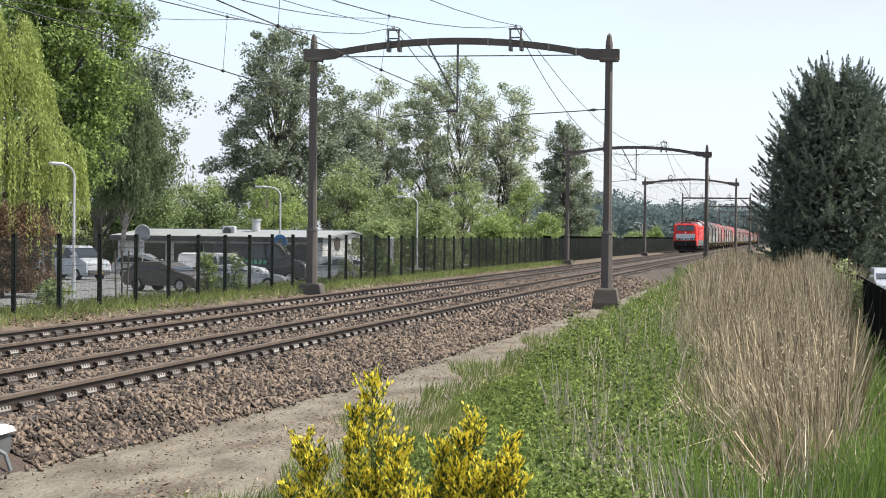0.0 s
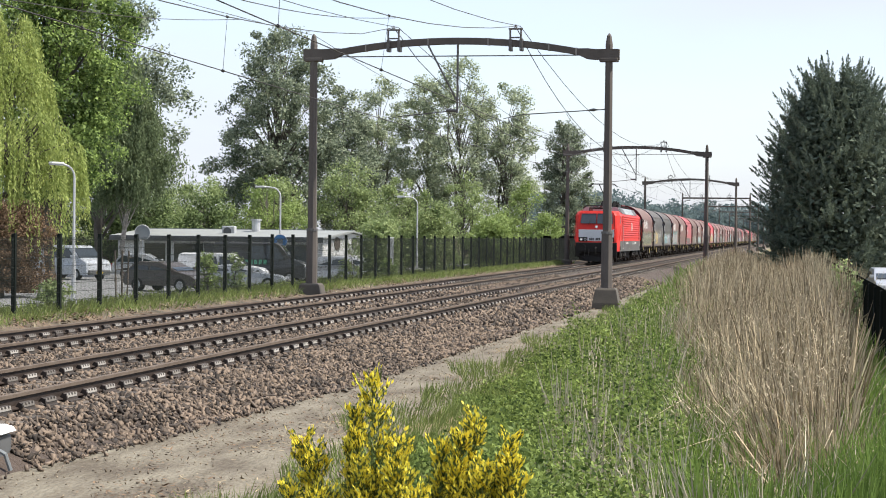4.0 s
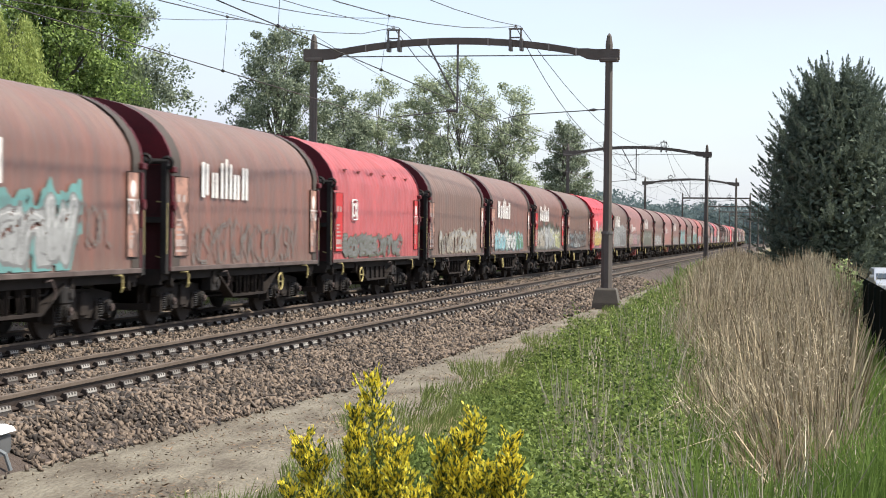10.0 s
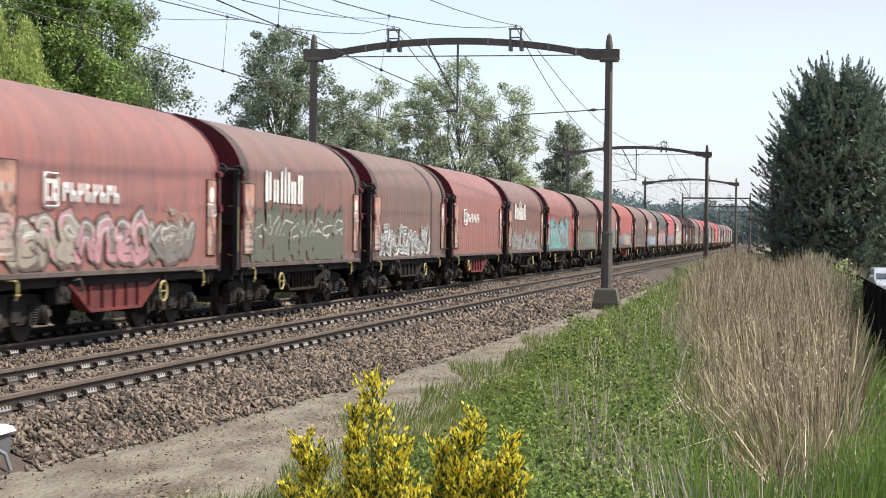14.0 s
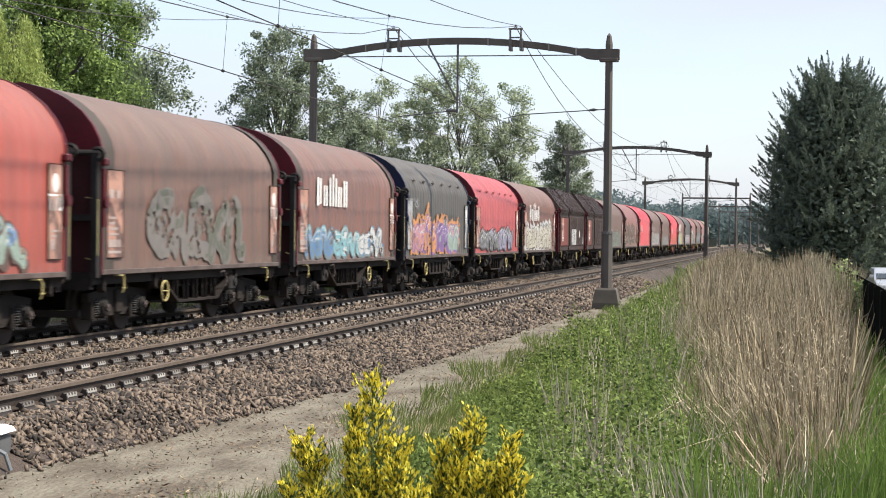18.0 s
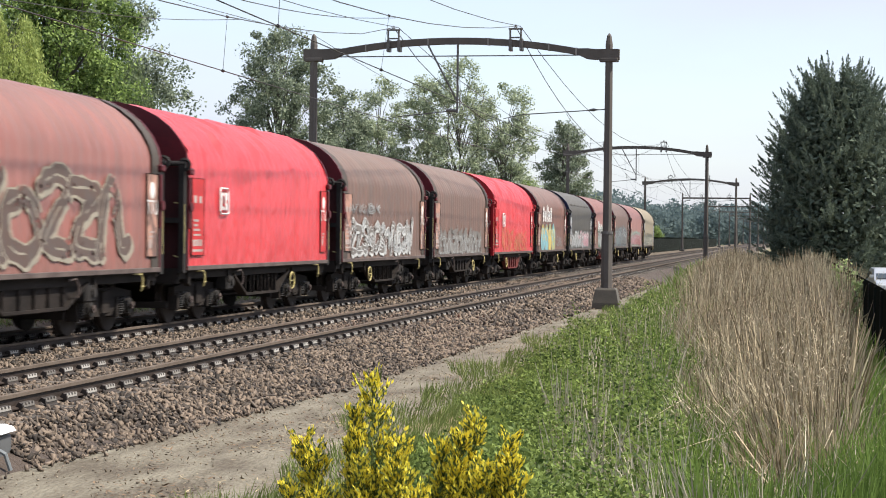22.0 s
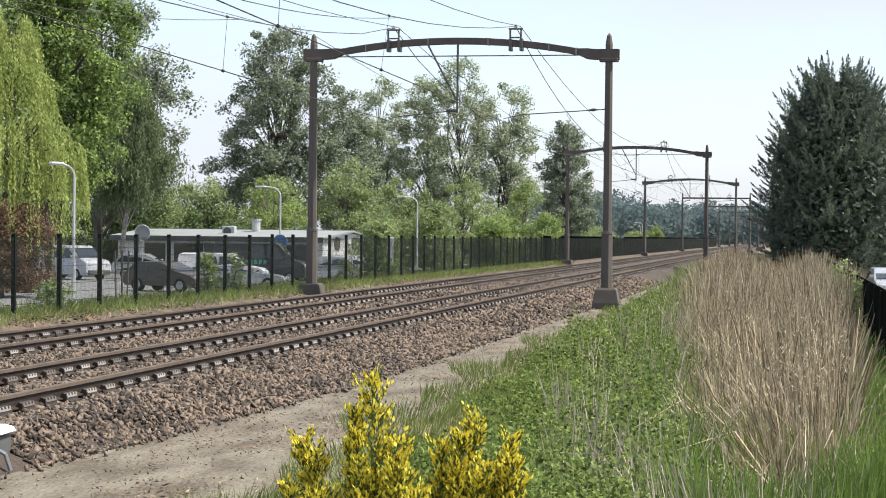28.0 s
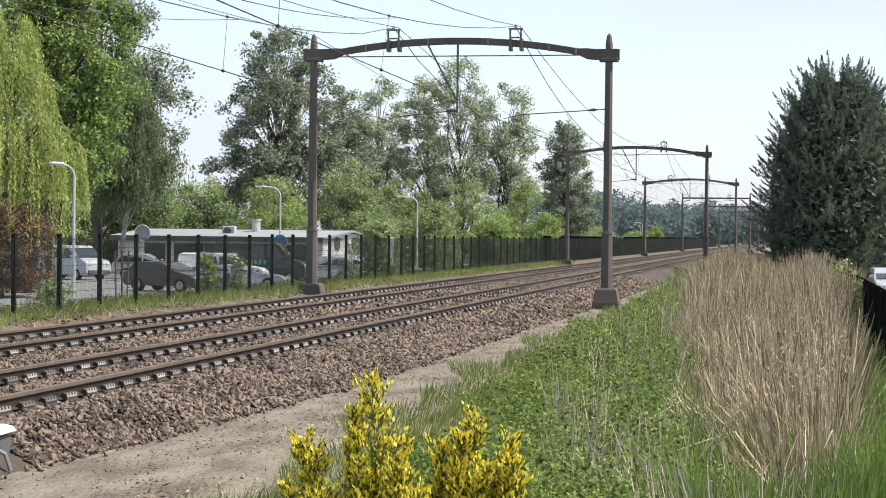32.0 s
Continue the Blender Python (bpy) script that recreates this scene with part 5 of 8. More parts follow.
field("fence_grass", "dry and green grass tufts under the far fence", "grass", "straw", 9000, lambda y: (0 * y - 17.6, 0 * y - 14.5), 33, 130, 0.03, 0.15, 0.007, 0.6, 76, 1.2, patch=0.0)
field("fence_weeds", "green weeds along the far fence", "weeds", "grass", 24000, lambda y: (0 * y - 18.4, 0 * y - 15.0), 33, 130, 0.05, 0.30, 0.009, 0.4, 77, 1.2, patch=0.0)
field("yard_grass", "grass on the slope down to the car park", "grass", "grass", 9000, lambda y: (0 * y - 22.6, 0 * y - 17.6), 36, 130, 0.12, 0.4, 0.016, 0.3, 79, 1.2)
nrng = np.random.default_rng(81)
NN = 15500
y = 13.8 + 60 * nrng.random(NN) ** 1.7
lo, hi = path_edge(y) + 0.62 + 0.3 * np.sin(y * 0.9) + 0.2 * np.sin(y * 2.7), left_of_reeds(y) + np.interp(y, [14, 19, 24, 30], [2.2, 1.9, 0.7, 0.35])
x = lo + (hi - lo) * nrng.random(NN)
ramp = np.clip((x - lo) / 0.9, 0.25, 1)
mound = np.sin(x * 1.7 + np.sin(y * 0.7) * 1.5) * np.sin(y * 0.55) + 0.6 * np.sin(x * 4.3 + 1.3 * np.sin(y * 1.9)) * np.sin(y * 2.3 + x)
hgt = ramp * np.clip(0.40 + 0.44 * mound, 0.06, 1.2) * np.where(x > -0.2, 0.62, 1) * nrng.uniform(0.7, 1.25, NN) + 0.2 * ramp
per = 15
u = nrng.random((NN, per)) ** 0.6
pts = np.stack([x[:, None] + nrng.normal(0, 0.07, (NN, per)), y[:, None] + nrng.normal(0, 0.09, (NN, per)), (ground_z(x, y))[:, None] + u * hgt[:, None]], -1).reshape(-1, 3)
V, F = leaf_quads(pts, 0.029, nrng, 0.1, 2.0)
tagged(part("nettle_patch", fast_mesh("nettle_patch", V, F), M["nettle"]), "dense fresh green nettles and brambles on the bank", "nettles", kind="stuff")


# ---- flowering broom ----
def broom_bush(x, y, base, seed):
    """Upright plumes of twigs set with flowers on their sunny outside."""
    rng = np.random.default_rng(seed)
    t = thing("broom_bush", "broom bush covered with yellow flowers beside the path", "bush", at=pose(x, y, base))
    segs, flowers, fdir, twigs, tdir = [], [], [], [], []
    # tip of each plume, and how thick the plume is
    plumes = [(-0.12, 0.0, 2.16, 0.12), (-0.20, -0.1, 2.05, 0.06), (-0.27, 0.05, 1.86, 0.08), (-0.55, 0.05, 1.85, 0.09), (-0.46, 0.0, 1.80, 0.08), (-0.58, -0.1, 1.60, 0.09), (-0.40, -0.2, 1.55, 0.10), (0.03, -0.05, 1.86, 0.10), (0.07, -0.15, 1.75, 0.11),
              (0.28, 0.05, 1.84, 0.09), (0.40, 0.0, 1.93, 0.07), (0.47, 0.1, 2.0, 0.08), (0.55, -0.1, 1.76, 0.08), (0.67, 0.05, 1.90, 0.07), (0.70, -0.05, 1.78, 0.07), (0.72, 0.0, 1.64, 0.08), (0.62, 0.0, 1.66, 0.10)]
    plumes += [(rng.uniform(-0.5, 0.7), rng.uniform(-0.35, 0.3), rng.uniform(1.3, 1.66), 0.11) for _ in range(11)]
    for tx, ty, tz, thick in plumes:
        tz -= 0.12
        tip, root = np.array([tx, ty, tz]), np.array([tx * 0.35 + 0.02, ty * 0.3, 0])
        prev = root
        for k in range(1, 7):
            q = root + (tip - root) * (k / 6) + rng.normal(0, 0.012, 3) * (k < 6)
            segs.append((prev, q, 0.013 - 0.0017 * k, 0.0115 - 0.0017 * k))
            prev = q
        for k in range(120):
            u = 1 - 0.62 * rng.random() ** 1.25
            p = root + (tip - root) * u
            a = rng.uniform(0, 6.3)
            out = np.array([math.cos(a), math.sin(a), 0])
            reach = thick * rng.uniform(0.35, 1.0) * (1 + 0.4 * (1 - u))
            e = p + out * reach + np.array([0, 0, reach * rng.uniform(1.1, 1.8)])
            segs.append((p, e, 0.003, 0.0015))
            axis = (e - p) / np.linalg.norm(e - p)
            for s in np.linspace(0.2, 1, 9):
                c = p + (e - p) * s
                lush = 0.95 if u > 0.74 else (0.6 if u > 0.58 else 0.25)
                if s > 0.4 and rng.random() < lush:
                    for _ in range(2):
                        flowers.append(c + rng.normal(0, 0.009, 3))
                        fdir.append(axis + np.array([0, 0, 0.5]))
                twigs.append(c + rng.normal(0, 0.012, 3))
                tdir.append(axis)
    V, F = tubes_np(segs, 3)
    part("stem", fast_mesh("stem", V, F), M["broom"], t)
    V, F = leaf_quads(np.array(twigs), 0.010, rng, 0, 3.6, np.array(tdir))
    part("foliage", fast_mesh("foliage", V, F), M["broom"], t)
    V, F = leaf_quads(np.array(flowers), 0.0155, rng, 0, 2.0, np.array(fdir))
    part("blossom", fast_mesh("flowers", V, F), M["flower"], t, "bright yellow flowers")
    return t


broom_bush(-2.2, 10.2, -1.23, 91)


# ---- train ----
def paint(name, colour, other, rough=0.6, stretch=(1, 1, 1), scale=1.3, bump=0.15, mix=0.6, fine=16, spec=0.25):
    return surface(name, colour, rough, other=other, scale=scale, fine=fine, bump=bump, mix=mix, stretch=stretch, depth=0.01, spec=spec)


def tarpaulin(name, colour, other, rough, dust_sheen, amount, crease=0.0):
    """Streaked cloth, road-dusty grey on roof and foot; roof colour also paints sky sheen."""
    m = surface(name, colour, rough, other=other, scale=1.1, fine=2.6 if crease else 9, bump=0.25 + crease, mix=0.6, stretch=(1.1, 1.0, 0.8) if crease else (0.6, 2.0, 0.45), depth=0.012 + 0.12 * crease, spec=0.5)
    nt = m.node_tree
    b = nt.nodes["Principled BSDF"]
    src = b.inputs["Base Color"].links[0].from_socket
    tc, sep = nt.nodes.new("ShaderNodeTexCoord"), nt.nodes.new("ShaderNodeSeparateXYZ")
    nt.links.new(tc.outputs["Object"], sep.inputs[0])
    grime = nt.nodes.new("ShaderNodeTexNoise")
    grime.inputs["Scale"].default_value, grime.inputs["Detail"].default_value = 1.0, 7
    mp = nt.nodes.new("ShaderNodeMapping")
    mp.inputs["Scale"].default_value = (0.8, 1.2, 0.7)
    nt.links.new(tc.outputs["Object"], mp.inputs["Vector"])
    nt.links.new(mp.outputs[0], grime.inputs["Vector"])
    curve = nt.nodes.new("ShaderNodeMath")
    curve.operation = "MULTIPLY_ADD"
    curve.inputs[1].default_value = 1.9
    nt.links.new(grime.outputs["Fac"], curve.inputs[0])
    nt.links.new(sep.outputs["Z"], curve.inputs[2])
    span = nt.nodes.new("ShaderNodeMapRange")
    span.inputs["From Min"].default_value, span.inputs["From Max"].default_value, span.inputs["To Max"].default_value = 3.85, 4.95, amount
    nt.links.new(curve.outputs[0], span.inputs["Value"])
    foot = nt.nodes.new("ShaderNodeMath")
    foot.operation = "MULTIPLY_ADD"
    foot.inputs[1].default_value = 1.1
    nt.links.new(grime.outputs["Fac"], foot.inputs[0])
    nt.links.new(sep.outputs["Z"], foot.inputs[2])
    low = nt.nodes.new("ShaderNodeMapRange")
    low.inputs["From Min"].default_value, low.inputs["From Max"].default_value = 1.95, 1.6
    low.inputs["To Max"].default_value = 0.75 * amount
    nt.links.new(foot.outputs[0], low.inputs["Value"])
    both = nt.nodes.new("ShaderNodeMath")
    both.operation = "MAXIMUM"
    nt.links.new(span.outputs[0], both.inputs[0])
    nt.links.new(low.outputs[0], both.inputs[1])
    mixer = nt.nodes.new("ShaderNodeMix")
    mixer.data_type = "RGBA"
    mixer.inputs["B"].default_value = (*dust_sheen, 1)
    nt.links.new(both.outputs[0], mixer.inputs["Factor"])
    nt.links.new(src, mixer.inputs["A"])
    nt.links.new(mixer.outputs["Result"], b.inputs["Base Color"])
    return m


RIB = (0.8, 1.7, 0.4)
# road grey, lightened further to hold the sky sheen of the roofs
DUST_SHEEN = (0.165, 0.120, 0.098)
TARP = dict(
    brown=tarpaulin("brown_tarpaulin", (0.190, 0.080, 0.058), (0.105, 0.064, 0.052), 0.48, DUST_SHEEN, 0.65),
    rust=tarpaulin("red_brown_tarpaulin", (0.275, 0.098, 0.078), (0.17, 0.078, 0.064), 0.43, DUST_SHEEN, 0.35),
    umber=tarpaulin("faded_brown_tarpaulin", (0.155, 0.082, 0.060), (0.095, 0.064, 0.051), 0.53, DUST_SHEEN, 0.6),
    # paler roof tone here also paints the sky reflected in dark cloth
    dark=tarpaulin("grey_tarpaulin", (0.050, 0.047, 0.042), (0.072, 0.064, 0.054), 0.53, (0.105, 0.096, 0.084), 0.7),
    red=tarpaulin("bright_red_tarpaulin", (0.56, 0.044, 0.052), (0.43, 0.036, 0.044), 0.38, DUST_SHEEN, 0.08, 0.5),
    pink=tarpaulin("faded_red_tarpaulin", (0.40, 0.074, 0.076), (0.28, 0.058, 0.060), 0.43, DUST_SHEEN, 0.15, 0.3),
    orange=tarpaulin("orange_red_tarpaulin", (0.33, 0.07, 0.05), (0.24, 0.06, 0.045), 0.5, DUST_SHEEN, 0.3),
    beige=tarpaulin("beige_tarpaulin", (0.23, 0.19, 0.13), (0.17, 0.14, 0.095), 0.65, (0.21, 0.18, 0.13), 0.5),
    band=paint("grey_brown_end_band", (0.075, 0.060, 0.05), (0.05, 0.042, 0.036), 0.65, RIB),
    recess=paint("slat_gap_shade", (0.012, 0.009, 0.008), (0.02, 0.015, 0.012), 0.7),
    slat=paint("dark_brown_steel", (0.062, 0.039, 0.033), (0.036, 0.026, 0.023), 0.6, (1, 1, 0.4)),
)
ENDS = dict(
    maroon=paint("maroon_end_paint", (0.115, 0.011, 0.017), (0.055, 0.010, 0.013), 0.45),
    navy=paint("navy_end_paint", (0.012, 0.017, 0.05), (0.01, 0.012, 0.022), 0.45),
    red=paint("red_end_paint", (0.36, 0.015, 0.02), (0.22, 0.012, 0.016), 0.45),
    black=paint("black_end_paint", (0.02, 0.018, 0.016), (0.035, 0.028, 0.024), 0.6),
)
M.update(
    frame=paint("grimy_underframe", (0.020, 0.0175, 0.016), (0.036, 0.029, 0.025), 0.85, spec=0.1),
    frame_red=paint("red_underframe", (0.17, 0.032, 0.03), (0.07, 0.024, 0.021), 0.65),
    belly=paint("dusty_brown_girder", (0.036, 0.028, 0.024), (0.014, 0.012, 0.011), 0.8, spec=0.12),
    sill=paint("worn_hood_sill", (0.13, 0.10, 0.09), (0.05, 0.036, 0.032), 0.6, stretch=(1, 1.5, 1)),
    # darker copies of the end paints: shade painted into the lower end bays
    recess_maroon=paint("shaded_maroon_recess", (0.055, 0.011, 0.013), (0.024, 0.009, 0.010), 0.7),
    recess_navy=paint("shaded_navy_recess", (0.016, 0.018, 0.032), (0.012, 0.012, 0.016), 0.7),
    recess_red=paint("shaded_red_recess", (0.26, 0.015, 0.018), (0.13, 0.012, 0.014), 0.7),
    recess_black=paint("shaded_black_recess", (0.012, 0.011, 0.010), (0.02, 0.017, 0.015), 0.7),
    wheel=paint("brown_wheel_steel", (0.032, 0.026, 0.023), (0.052, 0.042, 0.036), 0.75, spec=0.15),
    axle=paint("dusty_axle_box", (0.034, 0.030, 0.028), (0.015, 0.0135, 0.0125), 0.7, spec=0.2),
    spring=paint("grey_spring_steel", (0.036, 0.034, 0.033), (0.018, 0.017, 0.017), 0.6),
    yellow=paint("yellow_handle_paint", (0.52, 0.43, 0.17), (0.30, 0.25, 0.12), 0.5),
    plate=surface("worn_data_panel", (0.40, 0.215, 0.16), 0.6, other=(0.12, 0.07, 0.058), scale=2.6, fine=9, bump=0.1, mix=0.95),
    print=paint("faded_print", (0.46, 0.40, 0.37), (0.26, 0.20, 0.18), 0.6),
    plate_grey=surface("grey_data_panel", (0.34, 0.35, 0.36), 0.6, other=(0.08, 0.08, 0.085), scale=2.6, fine=9, bump=0.1, mix=0.9),
    plate_red=paint("red_data_panel", (0.50, 0.03, 0.035), (0.36, 0.03, 0.03), 0.5),
    white=paint("white_marking", (0.74, 0.74, 0.72), (0.58, 0.55, 0.52), 0.6),
    loco_red=paint("traffic_red_paint", (0.66, 0.042, 0.034), (0.52, 0.036, 0.030), 0.5, scale=0.7, bump=0.02, mix=0.35, spec=0.15),
    loco_grey=paint("slate_grey_skirt", (0.125, 0.125, 0.122), (0.075, 0.07, 0.066), 0.6, bump=0.05, scale=1.0, mix=0.6),
    loco_roof=paint("silver_grey_roof", (0.34, 0.37, 0.38), (0.25, 0.27, 0.28), 0.45, bump=0.05),
    loco_panel=paint("light_grey_front", (0.56, 0.58, 0.60), (0.48, 0.50, 0.51), 0.4, bump=0.02),
    black=paint("black_fittings", (0.014, 0.014, 0.014), (0.025, 0.023, 0.021), 0.6, spec=0.12),
    pane=surface("dark_cab_glass", (0.012, 0.016, 0.02), 0.3, bump=0, spec=0.12),
    rusty_panel=paint("red_brown_board", (0.19, 0.048, 0.04), (0.12, 0.045, 0.036), 0.6),
    lamp=glow("headlamp_glow", (0.9, 0.88, 0.8), 0.15),
    windscreen=surface("tinted_windscreen", (0.03, 0.04, 0.05), 0.08, bump=0, spec=0.6),
    lampcase=paint("lamp_bezel", (0.5, 0.5, 0.5), (0.3, 0.3, 0.3), 0.3),
    mark_dark=paint("dark_marking", (0.03, 0.03, 0.035), (0.05, 0.05, 0.05), 0.6),
)
SPRAY = dict(
    lime=(0.48, 0.49, 0.18), olive=(0.12, 0.125, 0.08), yellow=(0.72, 0.50, 0.06), silver=(0.40, 0.41, 0.40), teal=(0.12, 0.38, 0.36), cyan=(0.20, 0.52, 0.58), black=(0.02, 0.02, 0.022),
    cream=(0.62, 0.58, 0.44), white=(0.66, 0.66, 0.64), green=(0.07, 0.26, 0.11), pink=(0.60, 0.25, 0.30), blue=(0.08, 0.26, 0.52), purple=(0.24, 0.10, 0.36), orange=(0.72, 0.27, 0.05),
    grey=(0.20, 0.20, 0.195), lilac=(0.34, 0.31, 0.46), red=(0.45, 0.05, 0.06), brown=(0.13, 0.07, 0.05), mint=(0.33, 0.46, 0.37), smoke=(0.22, 0.19, 0.165), steel=(0.19, 0.25, 0.27),
    sand=(0.42, 0.36, 0.26))
for key, c in SPRAY.items():
    grey = sum(c) / 3
    c = tuple(0.74 * (0.82 * v + 0.18 * grey) for v in c)
    M["spray_" + key] = surface("spray_" + key, c, 0.65, other=tuple(v * 0.62 + 0.03 for v in c), scale=2.6, fine=14, mix=0.8, bump=0.05)

SIDE = 1.435                     # half width of a wagon
BODY0, BODY1 = 0.745, 11.295     # body ends, from the front buffers
KNEE = 3.02
HALF = [(SIDE, 1.03), (SIDE, KNEE), (SIDE - 0.05, 3.22), (SIDE - 0.17, 3.45), (SIDE - 0.36, 3.68), (SIDE - 0.62, 3.88), (SIDE - 0.95, 4.04), (0.0, 4.16)]
HOOP = HALF + [(-a, b) for a, b in reversed(HALF[:-1])]


def hood_mesh(wrinkle, seam, seed):
    """Tarpaulin over hoops: slightly slack between them."""
    rng = np.random.default_rng(seed)
    ys = np.linspace(BODY0 + 0.06, BODY1 - 0.06, 107)
    rings_ = []
    for k, y in enumerate(ys):
        slack = -0.015 * (1 - math.cos(k * math.pi / 2)) if 0 < k < 106 else 0.0
        push = rng.normal(0, wrinkle, len(HOOP)) if k % 3 == 0 or k == 0 else push * 0.8
        if seam and abs(y - seam) < 0.08:
            slack += 0.035
        rings_.append([(a * (1 + slack * (1 if b > 2.5 else 0.3) / 1.4) + (push[i] * (1 if b > 3.05 else 0.25) if 0 < i < len(HOOP) - 1 else 0) * (1 if a > 0 else -1), y, b + (slack + abs(push[i]) if b > 3.1 else 0))
                       for i, (a, b) in enumerate(HOOP)])
    bm = bmesh.new()
    loft(bm, rings_, caps=False, closed=False, smooth=True)
    return mesh_of("hood", bm)


HOODS = [hood_mesh(0.004, 0, 1), hood_mesh(0.012, 0, 2), hood_mesh(0.004, 6.9, 3), hood_mesh(0.022, 0, 4)]


def end_wall_mesh(y0, y1):
    return mesh_of("end_wall", prism(bmesh.new(), [(a * 1.012, b + 0.012 * (b > 2)) for a, b in HOOP], "y", y0, y1))


def band_mesh(y0, y1):
    bm = bmesh.new()
    loft(bm, [[(a * 1.006, y, b + 0.008 * (b > 3)) for a, b in HOOP] for y in (y0, y1)], caps=False, closed=False, smooth=True)
    return mesh_of("hood_band", bm)


BAND_F, BAND_B = band_mesh(BODY0 + 0.07, BODY0 + 0.58), band_mesh(BODY1 - 0.45, BODY1 - 0.07)
END_F, END_B = end_wall_mesh(BODY0, BODY0 + 0.075), end_wall_mesh(BODY1 - 0.075, BODY1)


def end_bay_mesh(y_wall, y_head, sign):
    """The stiffened bay outside an end wall: corner posts, a rail across and its brackets."""
    bm = bmesh.new()
    lo, hi = sorted((y_wall, y_head))
    for x in (-SIDE + 0.05, SIDE - 0.05):
        box(bm, x - 0.05, x + 0.05, lo + 0.03, hi - 0.02, 0.98, 3.02)
    for x in (-0.5, 0.5):
        box(bm, x - 0.05, x + 0.05, lo + 0.05, hi - 0.02, 1.0, 2.98)
    tube(bm, (-SIDE - 0.02, (lo + hi) / 2 + sign * 0.04, 3.0), (SIDE + 0.02, (lo + hi) / 2 + sign * 0.04, 3.0), 0.05, seg=8)
    for x in (-SIDE, SIDE):
        ring(bm, (x, (lo + hi) / 2 + sign * 0.04, 2.98), (0, 1, 0), 0.1, 0.035, 10)
    box(bm, -1.38, 1.38, lo + 0.05, hi - 0.05, 1.9, 2.0)
    return mesh_of("end_frame", bm)


# thin dark sheet on the end wall, standing for shade in the bay
def shade_panel_mesh(y_wall, sign):
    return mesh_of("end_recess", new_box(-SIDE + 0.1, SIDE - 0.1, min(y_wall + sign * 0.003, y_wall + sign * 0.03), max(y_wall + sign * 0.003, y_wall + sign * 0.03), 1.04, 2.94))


EB_F, EB_B = end_bay_mesh(BODY0, BODY0 - 0.22, -1), end_bay_mesh(BODY1, BODY1 + 0.22, 1)
REC_F, REC_B = shade_panel_mesh(BODY0, -1), shade_panel_mesh(BODY1, 1)
SILL = mesh_of("hood_sill", box(new_box(SIDE + 0.004, SIDE + 0.03, BODY0 + 0.03, BODY1 - 0.03, 1.02, 1.105, bevel=0.008), -SIDE - 0.03, -SIDE - 0.004, BODY0 + 0.03, BODY1 - 0.03, 1.02, 1.105, bevel=0.008))


def underframe_mesh():
    """Slim sole bars, cross members, brake gear."""
    bm = bmesh.new()
    for s in (-1, 1):
        x = s * (SIDE - 0.16)
        box(bm, x - 0.05, x + 0.05, 0.62, 11.42, 0.86, 1.0)
        box(bm, min(x, x + s * 0.11), max(x, x + s * 0.11), 0.66, 11.38, 0.985, 1.012)
        for y in (1.1, 3.6, 8.4, 10.9):
            prism(bm, [(y - 0.05, 1.0), (y + 0.05, 1.0), (y + 0.05, 0.72), (y - 0.05, 0.78)], "x", x - 0.02, x + s * 0.1) if s > 0 else None
    box(bm, -1.3, 1.3, 0.60, 0.75, 0.78, 1.06)
    box(bm, -1.3, 1.3, 11.29, 11.44, 0.78, 1.06)
    box(bm, -0.22, 0.22, 0.75, 11.29, 0.75, 1.0)
    box(bm, -SIDE + 0.02, SIDE - 0.02, 0.74, 11.3, 1.0, 1.028)
    for y in (4.3, 5.4, 6.6, 7.8):
        box(bm, -1.2, 1.2, y - 0.06, y + 0.06, 0.72, 1.0)
    box(bm, -0.75, 0.1, 5.1, 6.7, 0.40, 0.8, bevel=0.04)
    for y in (4.6, 7.4):
        disc(bm, (-0.35, y, 0.66), (0, 1, 0), 0.18, 0.7, 12)
    for s in (-1, 1):
        pipe(bm, [(s * 1.18, 3.7, 0.74), (s * 1.18, 8.4, 0.74)], 0.022, 5)
        pipe(bm, [(s * 0.8, 3.9, 0.44), (s * 0.8, 8.3, 0.44)], 0.02, 5)
    return mesh_of("underframe", bm)


def girder_mesh(low, solid):
    """One deep girder between the bogies: flange, posts, and a web plate where it is closed."""
    bm = bmesh.new()
    x0, x1 = SIDE - 0.2, SIDE - 0.12
    top, bot = 0.87, low
    foot = [(3.95, top), (4.85, bot), (7.2, bot), (8.1, top)]
    for (a, b), (c, d) in zip(foot, foot[1:]):
        prism(bm, [(a, b), (c, d), (c, d + 0.045), (a, b + 0.045)], "x", x0 - 0.06, x1 + 0.06)
    if solid:
        prism(bm, [(4.0, top), (4.87, bot + 0.04), (7.18, bot + 0.04), (8.05, top)], "x", x0 + 0.03, x0 + 0.05)
    for y in (4.9, 5.5, 6.05, 6.6, 7.15):
        prism(bm, [(y - 0.09, top), (y + 0.09, top), (y + 0.035, bot + 0.04), (y - 0.035, bot + 0.04)], "x", x0 + 0.0, x0 + 0.03)
        box(bm, x0 + 0.03, x1 + 0.02, y - 0.012, y + 0.012, bot + 0.04, top)
    return mesh_of("girder", bm)


UNDER = underframe_mesh()
GIRDERS = [girder_mesh(0.44, False), girder_mesh(0.50, True), girder_mesh(0.42, True)]
BRAKE_BOX = mesh_of("brake_valve", disc(new_box(-0.14, 0.12, -0.22, 0.22, -0.14, 0.16, bevel=0.03), (0.13, 0.1, 0.02), (1, 0, 0), 0.08, 0.05, 10))
LEVER = mesh_of("brake_lever", pipe(bmesh.new(), [(0, -0.28, 0.12), (0.05, -0.12, 0.14), (0.05, 0.0, 0.02), (0.05, 0.02, -0.1), (0.03, 0.0, -0.16)], 0.02, 5))


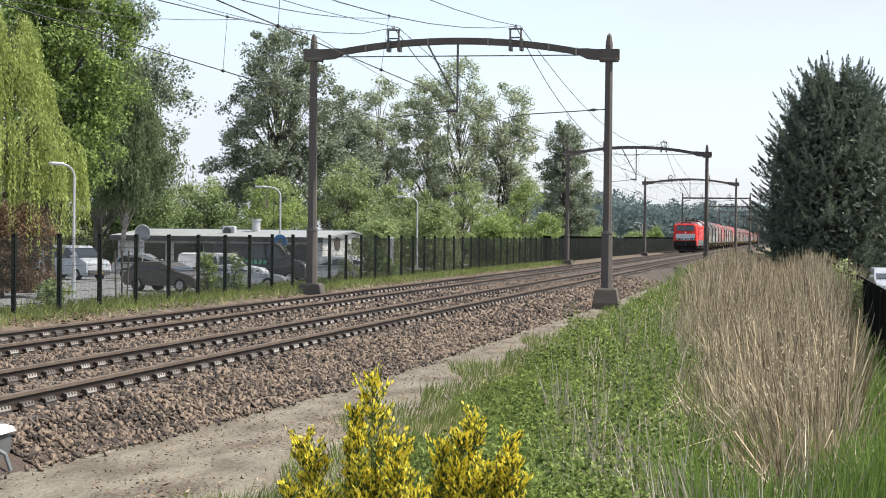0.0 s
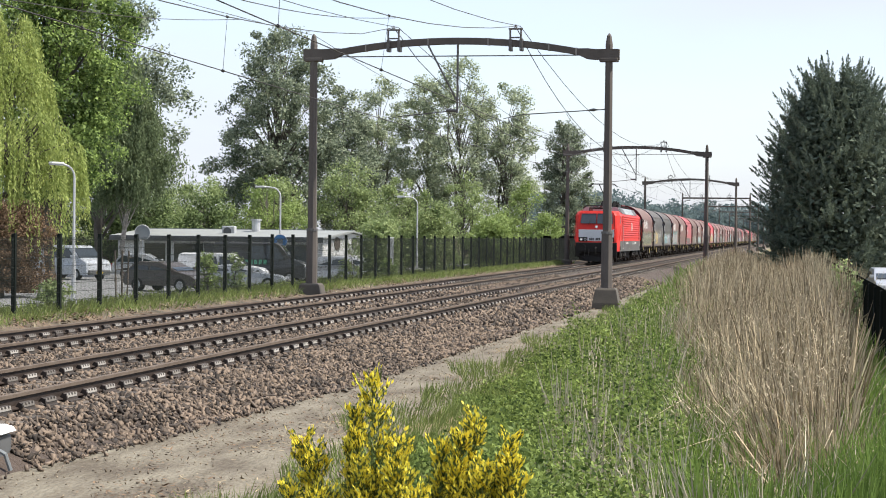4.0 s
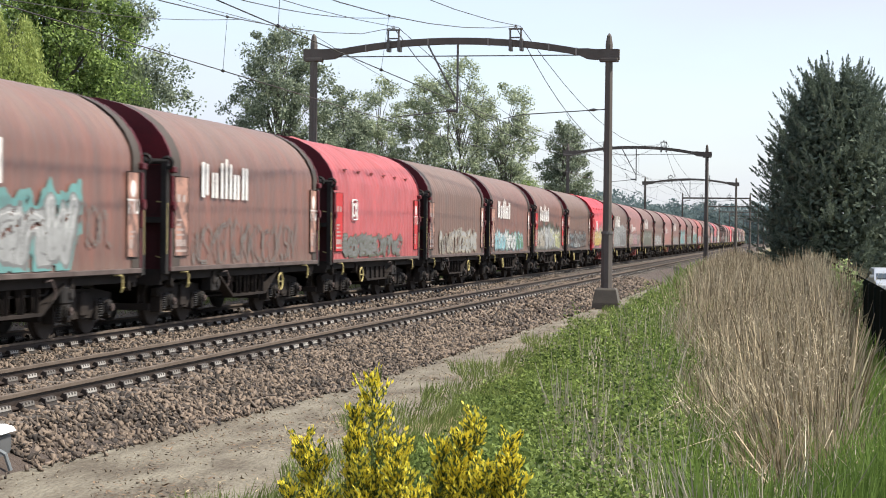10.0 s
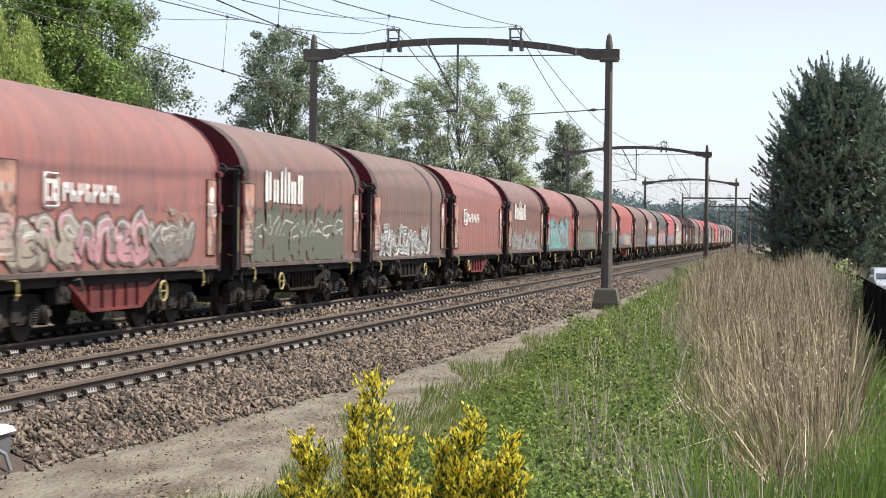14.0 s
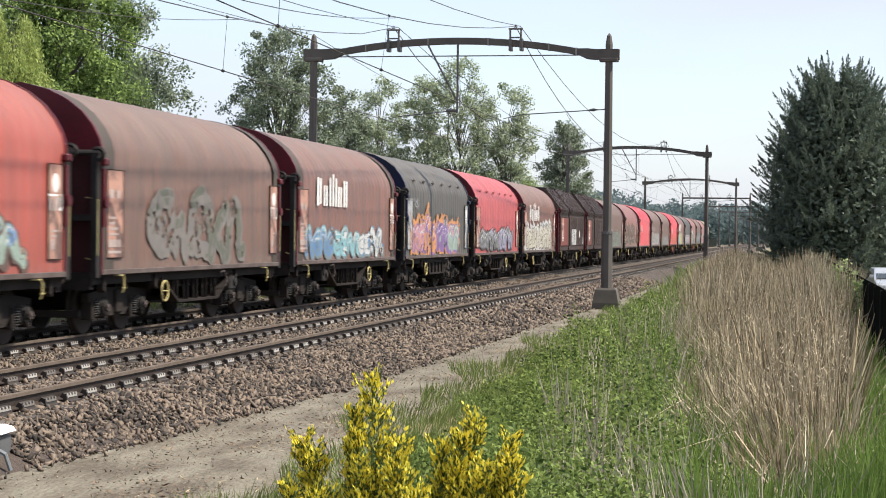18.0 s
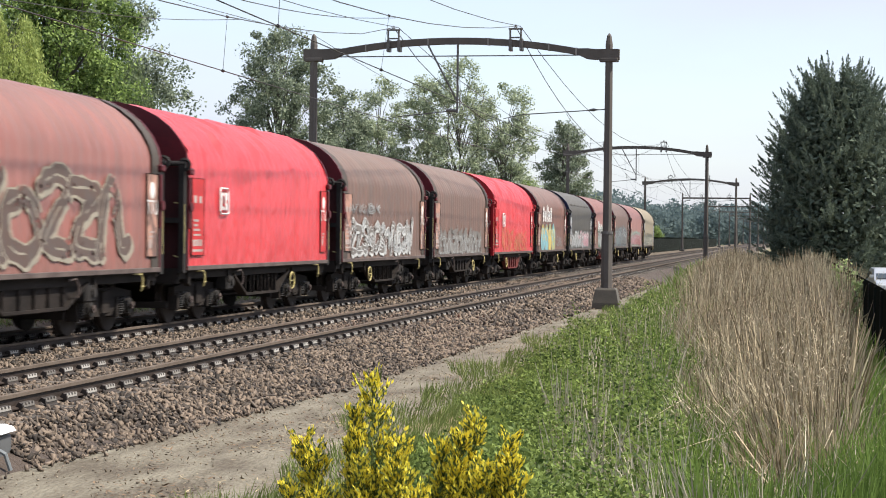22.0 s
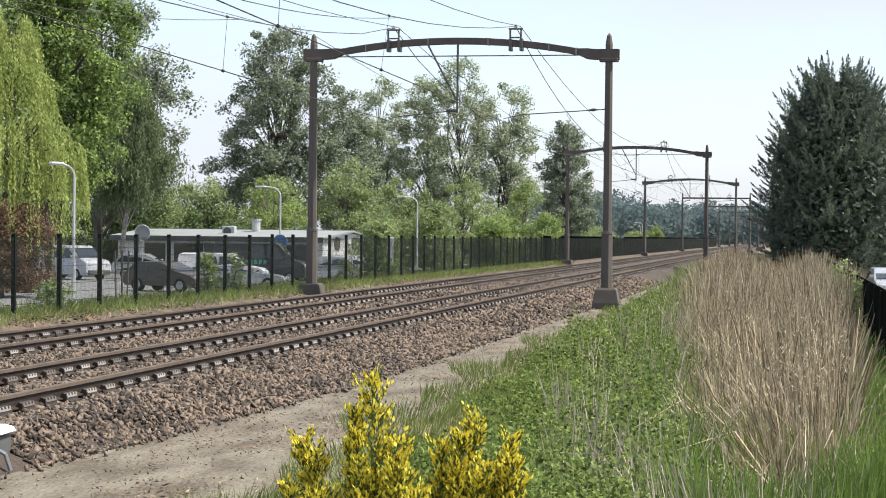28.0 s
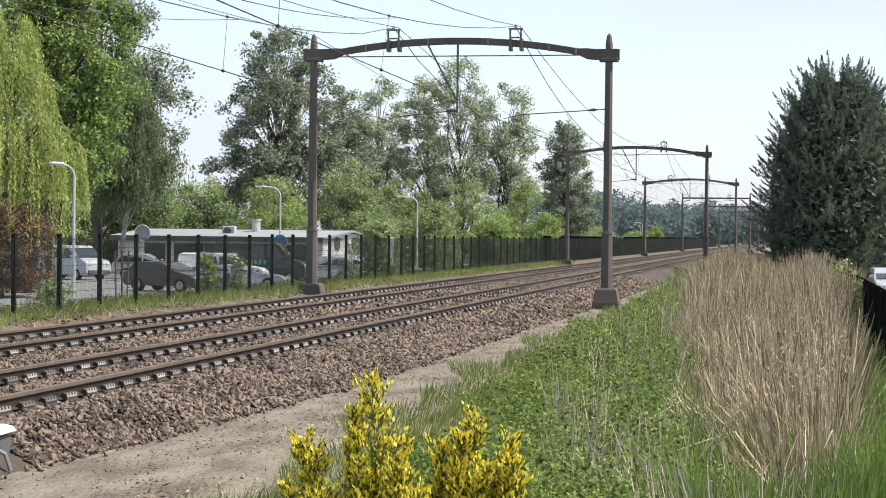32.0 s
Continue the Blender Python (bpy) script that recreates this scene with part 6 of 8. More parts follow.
def bogie_meshes():
    fr = bmesh.new()
    for s in (-1, 1):
        x = s * 1.0
        prism(fr, [(-1.32, 0.70), (-1.32, 0.56), (-1.16, 0.50), (-0.62, 0.50), (-0.40, 0.30), (0.40, 0.30), (0.62, 0.50), (1.16, 0.50), (1.32, 0.56), (1.32, 0.70), (0.55, 0.78), (-0.55, 0.78)], "x", x - 0.06, x + 0.06)
        for k in (-0.9, 0.9):
            for q in (-0.30, 0.30):
                box(fr, x - 0.10, x + 0.10, k + q - 0.05, k + q + 0.05, 0.26, 0.60, bevel=0.012)
                disc(fr, (x, k + q, 0.60), (0, 0, 1), 0.10, 0.04, 10)
        box(fr, x - 0.02, x + s * 0.12, -0.16, 0.16, 0.34, 0.74, bevel=0.02)
    box(fr, -1.0, 1.0, -0.22, 0.22, 0.42, 0.74)
    for k in (-1.42, 1.42):
        box(fr, -0.95, 0.95, k - 0.05, k + 0.05, 0.30, 0.42)
    coil = bmesh.new()
    loft(coil, [[(q * math.cos(a), q * math.sin(a), 0.30 + 0.02 * k) for a in np.linspace(0, 2 * math.pi, 9)[:-1]] for k, q in enumerate([0.05, 0.078] * 8)])
    return mesh_of("bogie_frame", fr), mesh_of("spring", coil)


def wheel_mesh():
    bm = bmesh.new()
    disc(bm, (0, 0, 0), (1, 0, 0), 0.455, 0.12, 24)
    disc(bm, (-0.05, 0, 0), (1, 0, 0), 0.485, 0.03, 24)
    disc(bm, (0.04, 0, 0), (1, 0, 0), 0.15, 0.16, 12)
    return mesh_of("wheel", bm)


BOGIE_FRAME, SPRINGS = bogie_meshes()
WHEEL = wheel_mesh()
AXLE_BOX = mesh_of("axle_box", disc(disc(new_box(-0.1, 0.1, -0.17, 0.17, -0.13, 0.15, bevel=0.04), (0.12, 0, 0), (1, 0, 0), 0.13, 0.06, 14), (0.16, 0, 0), (1, 0, 0), 0.07, 0.05, 10))


# small disc, kept pale to paint the bright highlight on the hub
AXLE_CAP = mesh_of("axle_cap", disc(disc(bmesh.new(), (0.195, 0, 0), (1, 0, 0), 0.062, 0.02, 12), (0.21, 0, 0), (1, 0, 0), 0.025, 0.02, 8))


def buffer_mesh():
    bm = bmesh.new()
    tube(bm, (0, 0.62, 0), (0, 0.25, 0), 0.11, 0.10, 10)
    tube(bm, (0, 0.27, 0), (0, 0.05, 0), 0.075, seg=10)
    disc(bm, (0, 0.025, 0), (0, 1, 0), 0.235, 0.05, 16)
    return mesh_of("buffer", bm)


BUFFER = buffer_mesh()
HANDLE = mesh_of("grab_handle", pipe(bmesh.new(), [(-0.14, 0, 0), (0.0, 0, -0.05), (0.06, 0, 0.05), (0.06, 0, 0.95), (-0.14, 0, 0.98)], 0.012, 5))
STEP = mesh_of("foot_step", pipe(pipe(bmesh.new(), [(-0.02, -0.3, 0.03), (0.04, -0.04, 0.02), (0.05, 0, -0.04), (0.05, 0.0, -0.2), (0.02, 0, -0.27)], 0.018, 5), [(0.05, -0.06, -0.19), (0.05, 0.06, -0.19)], 0.016, 5))
HANDWHEEL = mesh_of("brake_wheel", pipe(ring(bmesh.new(), (0, 0, 0), (1, 0, 0), 0.18, 0.018), [(0, -0.18, 0), (0, 0.18, 0)], 0.012, 4))
DOORP = mesh_of("data_panel", new_box(-0.004, 0.02, -0.36, 0.36, -0.82, 0.82, bevel=0.006))
DOORP_FRAME = mesh_of("panel_frame", pipe(bmesh.new(), [(0.015, -0.37, -0.83), (0.015, 0.37, -0.83), (0.015, 0.37, 0.83), (0.015, -0.37, 0.83), (0.015, -0.37, -0.83)], 0.014, 4))
LATCH = mesh_of("latch", disc(box(new_box(-0.03, 0.05, -0.05, 0.05, -0.5, 0.45, bevel=0.01), -0.02, 0.09, -0.11, 0.11, 0.5, 0.62, bevel=0.02), (0.05, 0.03, -0.1), (1, 0, 0), 0.09, 0.06, 10))


def flat_poly(bm, pts, x):
    """A thin sheet in the plane of a wagon side; pts are pairs of y and z."""
    f = bm.faces.new([bm.verts.new((x, a, b)) for a, b in pts])
    return f


def bars_mesh(rows, seed):
    """Small print as plain bars: rows of y, z, length and height."""
    bm = bmesh.new()
    for y, z, w, h in rows:
        flat_poly(bm, [(y, z), (y + w, z), (y + w, z + h), (y, z + h)], 0)
    return mesh_of("marking", bm)


PRINT_A = bars_mesh([(-0.25, 0.30, 0.16, 0.16), (0.06, 0.30, 0.14, 0.15), (-0.27, -0.10, 0.3, 0.05), (-0.27, -0.20, 0.24, 0.05), (-0.27, -0.30, 0.38, 0.05), (-0.27, -0.40, 0.42, 0.04), (-0.29, -0.62, 0.16, 0.14),
                     (-0.1, -0.62, 0.16, 0.14), (0.1, -0.62, 0.14, 0.14), (-0.3, -0.74, 0.58, 0.05)], 1)
PRINT_B = bars_mesh([(-0.2, -0.25, 0.34, 0.04), (-0.2, -0.34, 0.28, 0.04), (-0.2, -0.55, 0.16, 0.18)], 2)
DOT = mesh_of("marking", disc(bmesh.new(), (0, 0, 0.55), (1, 0, 0), 0.17, 0.004, 18))
WORDMARK = [bars_mesh(rows_, 3) for rows_ in (
    [(0.0, 0, 0.15, 0.60), (0.21, 0.04, 0.13, 0.54)], [(0.50, 0, 0.12, 0.44), (0.68, 0, 0.13, 0.44)], [(0.95, 0, 0.13, 0.62)], [(1.18, 0, 0.13, 0.70)], [(1.41, 0, 0.13, 0.62)],
    [(1.63, 0, 0.13, 0.44), (1.82, 0, 0.13, 0.44)], [(2.09, 0, 0.13, 0.58), (2.28, 0, 0.13, 0.58)])]
EMBLEM = mesh_of("emblem", pipe(bmesh.new(), [(0, -0.27, -0.2), (0, -0.23, -0.25), (0, 0.23, -0.25), (0, 0.27, -0.2), (0, 0.27, 0.2), (0, 0.23, 0.25), (0, -0.23, 0.25), (0, -0.27, 0.2), (0, -0.27, -0.2)], 0.02, 4))
EMBLEM_BARS = bars_mesh([(-0.19, -0.17, 0.07, 0.34), (-0.10, -0.17, 0.09, 0.07), (-0.10, 0.10, 0.09, 0.07), (0.05, -0.17, 0.07, 0.34), (0.13, -0.17, 0.08, 0.13), (0.13, 0.03, 0.08, 0.14)], 4)
NAMEBAR = bars_mesh([(0.27 * k + q, z_, 0.065, h_) for k in range(8) for q, z_, h_ in ((0.0, 0, 0.27), (0.13, 0.0 if k % 2 else 0.12, 0.15))] + [(0.27 * k + 0.065, 0.1 if k % 3 else 0.2, 0.065, 0.06) for k in range(8)], 5)


def text_mesh(words, size):
    cu = bpy.data.curves.new("lettering", "FONT")
    cu.body, cu.size, cu.align_x = words, size, "CENTER"
    ob = bpy.data.objects.new("lettering", cu)
    scene.collection.objects.link(ob)
    me = bpy.data.meshes.new_from_object(ob.evaluated_get(bpy.context.evaluated_depsgraph_get()))
    bpy.data.objects.remove(ob)
    me.transform(Matrix(((0, 0, 1, 0), (1, 0, 0, 0), (0, 1, 0, 0), (0, 0, 0, 1))))
    me.name = "lettering"
    return me


TTU = text_mesh("TTU", 0.42)


CURLS = [
    [(0.05, 0.0), (0.12, 0.62), (0.3, 1.0), (0.62, 0.95), (0.7, 0.55), (0.78, 0.1), (1.0, 0.02)],
    [(0.95, 0.82), (0.55, 1.0), (0.15, 0.8), (0.35, 0.52), (0.8, 0.38), (0.72, 0.05), (0.08, 0.08)],
    [(0.5, 0.98), (0.1, 0.72), (0.12, 0.2), (0.5, 0.02), (0.88, 0.25), (0.86, 0.75), (0.5, 0.98)],
    [(0.0, 0.95), (0.2, 0.05), (0.45, 0.8), (0.7, 0.05), (1.0, 1.0)],
    [(0.85, 0.95), (0.25, 0.85), (0.1, 0.4), (0.4, 0.05), (0.9, 0.12), (0.75, 0.5), (0.45, 0.45)],
    [(0.1, 1.0), (0.18, 0.05), (0.3, 0.5), (0.85, 0.98), (0.42, 0.5), (0.9, 0.0)],
    [(0.05, 0.9), (0.55, 1.0), (0.9, 0.85), (0.5, 0.55), (0.2, 0.1), (0.95, 0.05)],
]


def smooth_line(pts, steps=5):
    """A rounded line through the points."""
    p = np.array([pts[0], *pts, pts[-1]], float)
    out = []
    for a, b, c, d in zip(p, p[1:], p[2:], p[3:]):
        for u in np.arange(steps) / steps:
            out.append(0.5 * (2 * b + (c - a) * u + (2 * a - 5 * b + 4 * c - d) * u * u + (3 * b - a - 3 * c + d) * u ** 3))
    return np.array([*out, p[-1]])


def far_from(line, Y, Z):
    """Distance of every place of a grid from a line."""
    best = np.full(Y.shape, 9.0)
    for (ya, za), (yb, zb) in zip(line, line[1:]):
        dy, dz = yb - ya, zb - za
        u = np.clip(((Y - ya) * dy + (Z - za) * dz) / (dy * dy + dz * dz + 1e-9), 0, 1)
        best = np.minimum(best, np.hypot(Y - ya - u * dy, Z - za - u * dz))
    return best


def mottle(rng, Y, Z, size):
    """Smooth blotches between -1 and 1."""
    out = np.zeros(Y.shape)
    for _ in range(6):
        a, f = rng.uniform(0, 6.3), rng.uniform(0.6, 1.7) / size
        out += np.sin(f * (Y * math.cos(a) + Z * math.sin(a)) * 6.3 + rng.uniform(0, 6.3))
    return out / 3.2


def stroke_mesh(name, mask, ys, zs, x):
    """A thin film of paint: upright runs of a mask as slim quads."""
    V = []
    w = (ys[1] - ys[0]) / 2
    h = zs[1] - zs[0]
    for c, y in enumerate(ys):
        col = np.concatenate([[0], mask[c].astype(np.int8), [0]])
        edge = np.flatnonzero(np.diff(col))
        for a, b in zip(edge[::2], edge[1::2]):
            z0, z1 = zs[0] + (a - 0.5) * h, zs[0] + (b - 0.5) * h
            V += [(x, y - w, z0), (x, y + w, z0), (x, y + w, z1), (x, y - w, z1)]
    if not V:
        return None
    return fast_mesh(name, V, np.arange(len(V)).reshape(-1, 4))


def graffiti(parent, seed, spec, z0=1.13):
    """Sprayed curls with no readable words. spec: start, end, top, list of fill paints, outline, style, cloud."""
    rng = np.random.default_rng(seed)
    y0, y1, top, fills, line, style, cloud = spec
    x = SIDE + 0.02 + (0.004 if z0 > 1.2 else 0)
    ys, zs = np.arange(y0 - 0.35, y1 + 0.35, 0.03), np.arange(z0 - 0.015, min(2.98, top + 0.45), 0.015)
    Y, Z = np.meshgrid(ys, zs, indexing="ij")
    tall = top - z0
    step = {"bold": 0.85, "mid": 0.72, "thin": 0.62, "bubble": 1.25}[style] * max(0.75, tall)
    count = max(4 if style == "bubble" else 3, round((y1 - y0) / step))
    w = (y1 - y0) / count
    r = {"bold": 0.185, "mid": 0.12, "thin": 0.028, "bubble": 0.52}[style] * w
    ring = {"bold": 0.042, "mid": 0.034, "thin": 0.0, "bubble": 0.035}[style]
    kind, tone, near = np.zeros(Y.shape, int), np.zeros(Y.shape, int), np.full(Y.shape, 9.0)
    wear = mottle(rng, Y, Z, 1.1) + 0.7 * mottle(rng, Y, Z, 0.3)
    blot = mottle(rng, Y, Z, 0.6)
    for k in range(count):
        h = tall * rng.uniform(0.78, 1.06)
        lift = rng.uniform(0, 0.06) * tall
        lean = rng.normal(0.05, 0.12)
        curl = [(0.5, 0.35), (0.5, 0.7)] if style == "bubble" else CURLS[rng.integers(len(CURLS))]
        reach = r + ring
        pts = [(y0 + (k + 0.5) * w + ((a - 0.5 + lean * (b - 0.5)) * (w * 1.28 - 1.6 * r) + rng.normal(0, 0.04 * w)), z0 + lift + min(reach, 0.45 * h) + b * max(0.1 * h, h - 2 * reach) + rng.normal(0, 0.03 * h)) for a, b in curl]
        d = far_from(smooth_line(pts), Y, Z)
        fat = r * (1 + (0.03 if style == "bubble" else 0.3) * blot)
        shade = far_from(smooth_line([(a + 0.07, b - 0.05) for a, b in pts]), Y, Z)
        kind[(shade < fat + ring * 0.6) & (kind == 0)] = 2
        kind[d < fat + ring] = 2
        inside = d < fat
        kind[inside] = 1
        tone[inside] = ((k * len(fills)) // count + (blot + 1.2 * (Z - z0) / tall - 0.6 > 0.55)[inside]) % len(fills)
        kind[inside & (d < 0.016) & (style in ("bold", "mid")) & (blot > -0.2)] = 2
        kind[inside & (np.abs(d - fat * 0.62) < 0.014) & (Z > z0 + 0.55 * h) & (style in ("bold", "bubble"))] = 3
        near = np.minimum(near, d - fat)
    if style == "thin":
        kind[kind == 1] = 2
    if cloud:
        kind[(kind == 0) & (near < 0.2 + 0.09 * blot) & (Z > 1.12)] = 4
    faded = wear > {"bold": 1.05, "bubble": 3.0, "mid": 0.75, "thin": 0.75}[style]
    kind[faded & (mottle(rng, Y, Z, 0.12) > -0.35)] = 0
    for code, name, paints in ((4, "graffiti_cloud", [cloud]), (2, "graffiti_outline", [line]), (1, "graffiti_fill", fills), (3, "graffiti_shine", ["white"])):
        for q, key in enumerate(paints):
            me = stroke_mesh(name, (kind == code) & ((tone == q) if code == 1 else True), ys, zs, x)
            if me:
                tagged(part(name, me, M["spray_" + key], parent), kind="stuff")["label"] = {4: "sprayed paint ground", 2: "sprayed outline", 1: "sprayed filling", 3: "thin white sprayed highlight"}[code]


def bogie(parent, y, red=False):
    b = part("bogie", BOGIE_FRAME, M["frame"], parent)
    b.location = (0, y, 0)
    for k in (-1.09, -0.71, 0.71, 1.09):
        part("spring", SPRINGS, M["spring"], b).location = (1.08, k, 0)
    for s in (-1, 1):
        for k in (-0.9, 0.9):
            w = part("wheel", WHEEL, M["wheel"], b)
            w.location, w.rotation_euler = (s * 0.75, k, 0.46), (0, 0, 0 if s > 0 else math.pi)
            a = part("axle_box", AXLE_BOX, M["axle"], b)
            a.location, a.rotation_euler = (s * 1.06, k, 0.46), (0, 0, 0 if s > 0 else math.pi)
            c = part("axle_cap", AXLE_CAP, M["sill"], b, "axle cap, pale as a painted highlight")
            c.location, c.rotation_euler = (s * 1.06, k, 0.46), (0, 0, 0 if s > 0 else math.pi)
    return b


def running_gear(w, girder_mat, index):
    part("underframe", UNDER, M["frame"], w)
    g = part("girder", GIRDERS[2 if girder_mat == "frame_red" else int(index % 3 == 0)], M[girder_mat], w, "red trapezoid girder" if girder_mat == "frame_red" else "dusty brown girder")
    for y in (2.5, 9.54):
        bogie(w, y)
    for s in (-1, 1):
        f = part("buffer", BUFFER, M["wheel"], w)
        f.location = (s * 0.875, 0, 1.0)
        f = part("buffer", BUFFER, M["wheel"], w)
        f.location, f.rotation_euler = (s * 0.875, 12.04, 1.0), (0, 0, math.pi)
    for y in (1.75, 10.35):
        k = part("foot_step", STEP, M["yellow"], w, "yellow step bracket")
        k.location = (SIDE - 0.02, y, 0.98)
    part("brake_valve", BRAKE_BOX, M["axle"], w).location = (SIDE - 0.2, 3.75 if index % 2 else 8.25, 0.72)
    part("brake_lever", LEVER, M["sill"], w, "pale brake lever").location = (SIDE - 0.04, 4.3 if index % 2 else 7.5, 0.84)


def flap_mesh():
    bm = bmesh.new()
    rows = [[(0.02 + 0.05 * math.sin(math.pi * u), (u - 0.5) * 0.5, 0.0) for u in np.linspace(0, 1, 7)], [(0.0, (u - 0.5) * 0.5, 0.10 - 0.16 * math.sin(math.pi * u)) for u in np.linspace(0, 1, 7)]]
    loft(bm, rows, caps=False, closed=False)
    return mesh_of("flap", bm)


FLAP = flap_mesh()


# small scribbles above or beside the large pieces, by wagon
TAGS = {
    1: [((6.4, 7.6, 2.62, ["grey"], "lilac", "thin", ""), 2.36)],
    2: [((0.95, 2.0, 2.98, ["white"], "white", "thin", ""), 2.6), ((1.3, 2.3, 2.5, ["white"], "silver", "thin", ""), 2.2)],
    4: [((8.4, 9.7, 2.2, ["smoke"], "smoke", "thin", ""), 1.5)],
    11: [((8.4, 9.2, 1.7, ["yellow"], "pink", "thin", ""), 1.35)],
    13: [((8.0, 9.4, 2.2, ["sand"], "sand", "thin", ""), 1.6)],
    24: [((1.2, 2.6, 2.85, ["white"], "silver", "thin", ""), 2.55)],
    32: [((1.6, 5.0, 2.55, ["silver"], "silver", "thin", ""), 2.3)],
    35: [((7.3, 9.4, 1.75, ["smoke"], "silver", "thin", ""), 1.3)],
    37: [((0.9, 1.9, 2.9, ["silver"], "sand", "thin", ""), 2.4), ((1.4, 2.7, 1.8, ["silver"], "sand", "thin", ""), 1.3), ((8.4, 9.8, 2.95, ["silver"], "sand", "thin", ""), 2.45)],
}


def hooded_wagon(index, tarp, end, logo, spec, hood=0, red_frame=False, plate="plate"):
    names = dict(brown="brown", rust="red-brown", umber="faded brown", dark="dark grey", red="bright red", pink="faded red", orange="orange-red", beige="beige")
    label = f"{names[tarp]} tarpaulin-hooded steel coil wagon" + (" with sprayed graffiti" if spec else " without graffiti") + (" and white wordmark" if logo == "R" else "")
    w = thing("coil_wagon", label, "freight wagon", "hooded wagons of the train")
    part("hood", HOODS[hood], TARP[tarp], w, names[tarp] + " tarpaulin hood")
    if tarp in ("brown", "rust", "umber") and hood == 0:
        for data in (BAND_F, BAND_B):
            part("hood_band", data, TARP["band"], w, "dull grey-brown end band")
    for data in (END_F, END_B):
        part("end_wall", data, ENDS[end], w)
    for data in (EB_F, EB_B):
        part("end_frame", data, M["axle"] if end != "red" else ENDS[end], w)
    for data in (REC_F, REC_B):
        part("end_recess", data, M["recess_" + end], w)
    part("hood_sill", SILL, M["sill"], w, "worn grey sill under the hood")
    running_gear(w, "frame_red" if red_frame else "belly", index)
    front = part("data_panel", DOORP, M[plate], w, "data panel with small print")
    front.location, front.scale = (SIDE, BODY0 + 0.60, 2.02), (1, 1, 0.88)
    tagged(part("marking", PRINT_A, M["print"], front), kind="stuff").location = (0.024, 0, 0)
    part("panel_frame", DOORP_FRAME, M["frame"], front)
    back = part("data_panel", DOORP, M[plate], w, "data panel with white dot and letters")
    back.location = (SIDE, BODY1 - 0.46, 2.02)
    back.scale = (1, 0.72, 0.88)
    part("marking", DOT, M["white"], back).location = (0.024, 0, -0.05)
    part("marking", TTU, M["white"], back).location = (0.025, 0, 0.02)
    tagged(part("marking", PRINT_B, M["print"], back), kind="stuff").location = (0.024, 0, -0.1)
    part("panel_frame", DOORP_FRAME, M["frame"], back)
    for y in (BODY0 + 0.06, BODY1 - 0.06):
        k = part("latch", LATCH, ENDS[end], w)
        k.location = (SIDE, y, 2.3)
        h = part("grab_handle", HANDLE, M["yellow"], w, "yellow grab handle")
        h.location = (SIDE - 0.06, y + (-0.2 if y < 3 else 0.2), 1.3)
    k = part("brake_wheel", HANDWHEEL, M["yellow"], w, "yellow hand brake wheel")
    k.location = (SIDE - 0.0, 8.15 if index % 2 else 3.9, 0.68)
    if tarp in ("red", "dark", "pink") and hood < 3:
        for k in range(6):
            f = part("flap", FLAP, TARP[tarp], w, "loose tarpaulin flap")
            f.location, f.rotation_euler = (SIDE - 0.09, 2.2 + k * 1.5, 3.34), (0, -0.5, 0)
    if logo == "R":
        m = part("wordmark", WORDMARK[0], M["white"], w, "white wordmark")
        m.location, m.scale = (SIDE + 0.026, 2.5, 2.40), (1, 1.25, 1.12)
        for bar in WORDMARK[1:]:
            part("letter_bar", bar, M["white"], m)
    if logo in "DS" and logo:
        e = part("emblem", EMBLEM, M["white"], w, "small framed white emblem")
        e.location = (SIDE + 0.03, 2.95, 2.35)
        part("marking", EMBLEM_BARS, M["white"], e)
        if logo == "S":
            m = part("wordmark", NAMEBAR, M["white"], w, "white wordmark")
            m.location, m.scale = (SIDE + 0.026, 3.42, 2.19), (1, 1.15, 1.1)
    if spec:
        graffiti(w, 100 + index, spec)
    for k, (spec_, z_) in enumerate(TAGS.get(index, ())):
        graffiti(w, 300 + 10 * index + k, spec_, z_)
    return w


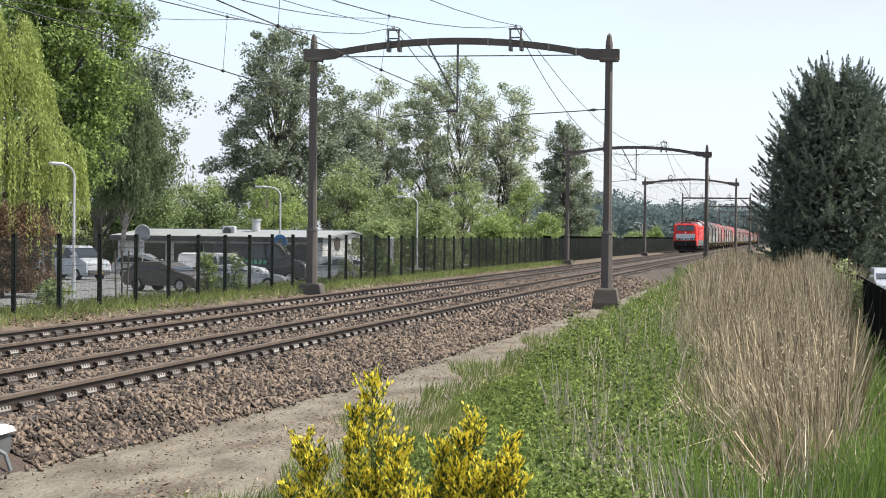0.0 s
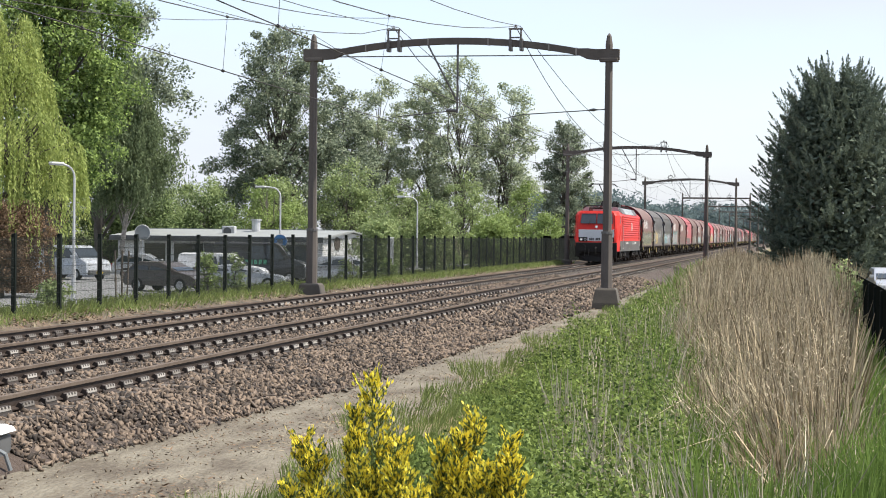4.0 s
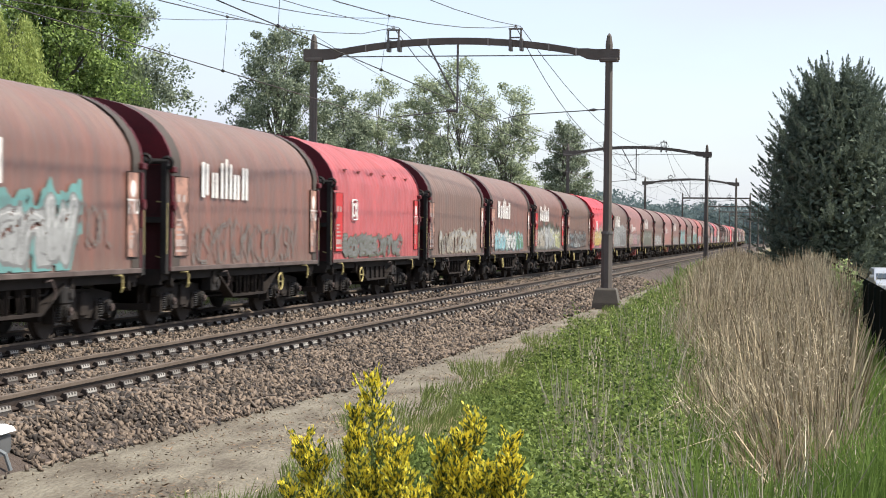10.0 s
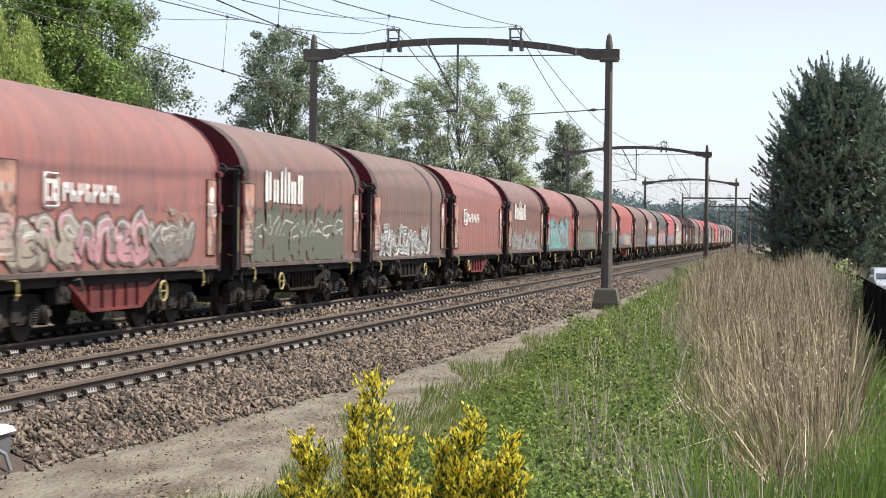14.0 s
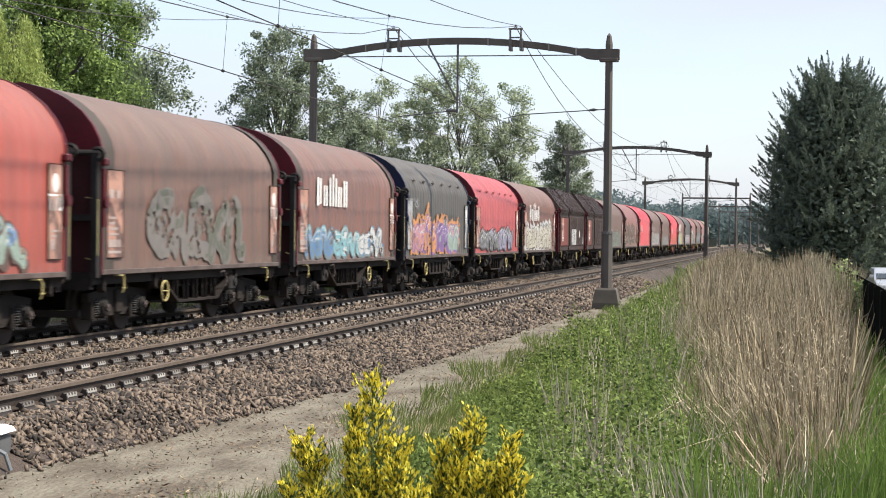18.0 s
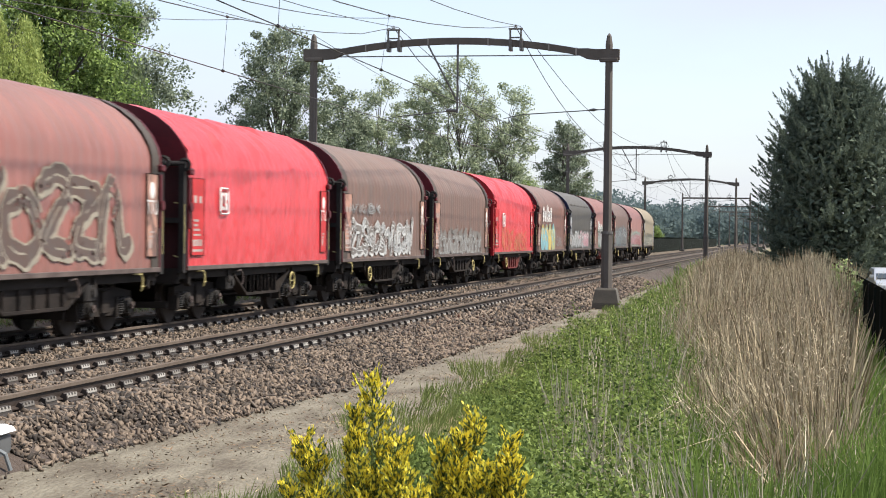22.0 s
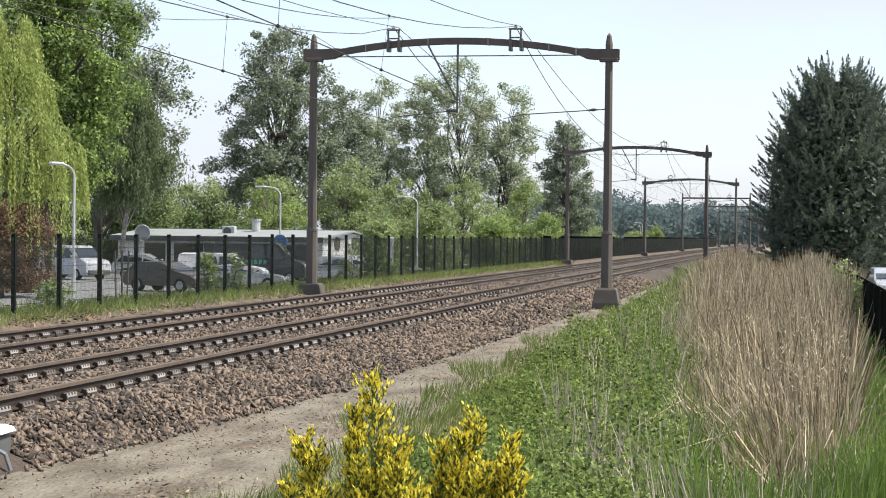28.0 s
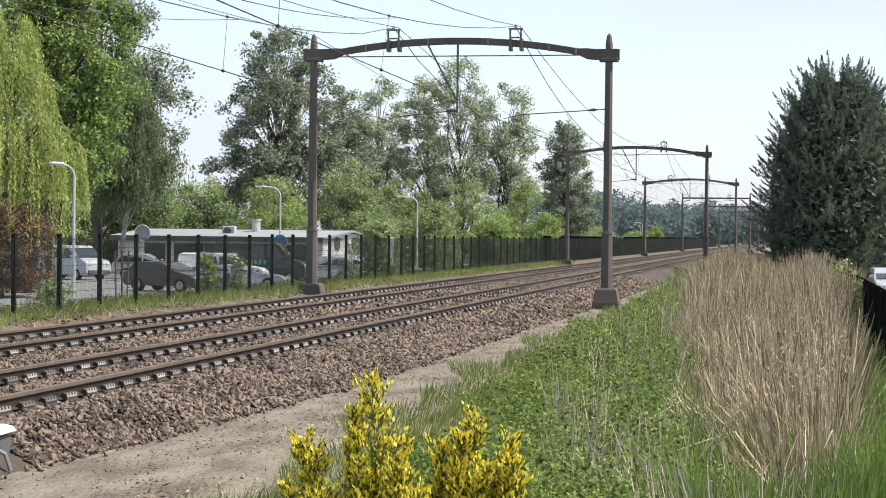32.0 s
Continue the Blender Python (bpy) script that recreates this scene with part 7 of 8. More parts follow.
def slatted_wagon(index):
    w = thing("coil_wagon", "dark brown steel coil wagon with ribbed telescopic hoods", "freight wagon", "ribbed wagons of the train")
    third = (BODY1 - BODY0) / 3
    for k in range(3):
        y0 = BODY0 + k * third
        wide = 0.04 if k == 1 else 0.0
        prof = [(SIDE + wide, 1.03), (SIDE + wide, 3.0), (SIDE - 0.75, 4.0 + wide), (0, 4.06 + wide)]
        hoop = prof + [(-a, b) for a, b in reversed(prof[:-1])]
        bm = bmesh.new()
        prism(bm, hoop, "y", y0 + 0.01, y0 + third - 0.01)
        # near-black skin paints the shade between ribs and slats
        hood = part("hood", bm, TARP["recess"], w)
        for j in range(18):
            y = y0 + 0.1 + j * (third - 0.2) / 17
            bm = bmesh.new()
            prism(bm, [(SIDE + wide + 0.10, 2.82), (SIDE + wide + 0.10, 3.05), (SIDE - 0.70, 4.09 + wide), (0.0, 4.15 + wide), (0.0, 4.02 + wide), (SIDE - 0.76, 3.98), (SIDE + wide - 0.02, 2.98)], "y", y - 0.045, y + 0.045)
            part("roof_rib", bm, TARP["slat"], hood)
        part("top_rail", new_box(SIDE + wide - 0.01, SIDE + wide + 0.052, y0 + 0.06, y0 + third - 0.06, 2.66, 2.86), TARP["slat"], hood)
        for j in range(7):
            y = y0 + 0.28 + j * (third - 0.56) / 6
            bm = bmesh.new()
            box(bm, SIDE + wide - 0.01, SIDE + wide + 0.085, y - 0.16, y + 0.16, 1.25, 2.72, bevel=0.015)
            part("slat", bm, TARP["slat"], hood)
        part("bottom_rail", new_box(SIDE + wide - 0.01, SIDE + wide + 0.055, y0 + 0.06, y0 + third - 0.06, 1.05, 1.27), TARP["slat"], hood)
        part("waist_panel", new_box(SIDE + wide, SIDE + wide + 0.058, y0 + 0.15, y0 + third - 0.15, 1.95 if k == 1 else 1.275, 2.35 if k == 1 else 1.33), TARP["slat"], hood)
        for y in (y0 + 0.03, y0 + third - 0.03):
            part("edge_rib", prism(bmesh.new(), [(a * 1.03, b * 1.008) for a, b in hoop], "y", y - 0.03, y + 0.03), TARP["slat"], hood)
    for data in (EB_F, EB_B):
        part("end_frame", data, ENDS["maroon"], w)
    running_gear(w, "belly", index)
    p = part("data_panel", DOORP, M["plate"], w, "data panel with small print")
    p.location, p.scale = (SIDE + 0.092, BODY0 + 0.85, 2.05), (1, 1.1, 0.7)
    part("marking", PRINT_A, M["white"], p).location = (0.024, 0, 0)
    d = part("marking", DOT, M["white"], w)
    d.location = (SIDE + 0.09, BODY1 - 2.35, 1.3)
    u = part("marking", text_mesh("U", 0.5), M["white"], w)
    u.location = (SIDE + 0.09, BODY1 - 0.75, 1.35)
    big = part("plain_panel", new_box(SIDE, SIDE + 0.09, BODY0 + 0.2, BODY0 + (3.1 if index == 27 else 2.1), 1.28, 2.64, bevel=0.01), M["rusty_panel"], w, "plain red-brown data board")
    if index == 27:
        g = part("marking", bars_mesh([(5.15 + 0.29 * k, 1.3, 0.21, 0.8) for k in range(7)], 9), M["spray_white"], w, "white sprayed strokes")
        g.location = (SIDE + 0.13, 0, 0)
    k = part("brake_wheel", HANDWHEEL, M["yellow"], w, "yellow hand brake wheel")
    k.location = (SIDE + 0.03, 8.15, 0.72)
    return w


def engine():
    e = thing("electric_locomotive", "traffic-red electric locomotive with grey skirt and silver roof", "locomotive")
    L = 19.58

    def hull(prof, y_front, y_back, nose):
        """A body skin; nose(z) is how far the front recedes at that height."""
        hoop = prof + [(-a, b) for a, b in reversed(prof) if a > 0]
        rings_ = []
        for k, (inset, narrow) in enumerate([(0.0, 0.86), (0.12, 0.92), (0.85, 1.0)]):
            rings_.append([(a * narrow * taper(b, inset), y_front + inset + nose(b) * (1 - inset / 0.95), b) for a, b in hoop])
        for inset, narrow in [(0.85, 1.0), (0.12, 0.92), (0.0, 0.86)]:
            rings_.append([(a * narrow * taper(b, inset), y_back - inset - nose(b) * (1 - inset / 0.95), b) for a, b in hoop])
        bm = bmesh.new()
        loft(bm, rings_)
        return bm

    def taper(z, inset):
        """The cab front leans in towards the roof."""
        return 1 - 0.075 * max(0.0, z - 2.2) * (1 - inset / 0.85)

    def nose(z):
        return max(0.0, z - 2.35) * 0.42 + max(0.0, 1.1 - z) * 0.2
    W = 1.47

    def cheek(y0, d):
        """Red lower corner of a cab."""
        bm = bmesh.new()
        loft(bm, [[(a * n, y0 + d * (0.737 + i), b) for a, b in ((W + 0.004, 0.80), (W + 0.004, 1.465), (-W - 0.004, 1.465), (-W - 0.004, 0.80))] for i, n in ((0.0, 0.862), (0.12, 0.922), (0.85, 1.0))])
        return bm
    part("skirt", hull([(W, 0.78), (W, 1.46)], 0.745, L - 0.745, nose), M["loco_grey"], e, "slate grey lower body band")
    body = part("body", hull([(W + 0.004, 1.462), (W + 0.004, 3.12), (W - 0.10, 3.30), (W - 0.28, 3.44)], 0.74, L - 0.74, nose), M["loco_red"], e, "traffic-red body")
    bm = bmesh.new()
    prism(bm, [(-1.425, 3.20), (1.425, 3.20), (1.12, 3.68), (0.85, 3.74), (-0.85, 3.74), (-1.12, 3.68)], "y", 3.55, L - 3.55)
    roof = part("roof", bm, M["loco_roof"], e, "silver-grey roof")
    for s in (-1, 1):
        for k in range(10):
            z = 1.68 + k * 0.152
            bm = bmesh.new()
            prism(bm, [(s * (W - 0.01), z), (s * (W + 0.045), z + 0.03), (s * (W + 0.045), z + 0.055), (s * (W - 0.01), z + 0.115)], "y", 3.9, 16.3)
            part("louvre", bm, M["loco_red"], body)
        for y in (3.1, 16.8):
            part("cab_door", pipe(bmesh.new(), [(s * (W + 0.012), y - 0.3, 1.5), (s * (W + 0.012), y - 0.3, 3.1), (s * (W + 0.012), y + 0.3, 3.1), (s * (W + 0.012), y + 0.3, 1.5)], 0.012, 4), M["black"], body)
            part("handrail", pipe(bmesh.new(), [(s * (W + 0.05), y + 0.42, 1.1), (s * (W + 0.05), y + 0.42, 2.5)], 0.016, 5), M["lampcase"], body)
        for y in (1.75, L - 1.75):
            part("cab_window", prism(bmesh.new(), [(y - 0.22, 2.62), (y + 0.22, 2.62), (y + 0.22, 3.08), (y - 0.14, 3.08)], "x", s * (W - 0.02), s * (W + 0.012)), M["pane"], body, "dark side window of the cab")
            part("cab_step", pipe(bmesh.new(), [(s * (W - 0.12), y + 0.9, 0.8), (s * (W - 0.05), y + 0.9, 0.35), (s * (W - 0.05), y + 1.3, 0.35), (s * (W - 0.12), y + 1.3, 0.8)], 0.025, 5), M["spring"], body, "grey cab step")
            part("grab_rail", pipe(bmesh.new(), [(s * (W - 0.02), y - 0.62 if y < 9 else y + 0.62, 1.5), (s * (W + 0.05), y - 0.55 if y < 9 else y + 0.55, 1.9), (s * (W + 0.05), y - 0.42 if y < 9 else y + 0.42, 2.45)], 0.016, 5), M["loco_red"], body)
            part("sill_plate", new_box(s * W - 0.02, s * W + 0.02, y - 0.2, y + 0.2, 0.86, 1.12), M["black"], body)
        for k in range(9):
            y = 3.68 + k * 1.36
            grille = k in (0, 1, 7, 8)
            part("roof_louvre", prism(bmesh.new(), [(s * 1.392, 3.27), (s * 1.150, 3.65), (s * 1.172, 3.664), (s * 1.414, 3.284)], "y", y, y + 1.22), M["steel"] if grille else M["loco_roof"], roof, "dark ventilation grille" if grille else "")
            part("roof_rib", prism(bmesh.new(), [(s * 1.418, 3.23), (s * 1.130, 3.683), (s * 1.155, 3.70), (s * 1.442, 3.247)], "y", y + 1.25, y + 1.30), M["loco_roof"], roof)
    em = part("emblem", EMBLEM, M["white"], body, "small framed white emblem")
    em.location = (W + 0.06, 10.0, 2.45)
    part("marking", EMBLEM_BARS, M["white"], em)
    pr = part("marking", bars_mesh([(6.0 + 0.14 * k, 1.28, 0.09, 0.09) for k in range(14)] + [(11.6, 1.24, 0.4, 0.16), (13.0, 1.2, 0.12, 0.22), (13.5, 1.27, 0.8, 0.1), (3.9, 0.95, 0.3, 0.06), (8.6, 0.9, 0.25, 0.05)], 6), M["white"], e, "white data bars")
    pr.location = (W + 0.006, 0, 0)
    for d, y0 in ((1, 0.0), (-1, L)):
        part("cab_corner", cheek(y0, d), M["loco_red"], body, "red lower cab corner")
        def fy(z, out=0.0):
            return y0 + d * (0.74 + nose(z) - out)
        for sx in (-1, 1):
            z0, z1 = 2.60, 3.25
            quad = [(sx * 0.03, z0), (sx * 1.06, z0), (sx * 1.0, z1), (sx * 0.03, z1)]
            bm = bmesh.new()
            loft(bm, [[(a, fy(b, 0.012), b) for a, b in quad], [(a, fy(b, -0.03), b) for a, b in quad]])
            win = part("windscreen", bm, M["windscreen"], body, "dark windscreen pane")
            bm = pipe(bmesh.new(), [(sx * 0.55, fy(2.5, 0.05), 2.5), (sx * 0.35, fy(2.95, 0.03), 2.95)], 0.012, 4)
            part("wiper", bm, M["black"], win)
            for x, lit in ((0.98, True), (0.72, False)):
                lampc = part("lamp_housing", disc(bmesh.new(), (sx * x, fy(1.56, 0.02), 1.56), (0, 1, 0), 0.092, 0.07, 16), M["lampcase"], body)
                part("lens", disc(bmesh.new(), (sx * x, fy(1.56, 0.06), 1.56), (0, 1, 0), 0.05, 0.02, 14), M["lamp"] if lit and d > 0 else M["black"], lampc, "lit headlamp" if lit and d > 0 else "")
            part("lamp_recess", new_box(sx * 0.58 if sx > 0 else -1.16, 1.16 if sx > 0 else -0.58, min(fy(1.5), fy(1.5, 0.014)), max(fy(1.5), fy(1.5, 0.014)), 1.42, 1.70), M["black"], body)
            b = part("buffer", BUFFER, M["black"], e)
            b.location = (sx * 0.875, y0, 1.04)
            b.rotation_euler = (0, 0, 0 if d > 0 else math.pi)
            part("rail_guard", new_box(sx * 1.2 - 0.16, sx * 1.2 + 0.16, y0 + d * 0.66 - 0.05, y0 + d * 0.66 + 0.05, 0.45, 1.2, bevel=0.02), M["black"], e)
            part("grab_rail", pipe(bmesh.new(), [(sx * 1.30, fy(1.5, 0.06), 1.25), (sx * 1.32, fy(2.2, 0.08), 2.3)], 0.015, 5), M["loco_red"], body)
        part("front_panel", new_box(-1.16, 1.16, min(fy(1.7), fy(1.7, 0.012)), max(fy(1.7), fy(1.7, 0.012)), 1.70, 2.20, bevel=0.004), M["loco_panel"], body, "light grey front panel")
        part("front_panel", new_box(-0.575, 0.575, min(fy(1.7), fy(1.7, 0.010)), max(fy(1.7), fy(1.7, 0.010)), 1.45, 1.70), M["loco_panel"], body, "light grey number panel")
        for k in (-4, -3, -2, 0, 1, 2, 4):
            part("number_bar", new_box(k * 0.105 - 0.042, k * 0.105 + 0.042, min(fy(1.7, 0.01), fy(1.7, 0.016)), max(fy(1.7, 0.01), fy(1.7, 0.016)), 1.50, 1.66), M["mark_dark"], body)
        top = part("lamp_housing", disc(bmesh.new(), (0, fy(2.36, 0.03), 2.38), (0, 1, 0), 0.09, 0.08, 16), M["lampcase"], body)
        part("lens", disc(bmesh.new(), (0, fy(2.36, 0.075), 2.38), (0, 1, 0), 0.05, 0.02, 14), M["lamp"] if d > 0 else M["black"], top, "lit headlamp" if d > 0 else "")
        part("buffer_beam", new_box(-1.35, 1.35, min(y0 + d * 0.60, y0 + d * 0.75), max(y0 + d * 0.60, y0 + d * 0.75), 0.72, 1.36, bevel=0.02), M["black"], e)
        bm = bmesh.new()
        sec = [(-1.25, 0.72), (1.25, 0.72), (1.1, 0.2), (0.6, 0.13), (-0.6, 0.13), (-1.1, 0.2)]
        loft(bm, [[(a, y0 + d * (0.55 + 0.25 * abs(a)), b) for a, b in sec], [(a, y0 + d * (0.75 + 0.25 * abs(a)), b) for a, b in sec]])
        part("snow_plough", bm, M["black"], e)
        bm = pipe(bmesh.new(), [(0, y0 + d * 0.6, 1.05), (0, y0 + d * 0.35, 0.95), (0, y0 + d * 0.36, 0.6)], 0.05, 6)
        for sx in (-0.45, -0.7, 0.45, 0.7):
            pipe(bm, [(sx, y0 + d * 0.6, 0.95), (sx * 1.05, y0 + d * 0.42, 0.5), (sx * 1.1, y0 + d * 0.6, 0.45)], 0.025, 5)
        part("coupling", bm, M["black"], e)
    under = part("underframe", new_box(-1.2, 1.2, 1.4, L - 1.4, 0.62, 0.80), M["frame"], e)
    part("transformer_case", new_box(-1.15, 1.15, 7.4, 12.2, 0.28, 0.7, bevel=0.05), M["frame"], e)
    for yb in (4.85, L - 4.85):
        b = thing("bogie", "", "")
        b.parent = e
        b.location = (0, yb, 0)
        fr = bmesh.new()
        for s in (-1, 1):
            prism(fr, [(-2.3, 0.75), (-2.3, 0.5), (-1.0, 0.45), (-0.6, 0.35), (0.6, 0.35), (1.0, 0.45), (2.3, 0.5), (2.3, 0.75)], "x", s * 1.12 - 0.07, s * 1.12 + 0.07)
            for k in (-1.45, 1.45):
                box(fr, s * 1.2 - 0.12, s * 1.2 + 0.12, k - 0.25, k + 0.25, 0.42, 0.8, bevel=0.03)
                tube(fr, (s * 1.25, k - 0.5, 0.4), (s * 1.25, k - 0.5, 0.85), 0.09, seg=8)
                tube(fr, (s * 1.25, k + 0.5, 0.4), (s * 1.25, k + 0.5, 0.85), 0.09, seg=8)
            tube(fr, (s * 1.3, -0.6, 0.5), (s * 1.3, 0.5, 0.72), 0.05, seg=6)
            box(fr, s * 1.22 - 0.1, s * 1.22 + 0.1, -0.25, 0.25, 0.3, 0.8, bevel=0.03)
        part("bogie_frame", fr, M["frame"], b)
        for k in (-2.05, -0.95, 0.95, 2.05):
            part("damper", pipe(bmesh.new(), [(1.36, k - 0.12, 0.42), (1.36, k + 0.1, 0.78)], 0.045, 7), M["spring"], b, "pale grey damper")
            part("sand_pipe", pipe(bmesh.new(), [(1.30, k + 0.3, 0.78), (1.32, k + 0.32, 0.4), (1.05, k + 0.4, 0.14)], 0.02, 5), M["sill"], b)
        for s in (-1, 1):
            for k in (-1.45, 1.45):
                w = part("wheel", WHEEL, M["wheel"], b)
                w.location, w.scale, w.rotation_euler = (s * 0.75, k, 0.625), (1, 1.37, 1.37), (0, 0, 0 if s > 0 else math.pi)
                a = part("axle_box", AXLE_BOX, M["axle"], b)
                a.location, a.rotation_euler = (s * 1.22, k, 0.6), (0, 0, 0 if s > 0 else math.pi)
    # current collectors and roof gear
    def collector(y, d, up):
        p = thing("pantograph", "", "")
        p.parent = e
        p.location = (0, y, 3.60 if 3 < y < L - 3 else 3.50)
        base = pipe(bmesh.new(), [(-0.5, -0.7, 0.12), (0.5, -0.7, 0.12), (0.5, 0.7, 0.12), (-0.5, 0.7, 0.12), (-0.5, -0.7, 0.12)], 0.05, 6)
        for sx in (-0.5, 0.5):
            for sy in (-0.6, 0.6):
                tube(base, (sx, sy, -0.1), (sx, sy, 0.12), 0.05, seg=8)
        part("base_frame", base, M["panto"], p)
        top = 1.72 if up else 0.30
        knee = (0, d * 1.0, 0.84 if up else 0.25)
        head = (0, -d * 0.15 if up else -d * 0.7, top)
        arm = pipe(bmesh.new(), [(0, -d * 0.5, 0.14), knee], 0.045, 6)
        pipe(arm, [knee, (-0.28, head[1], top - 0.06)], 0.036, 6)
        pipe(arm, [knee, (0.28, head[1], top - 0.06)], 0.036, 6)
        part("arm", arm, M["panto"], p)
        bm = bmesh.new()
        for k in (-0.18, 0.18):
            pipe(bm, [(-0.95, head[1] + k, top - 0.22), (-0.72, head[1] + k, top - 0.02), (0.72, head[1] + k, top - 0.02), (0.95, head[1] + k, top - 0.22)], 0.032, 6)
        for k in (-0.4, 0.4):
            tube(bm, (k, head[1] - 0.2, top - 0.06), (k, head[1] + 0.2, top - 0.06), 0.02, seg=6)
        part("collector_head", bm, M["panto"], p)
    collector(2.0, 1, False)
    collector(5.2, 1, True)
    collector(L - 5.0, -1, False)
    collector(L - 1.9, -1, False)
    gear = bmesh.new()
    for y, h in ((7.2, 0.35), (7.9, 0.45), (8.6, 0.45), (9.6, 0.5), (10.3, 0.4), (11.2, 0.45), (12.1, 0.35)):
        tube(gear, (-0.3, y, 3.76), (-0.3, y, 3.78 + h), 0.09, seg=8)
        tube(gear, (0.45, y, 3.76), (0.45, y, 3.74 + h), 0.07, seg=8)
    pipe(gear, [(-0.3, 3.0, 4.0), (-0.3, 7.2, 4.1), (-0.3, 12.1, 4.12), (-0.3, L - 3.0, 4.0)], 0.03, 6)
    box(gear, 0.1, 0.7, 8.8, 10.6, 3.76, 4.0, bevel=0.03)
    part("roof_gear", gear, M["black"], roof, "dark insulators and bus bar")
    red_bar = pipe(bmesh.new(), [(0.55, 12.6, 4.0), (0.55, 15.0, 4.0)], 0.05, 6)
    part("bus_bar", red_bar, M["frame_red"], roof)
    return e


LOCO = engine()
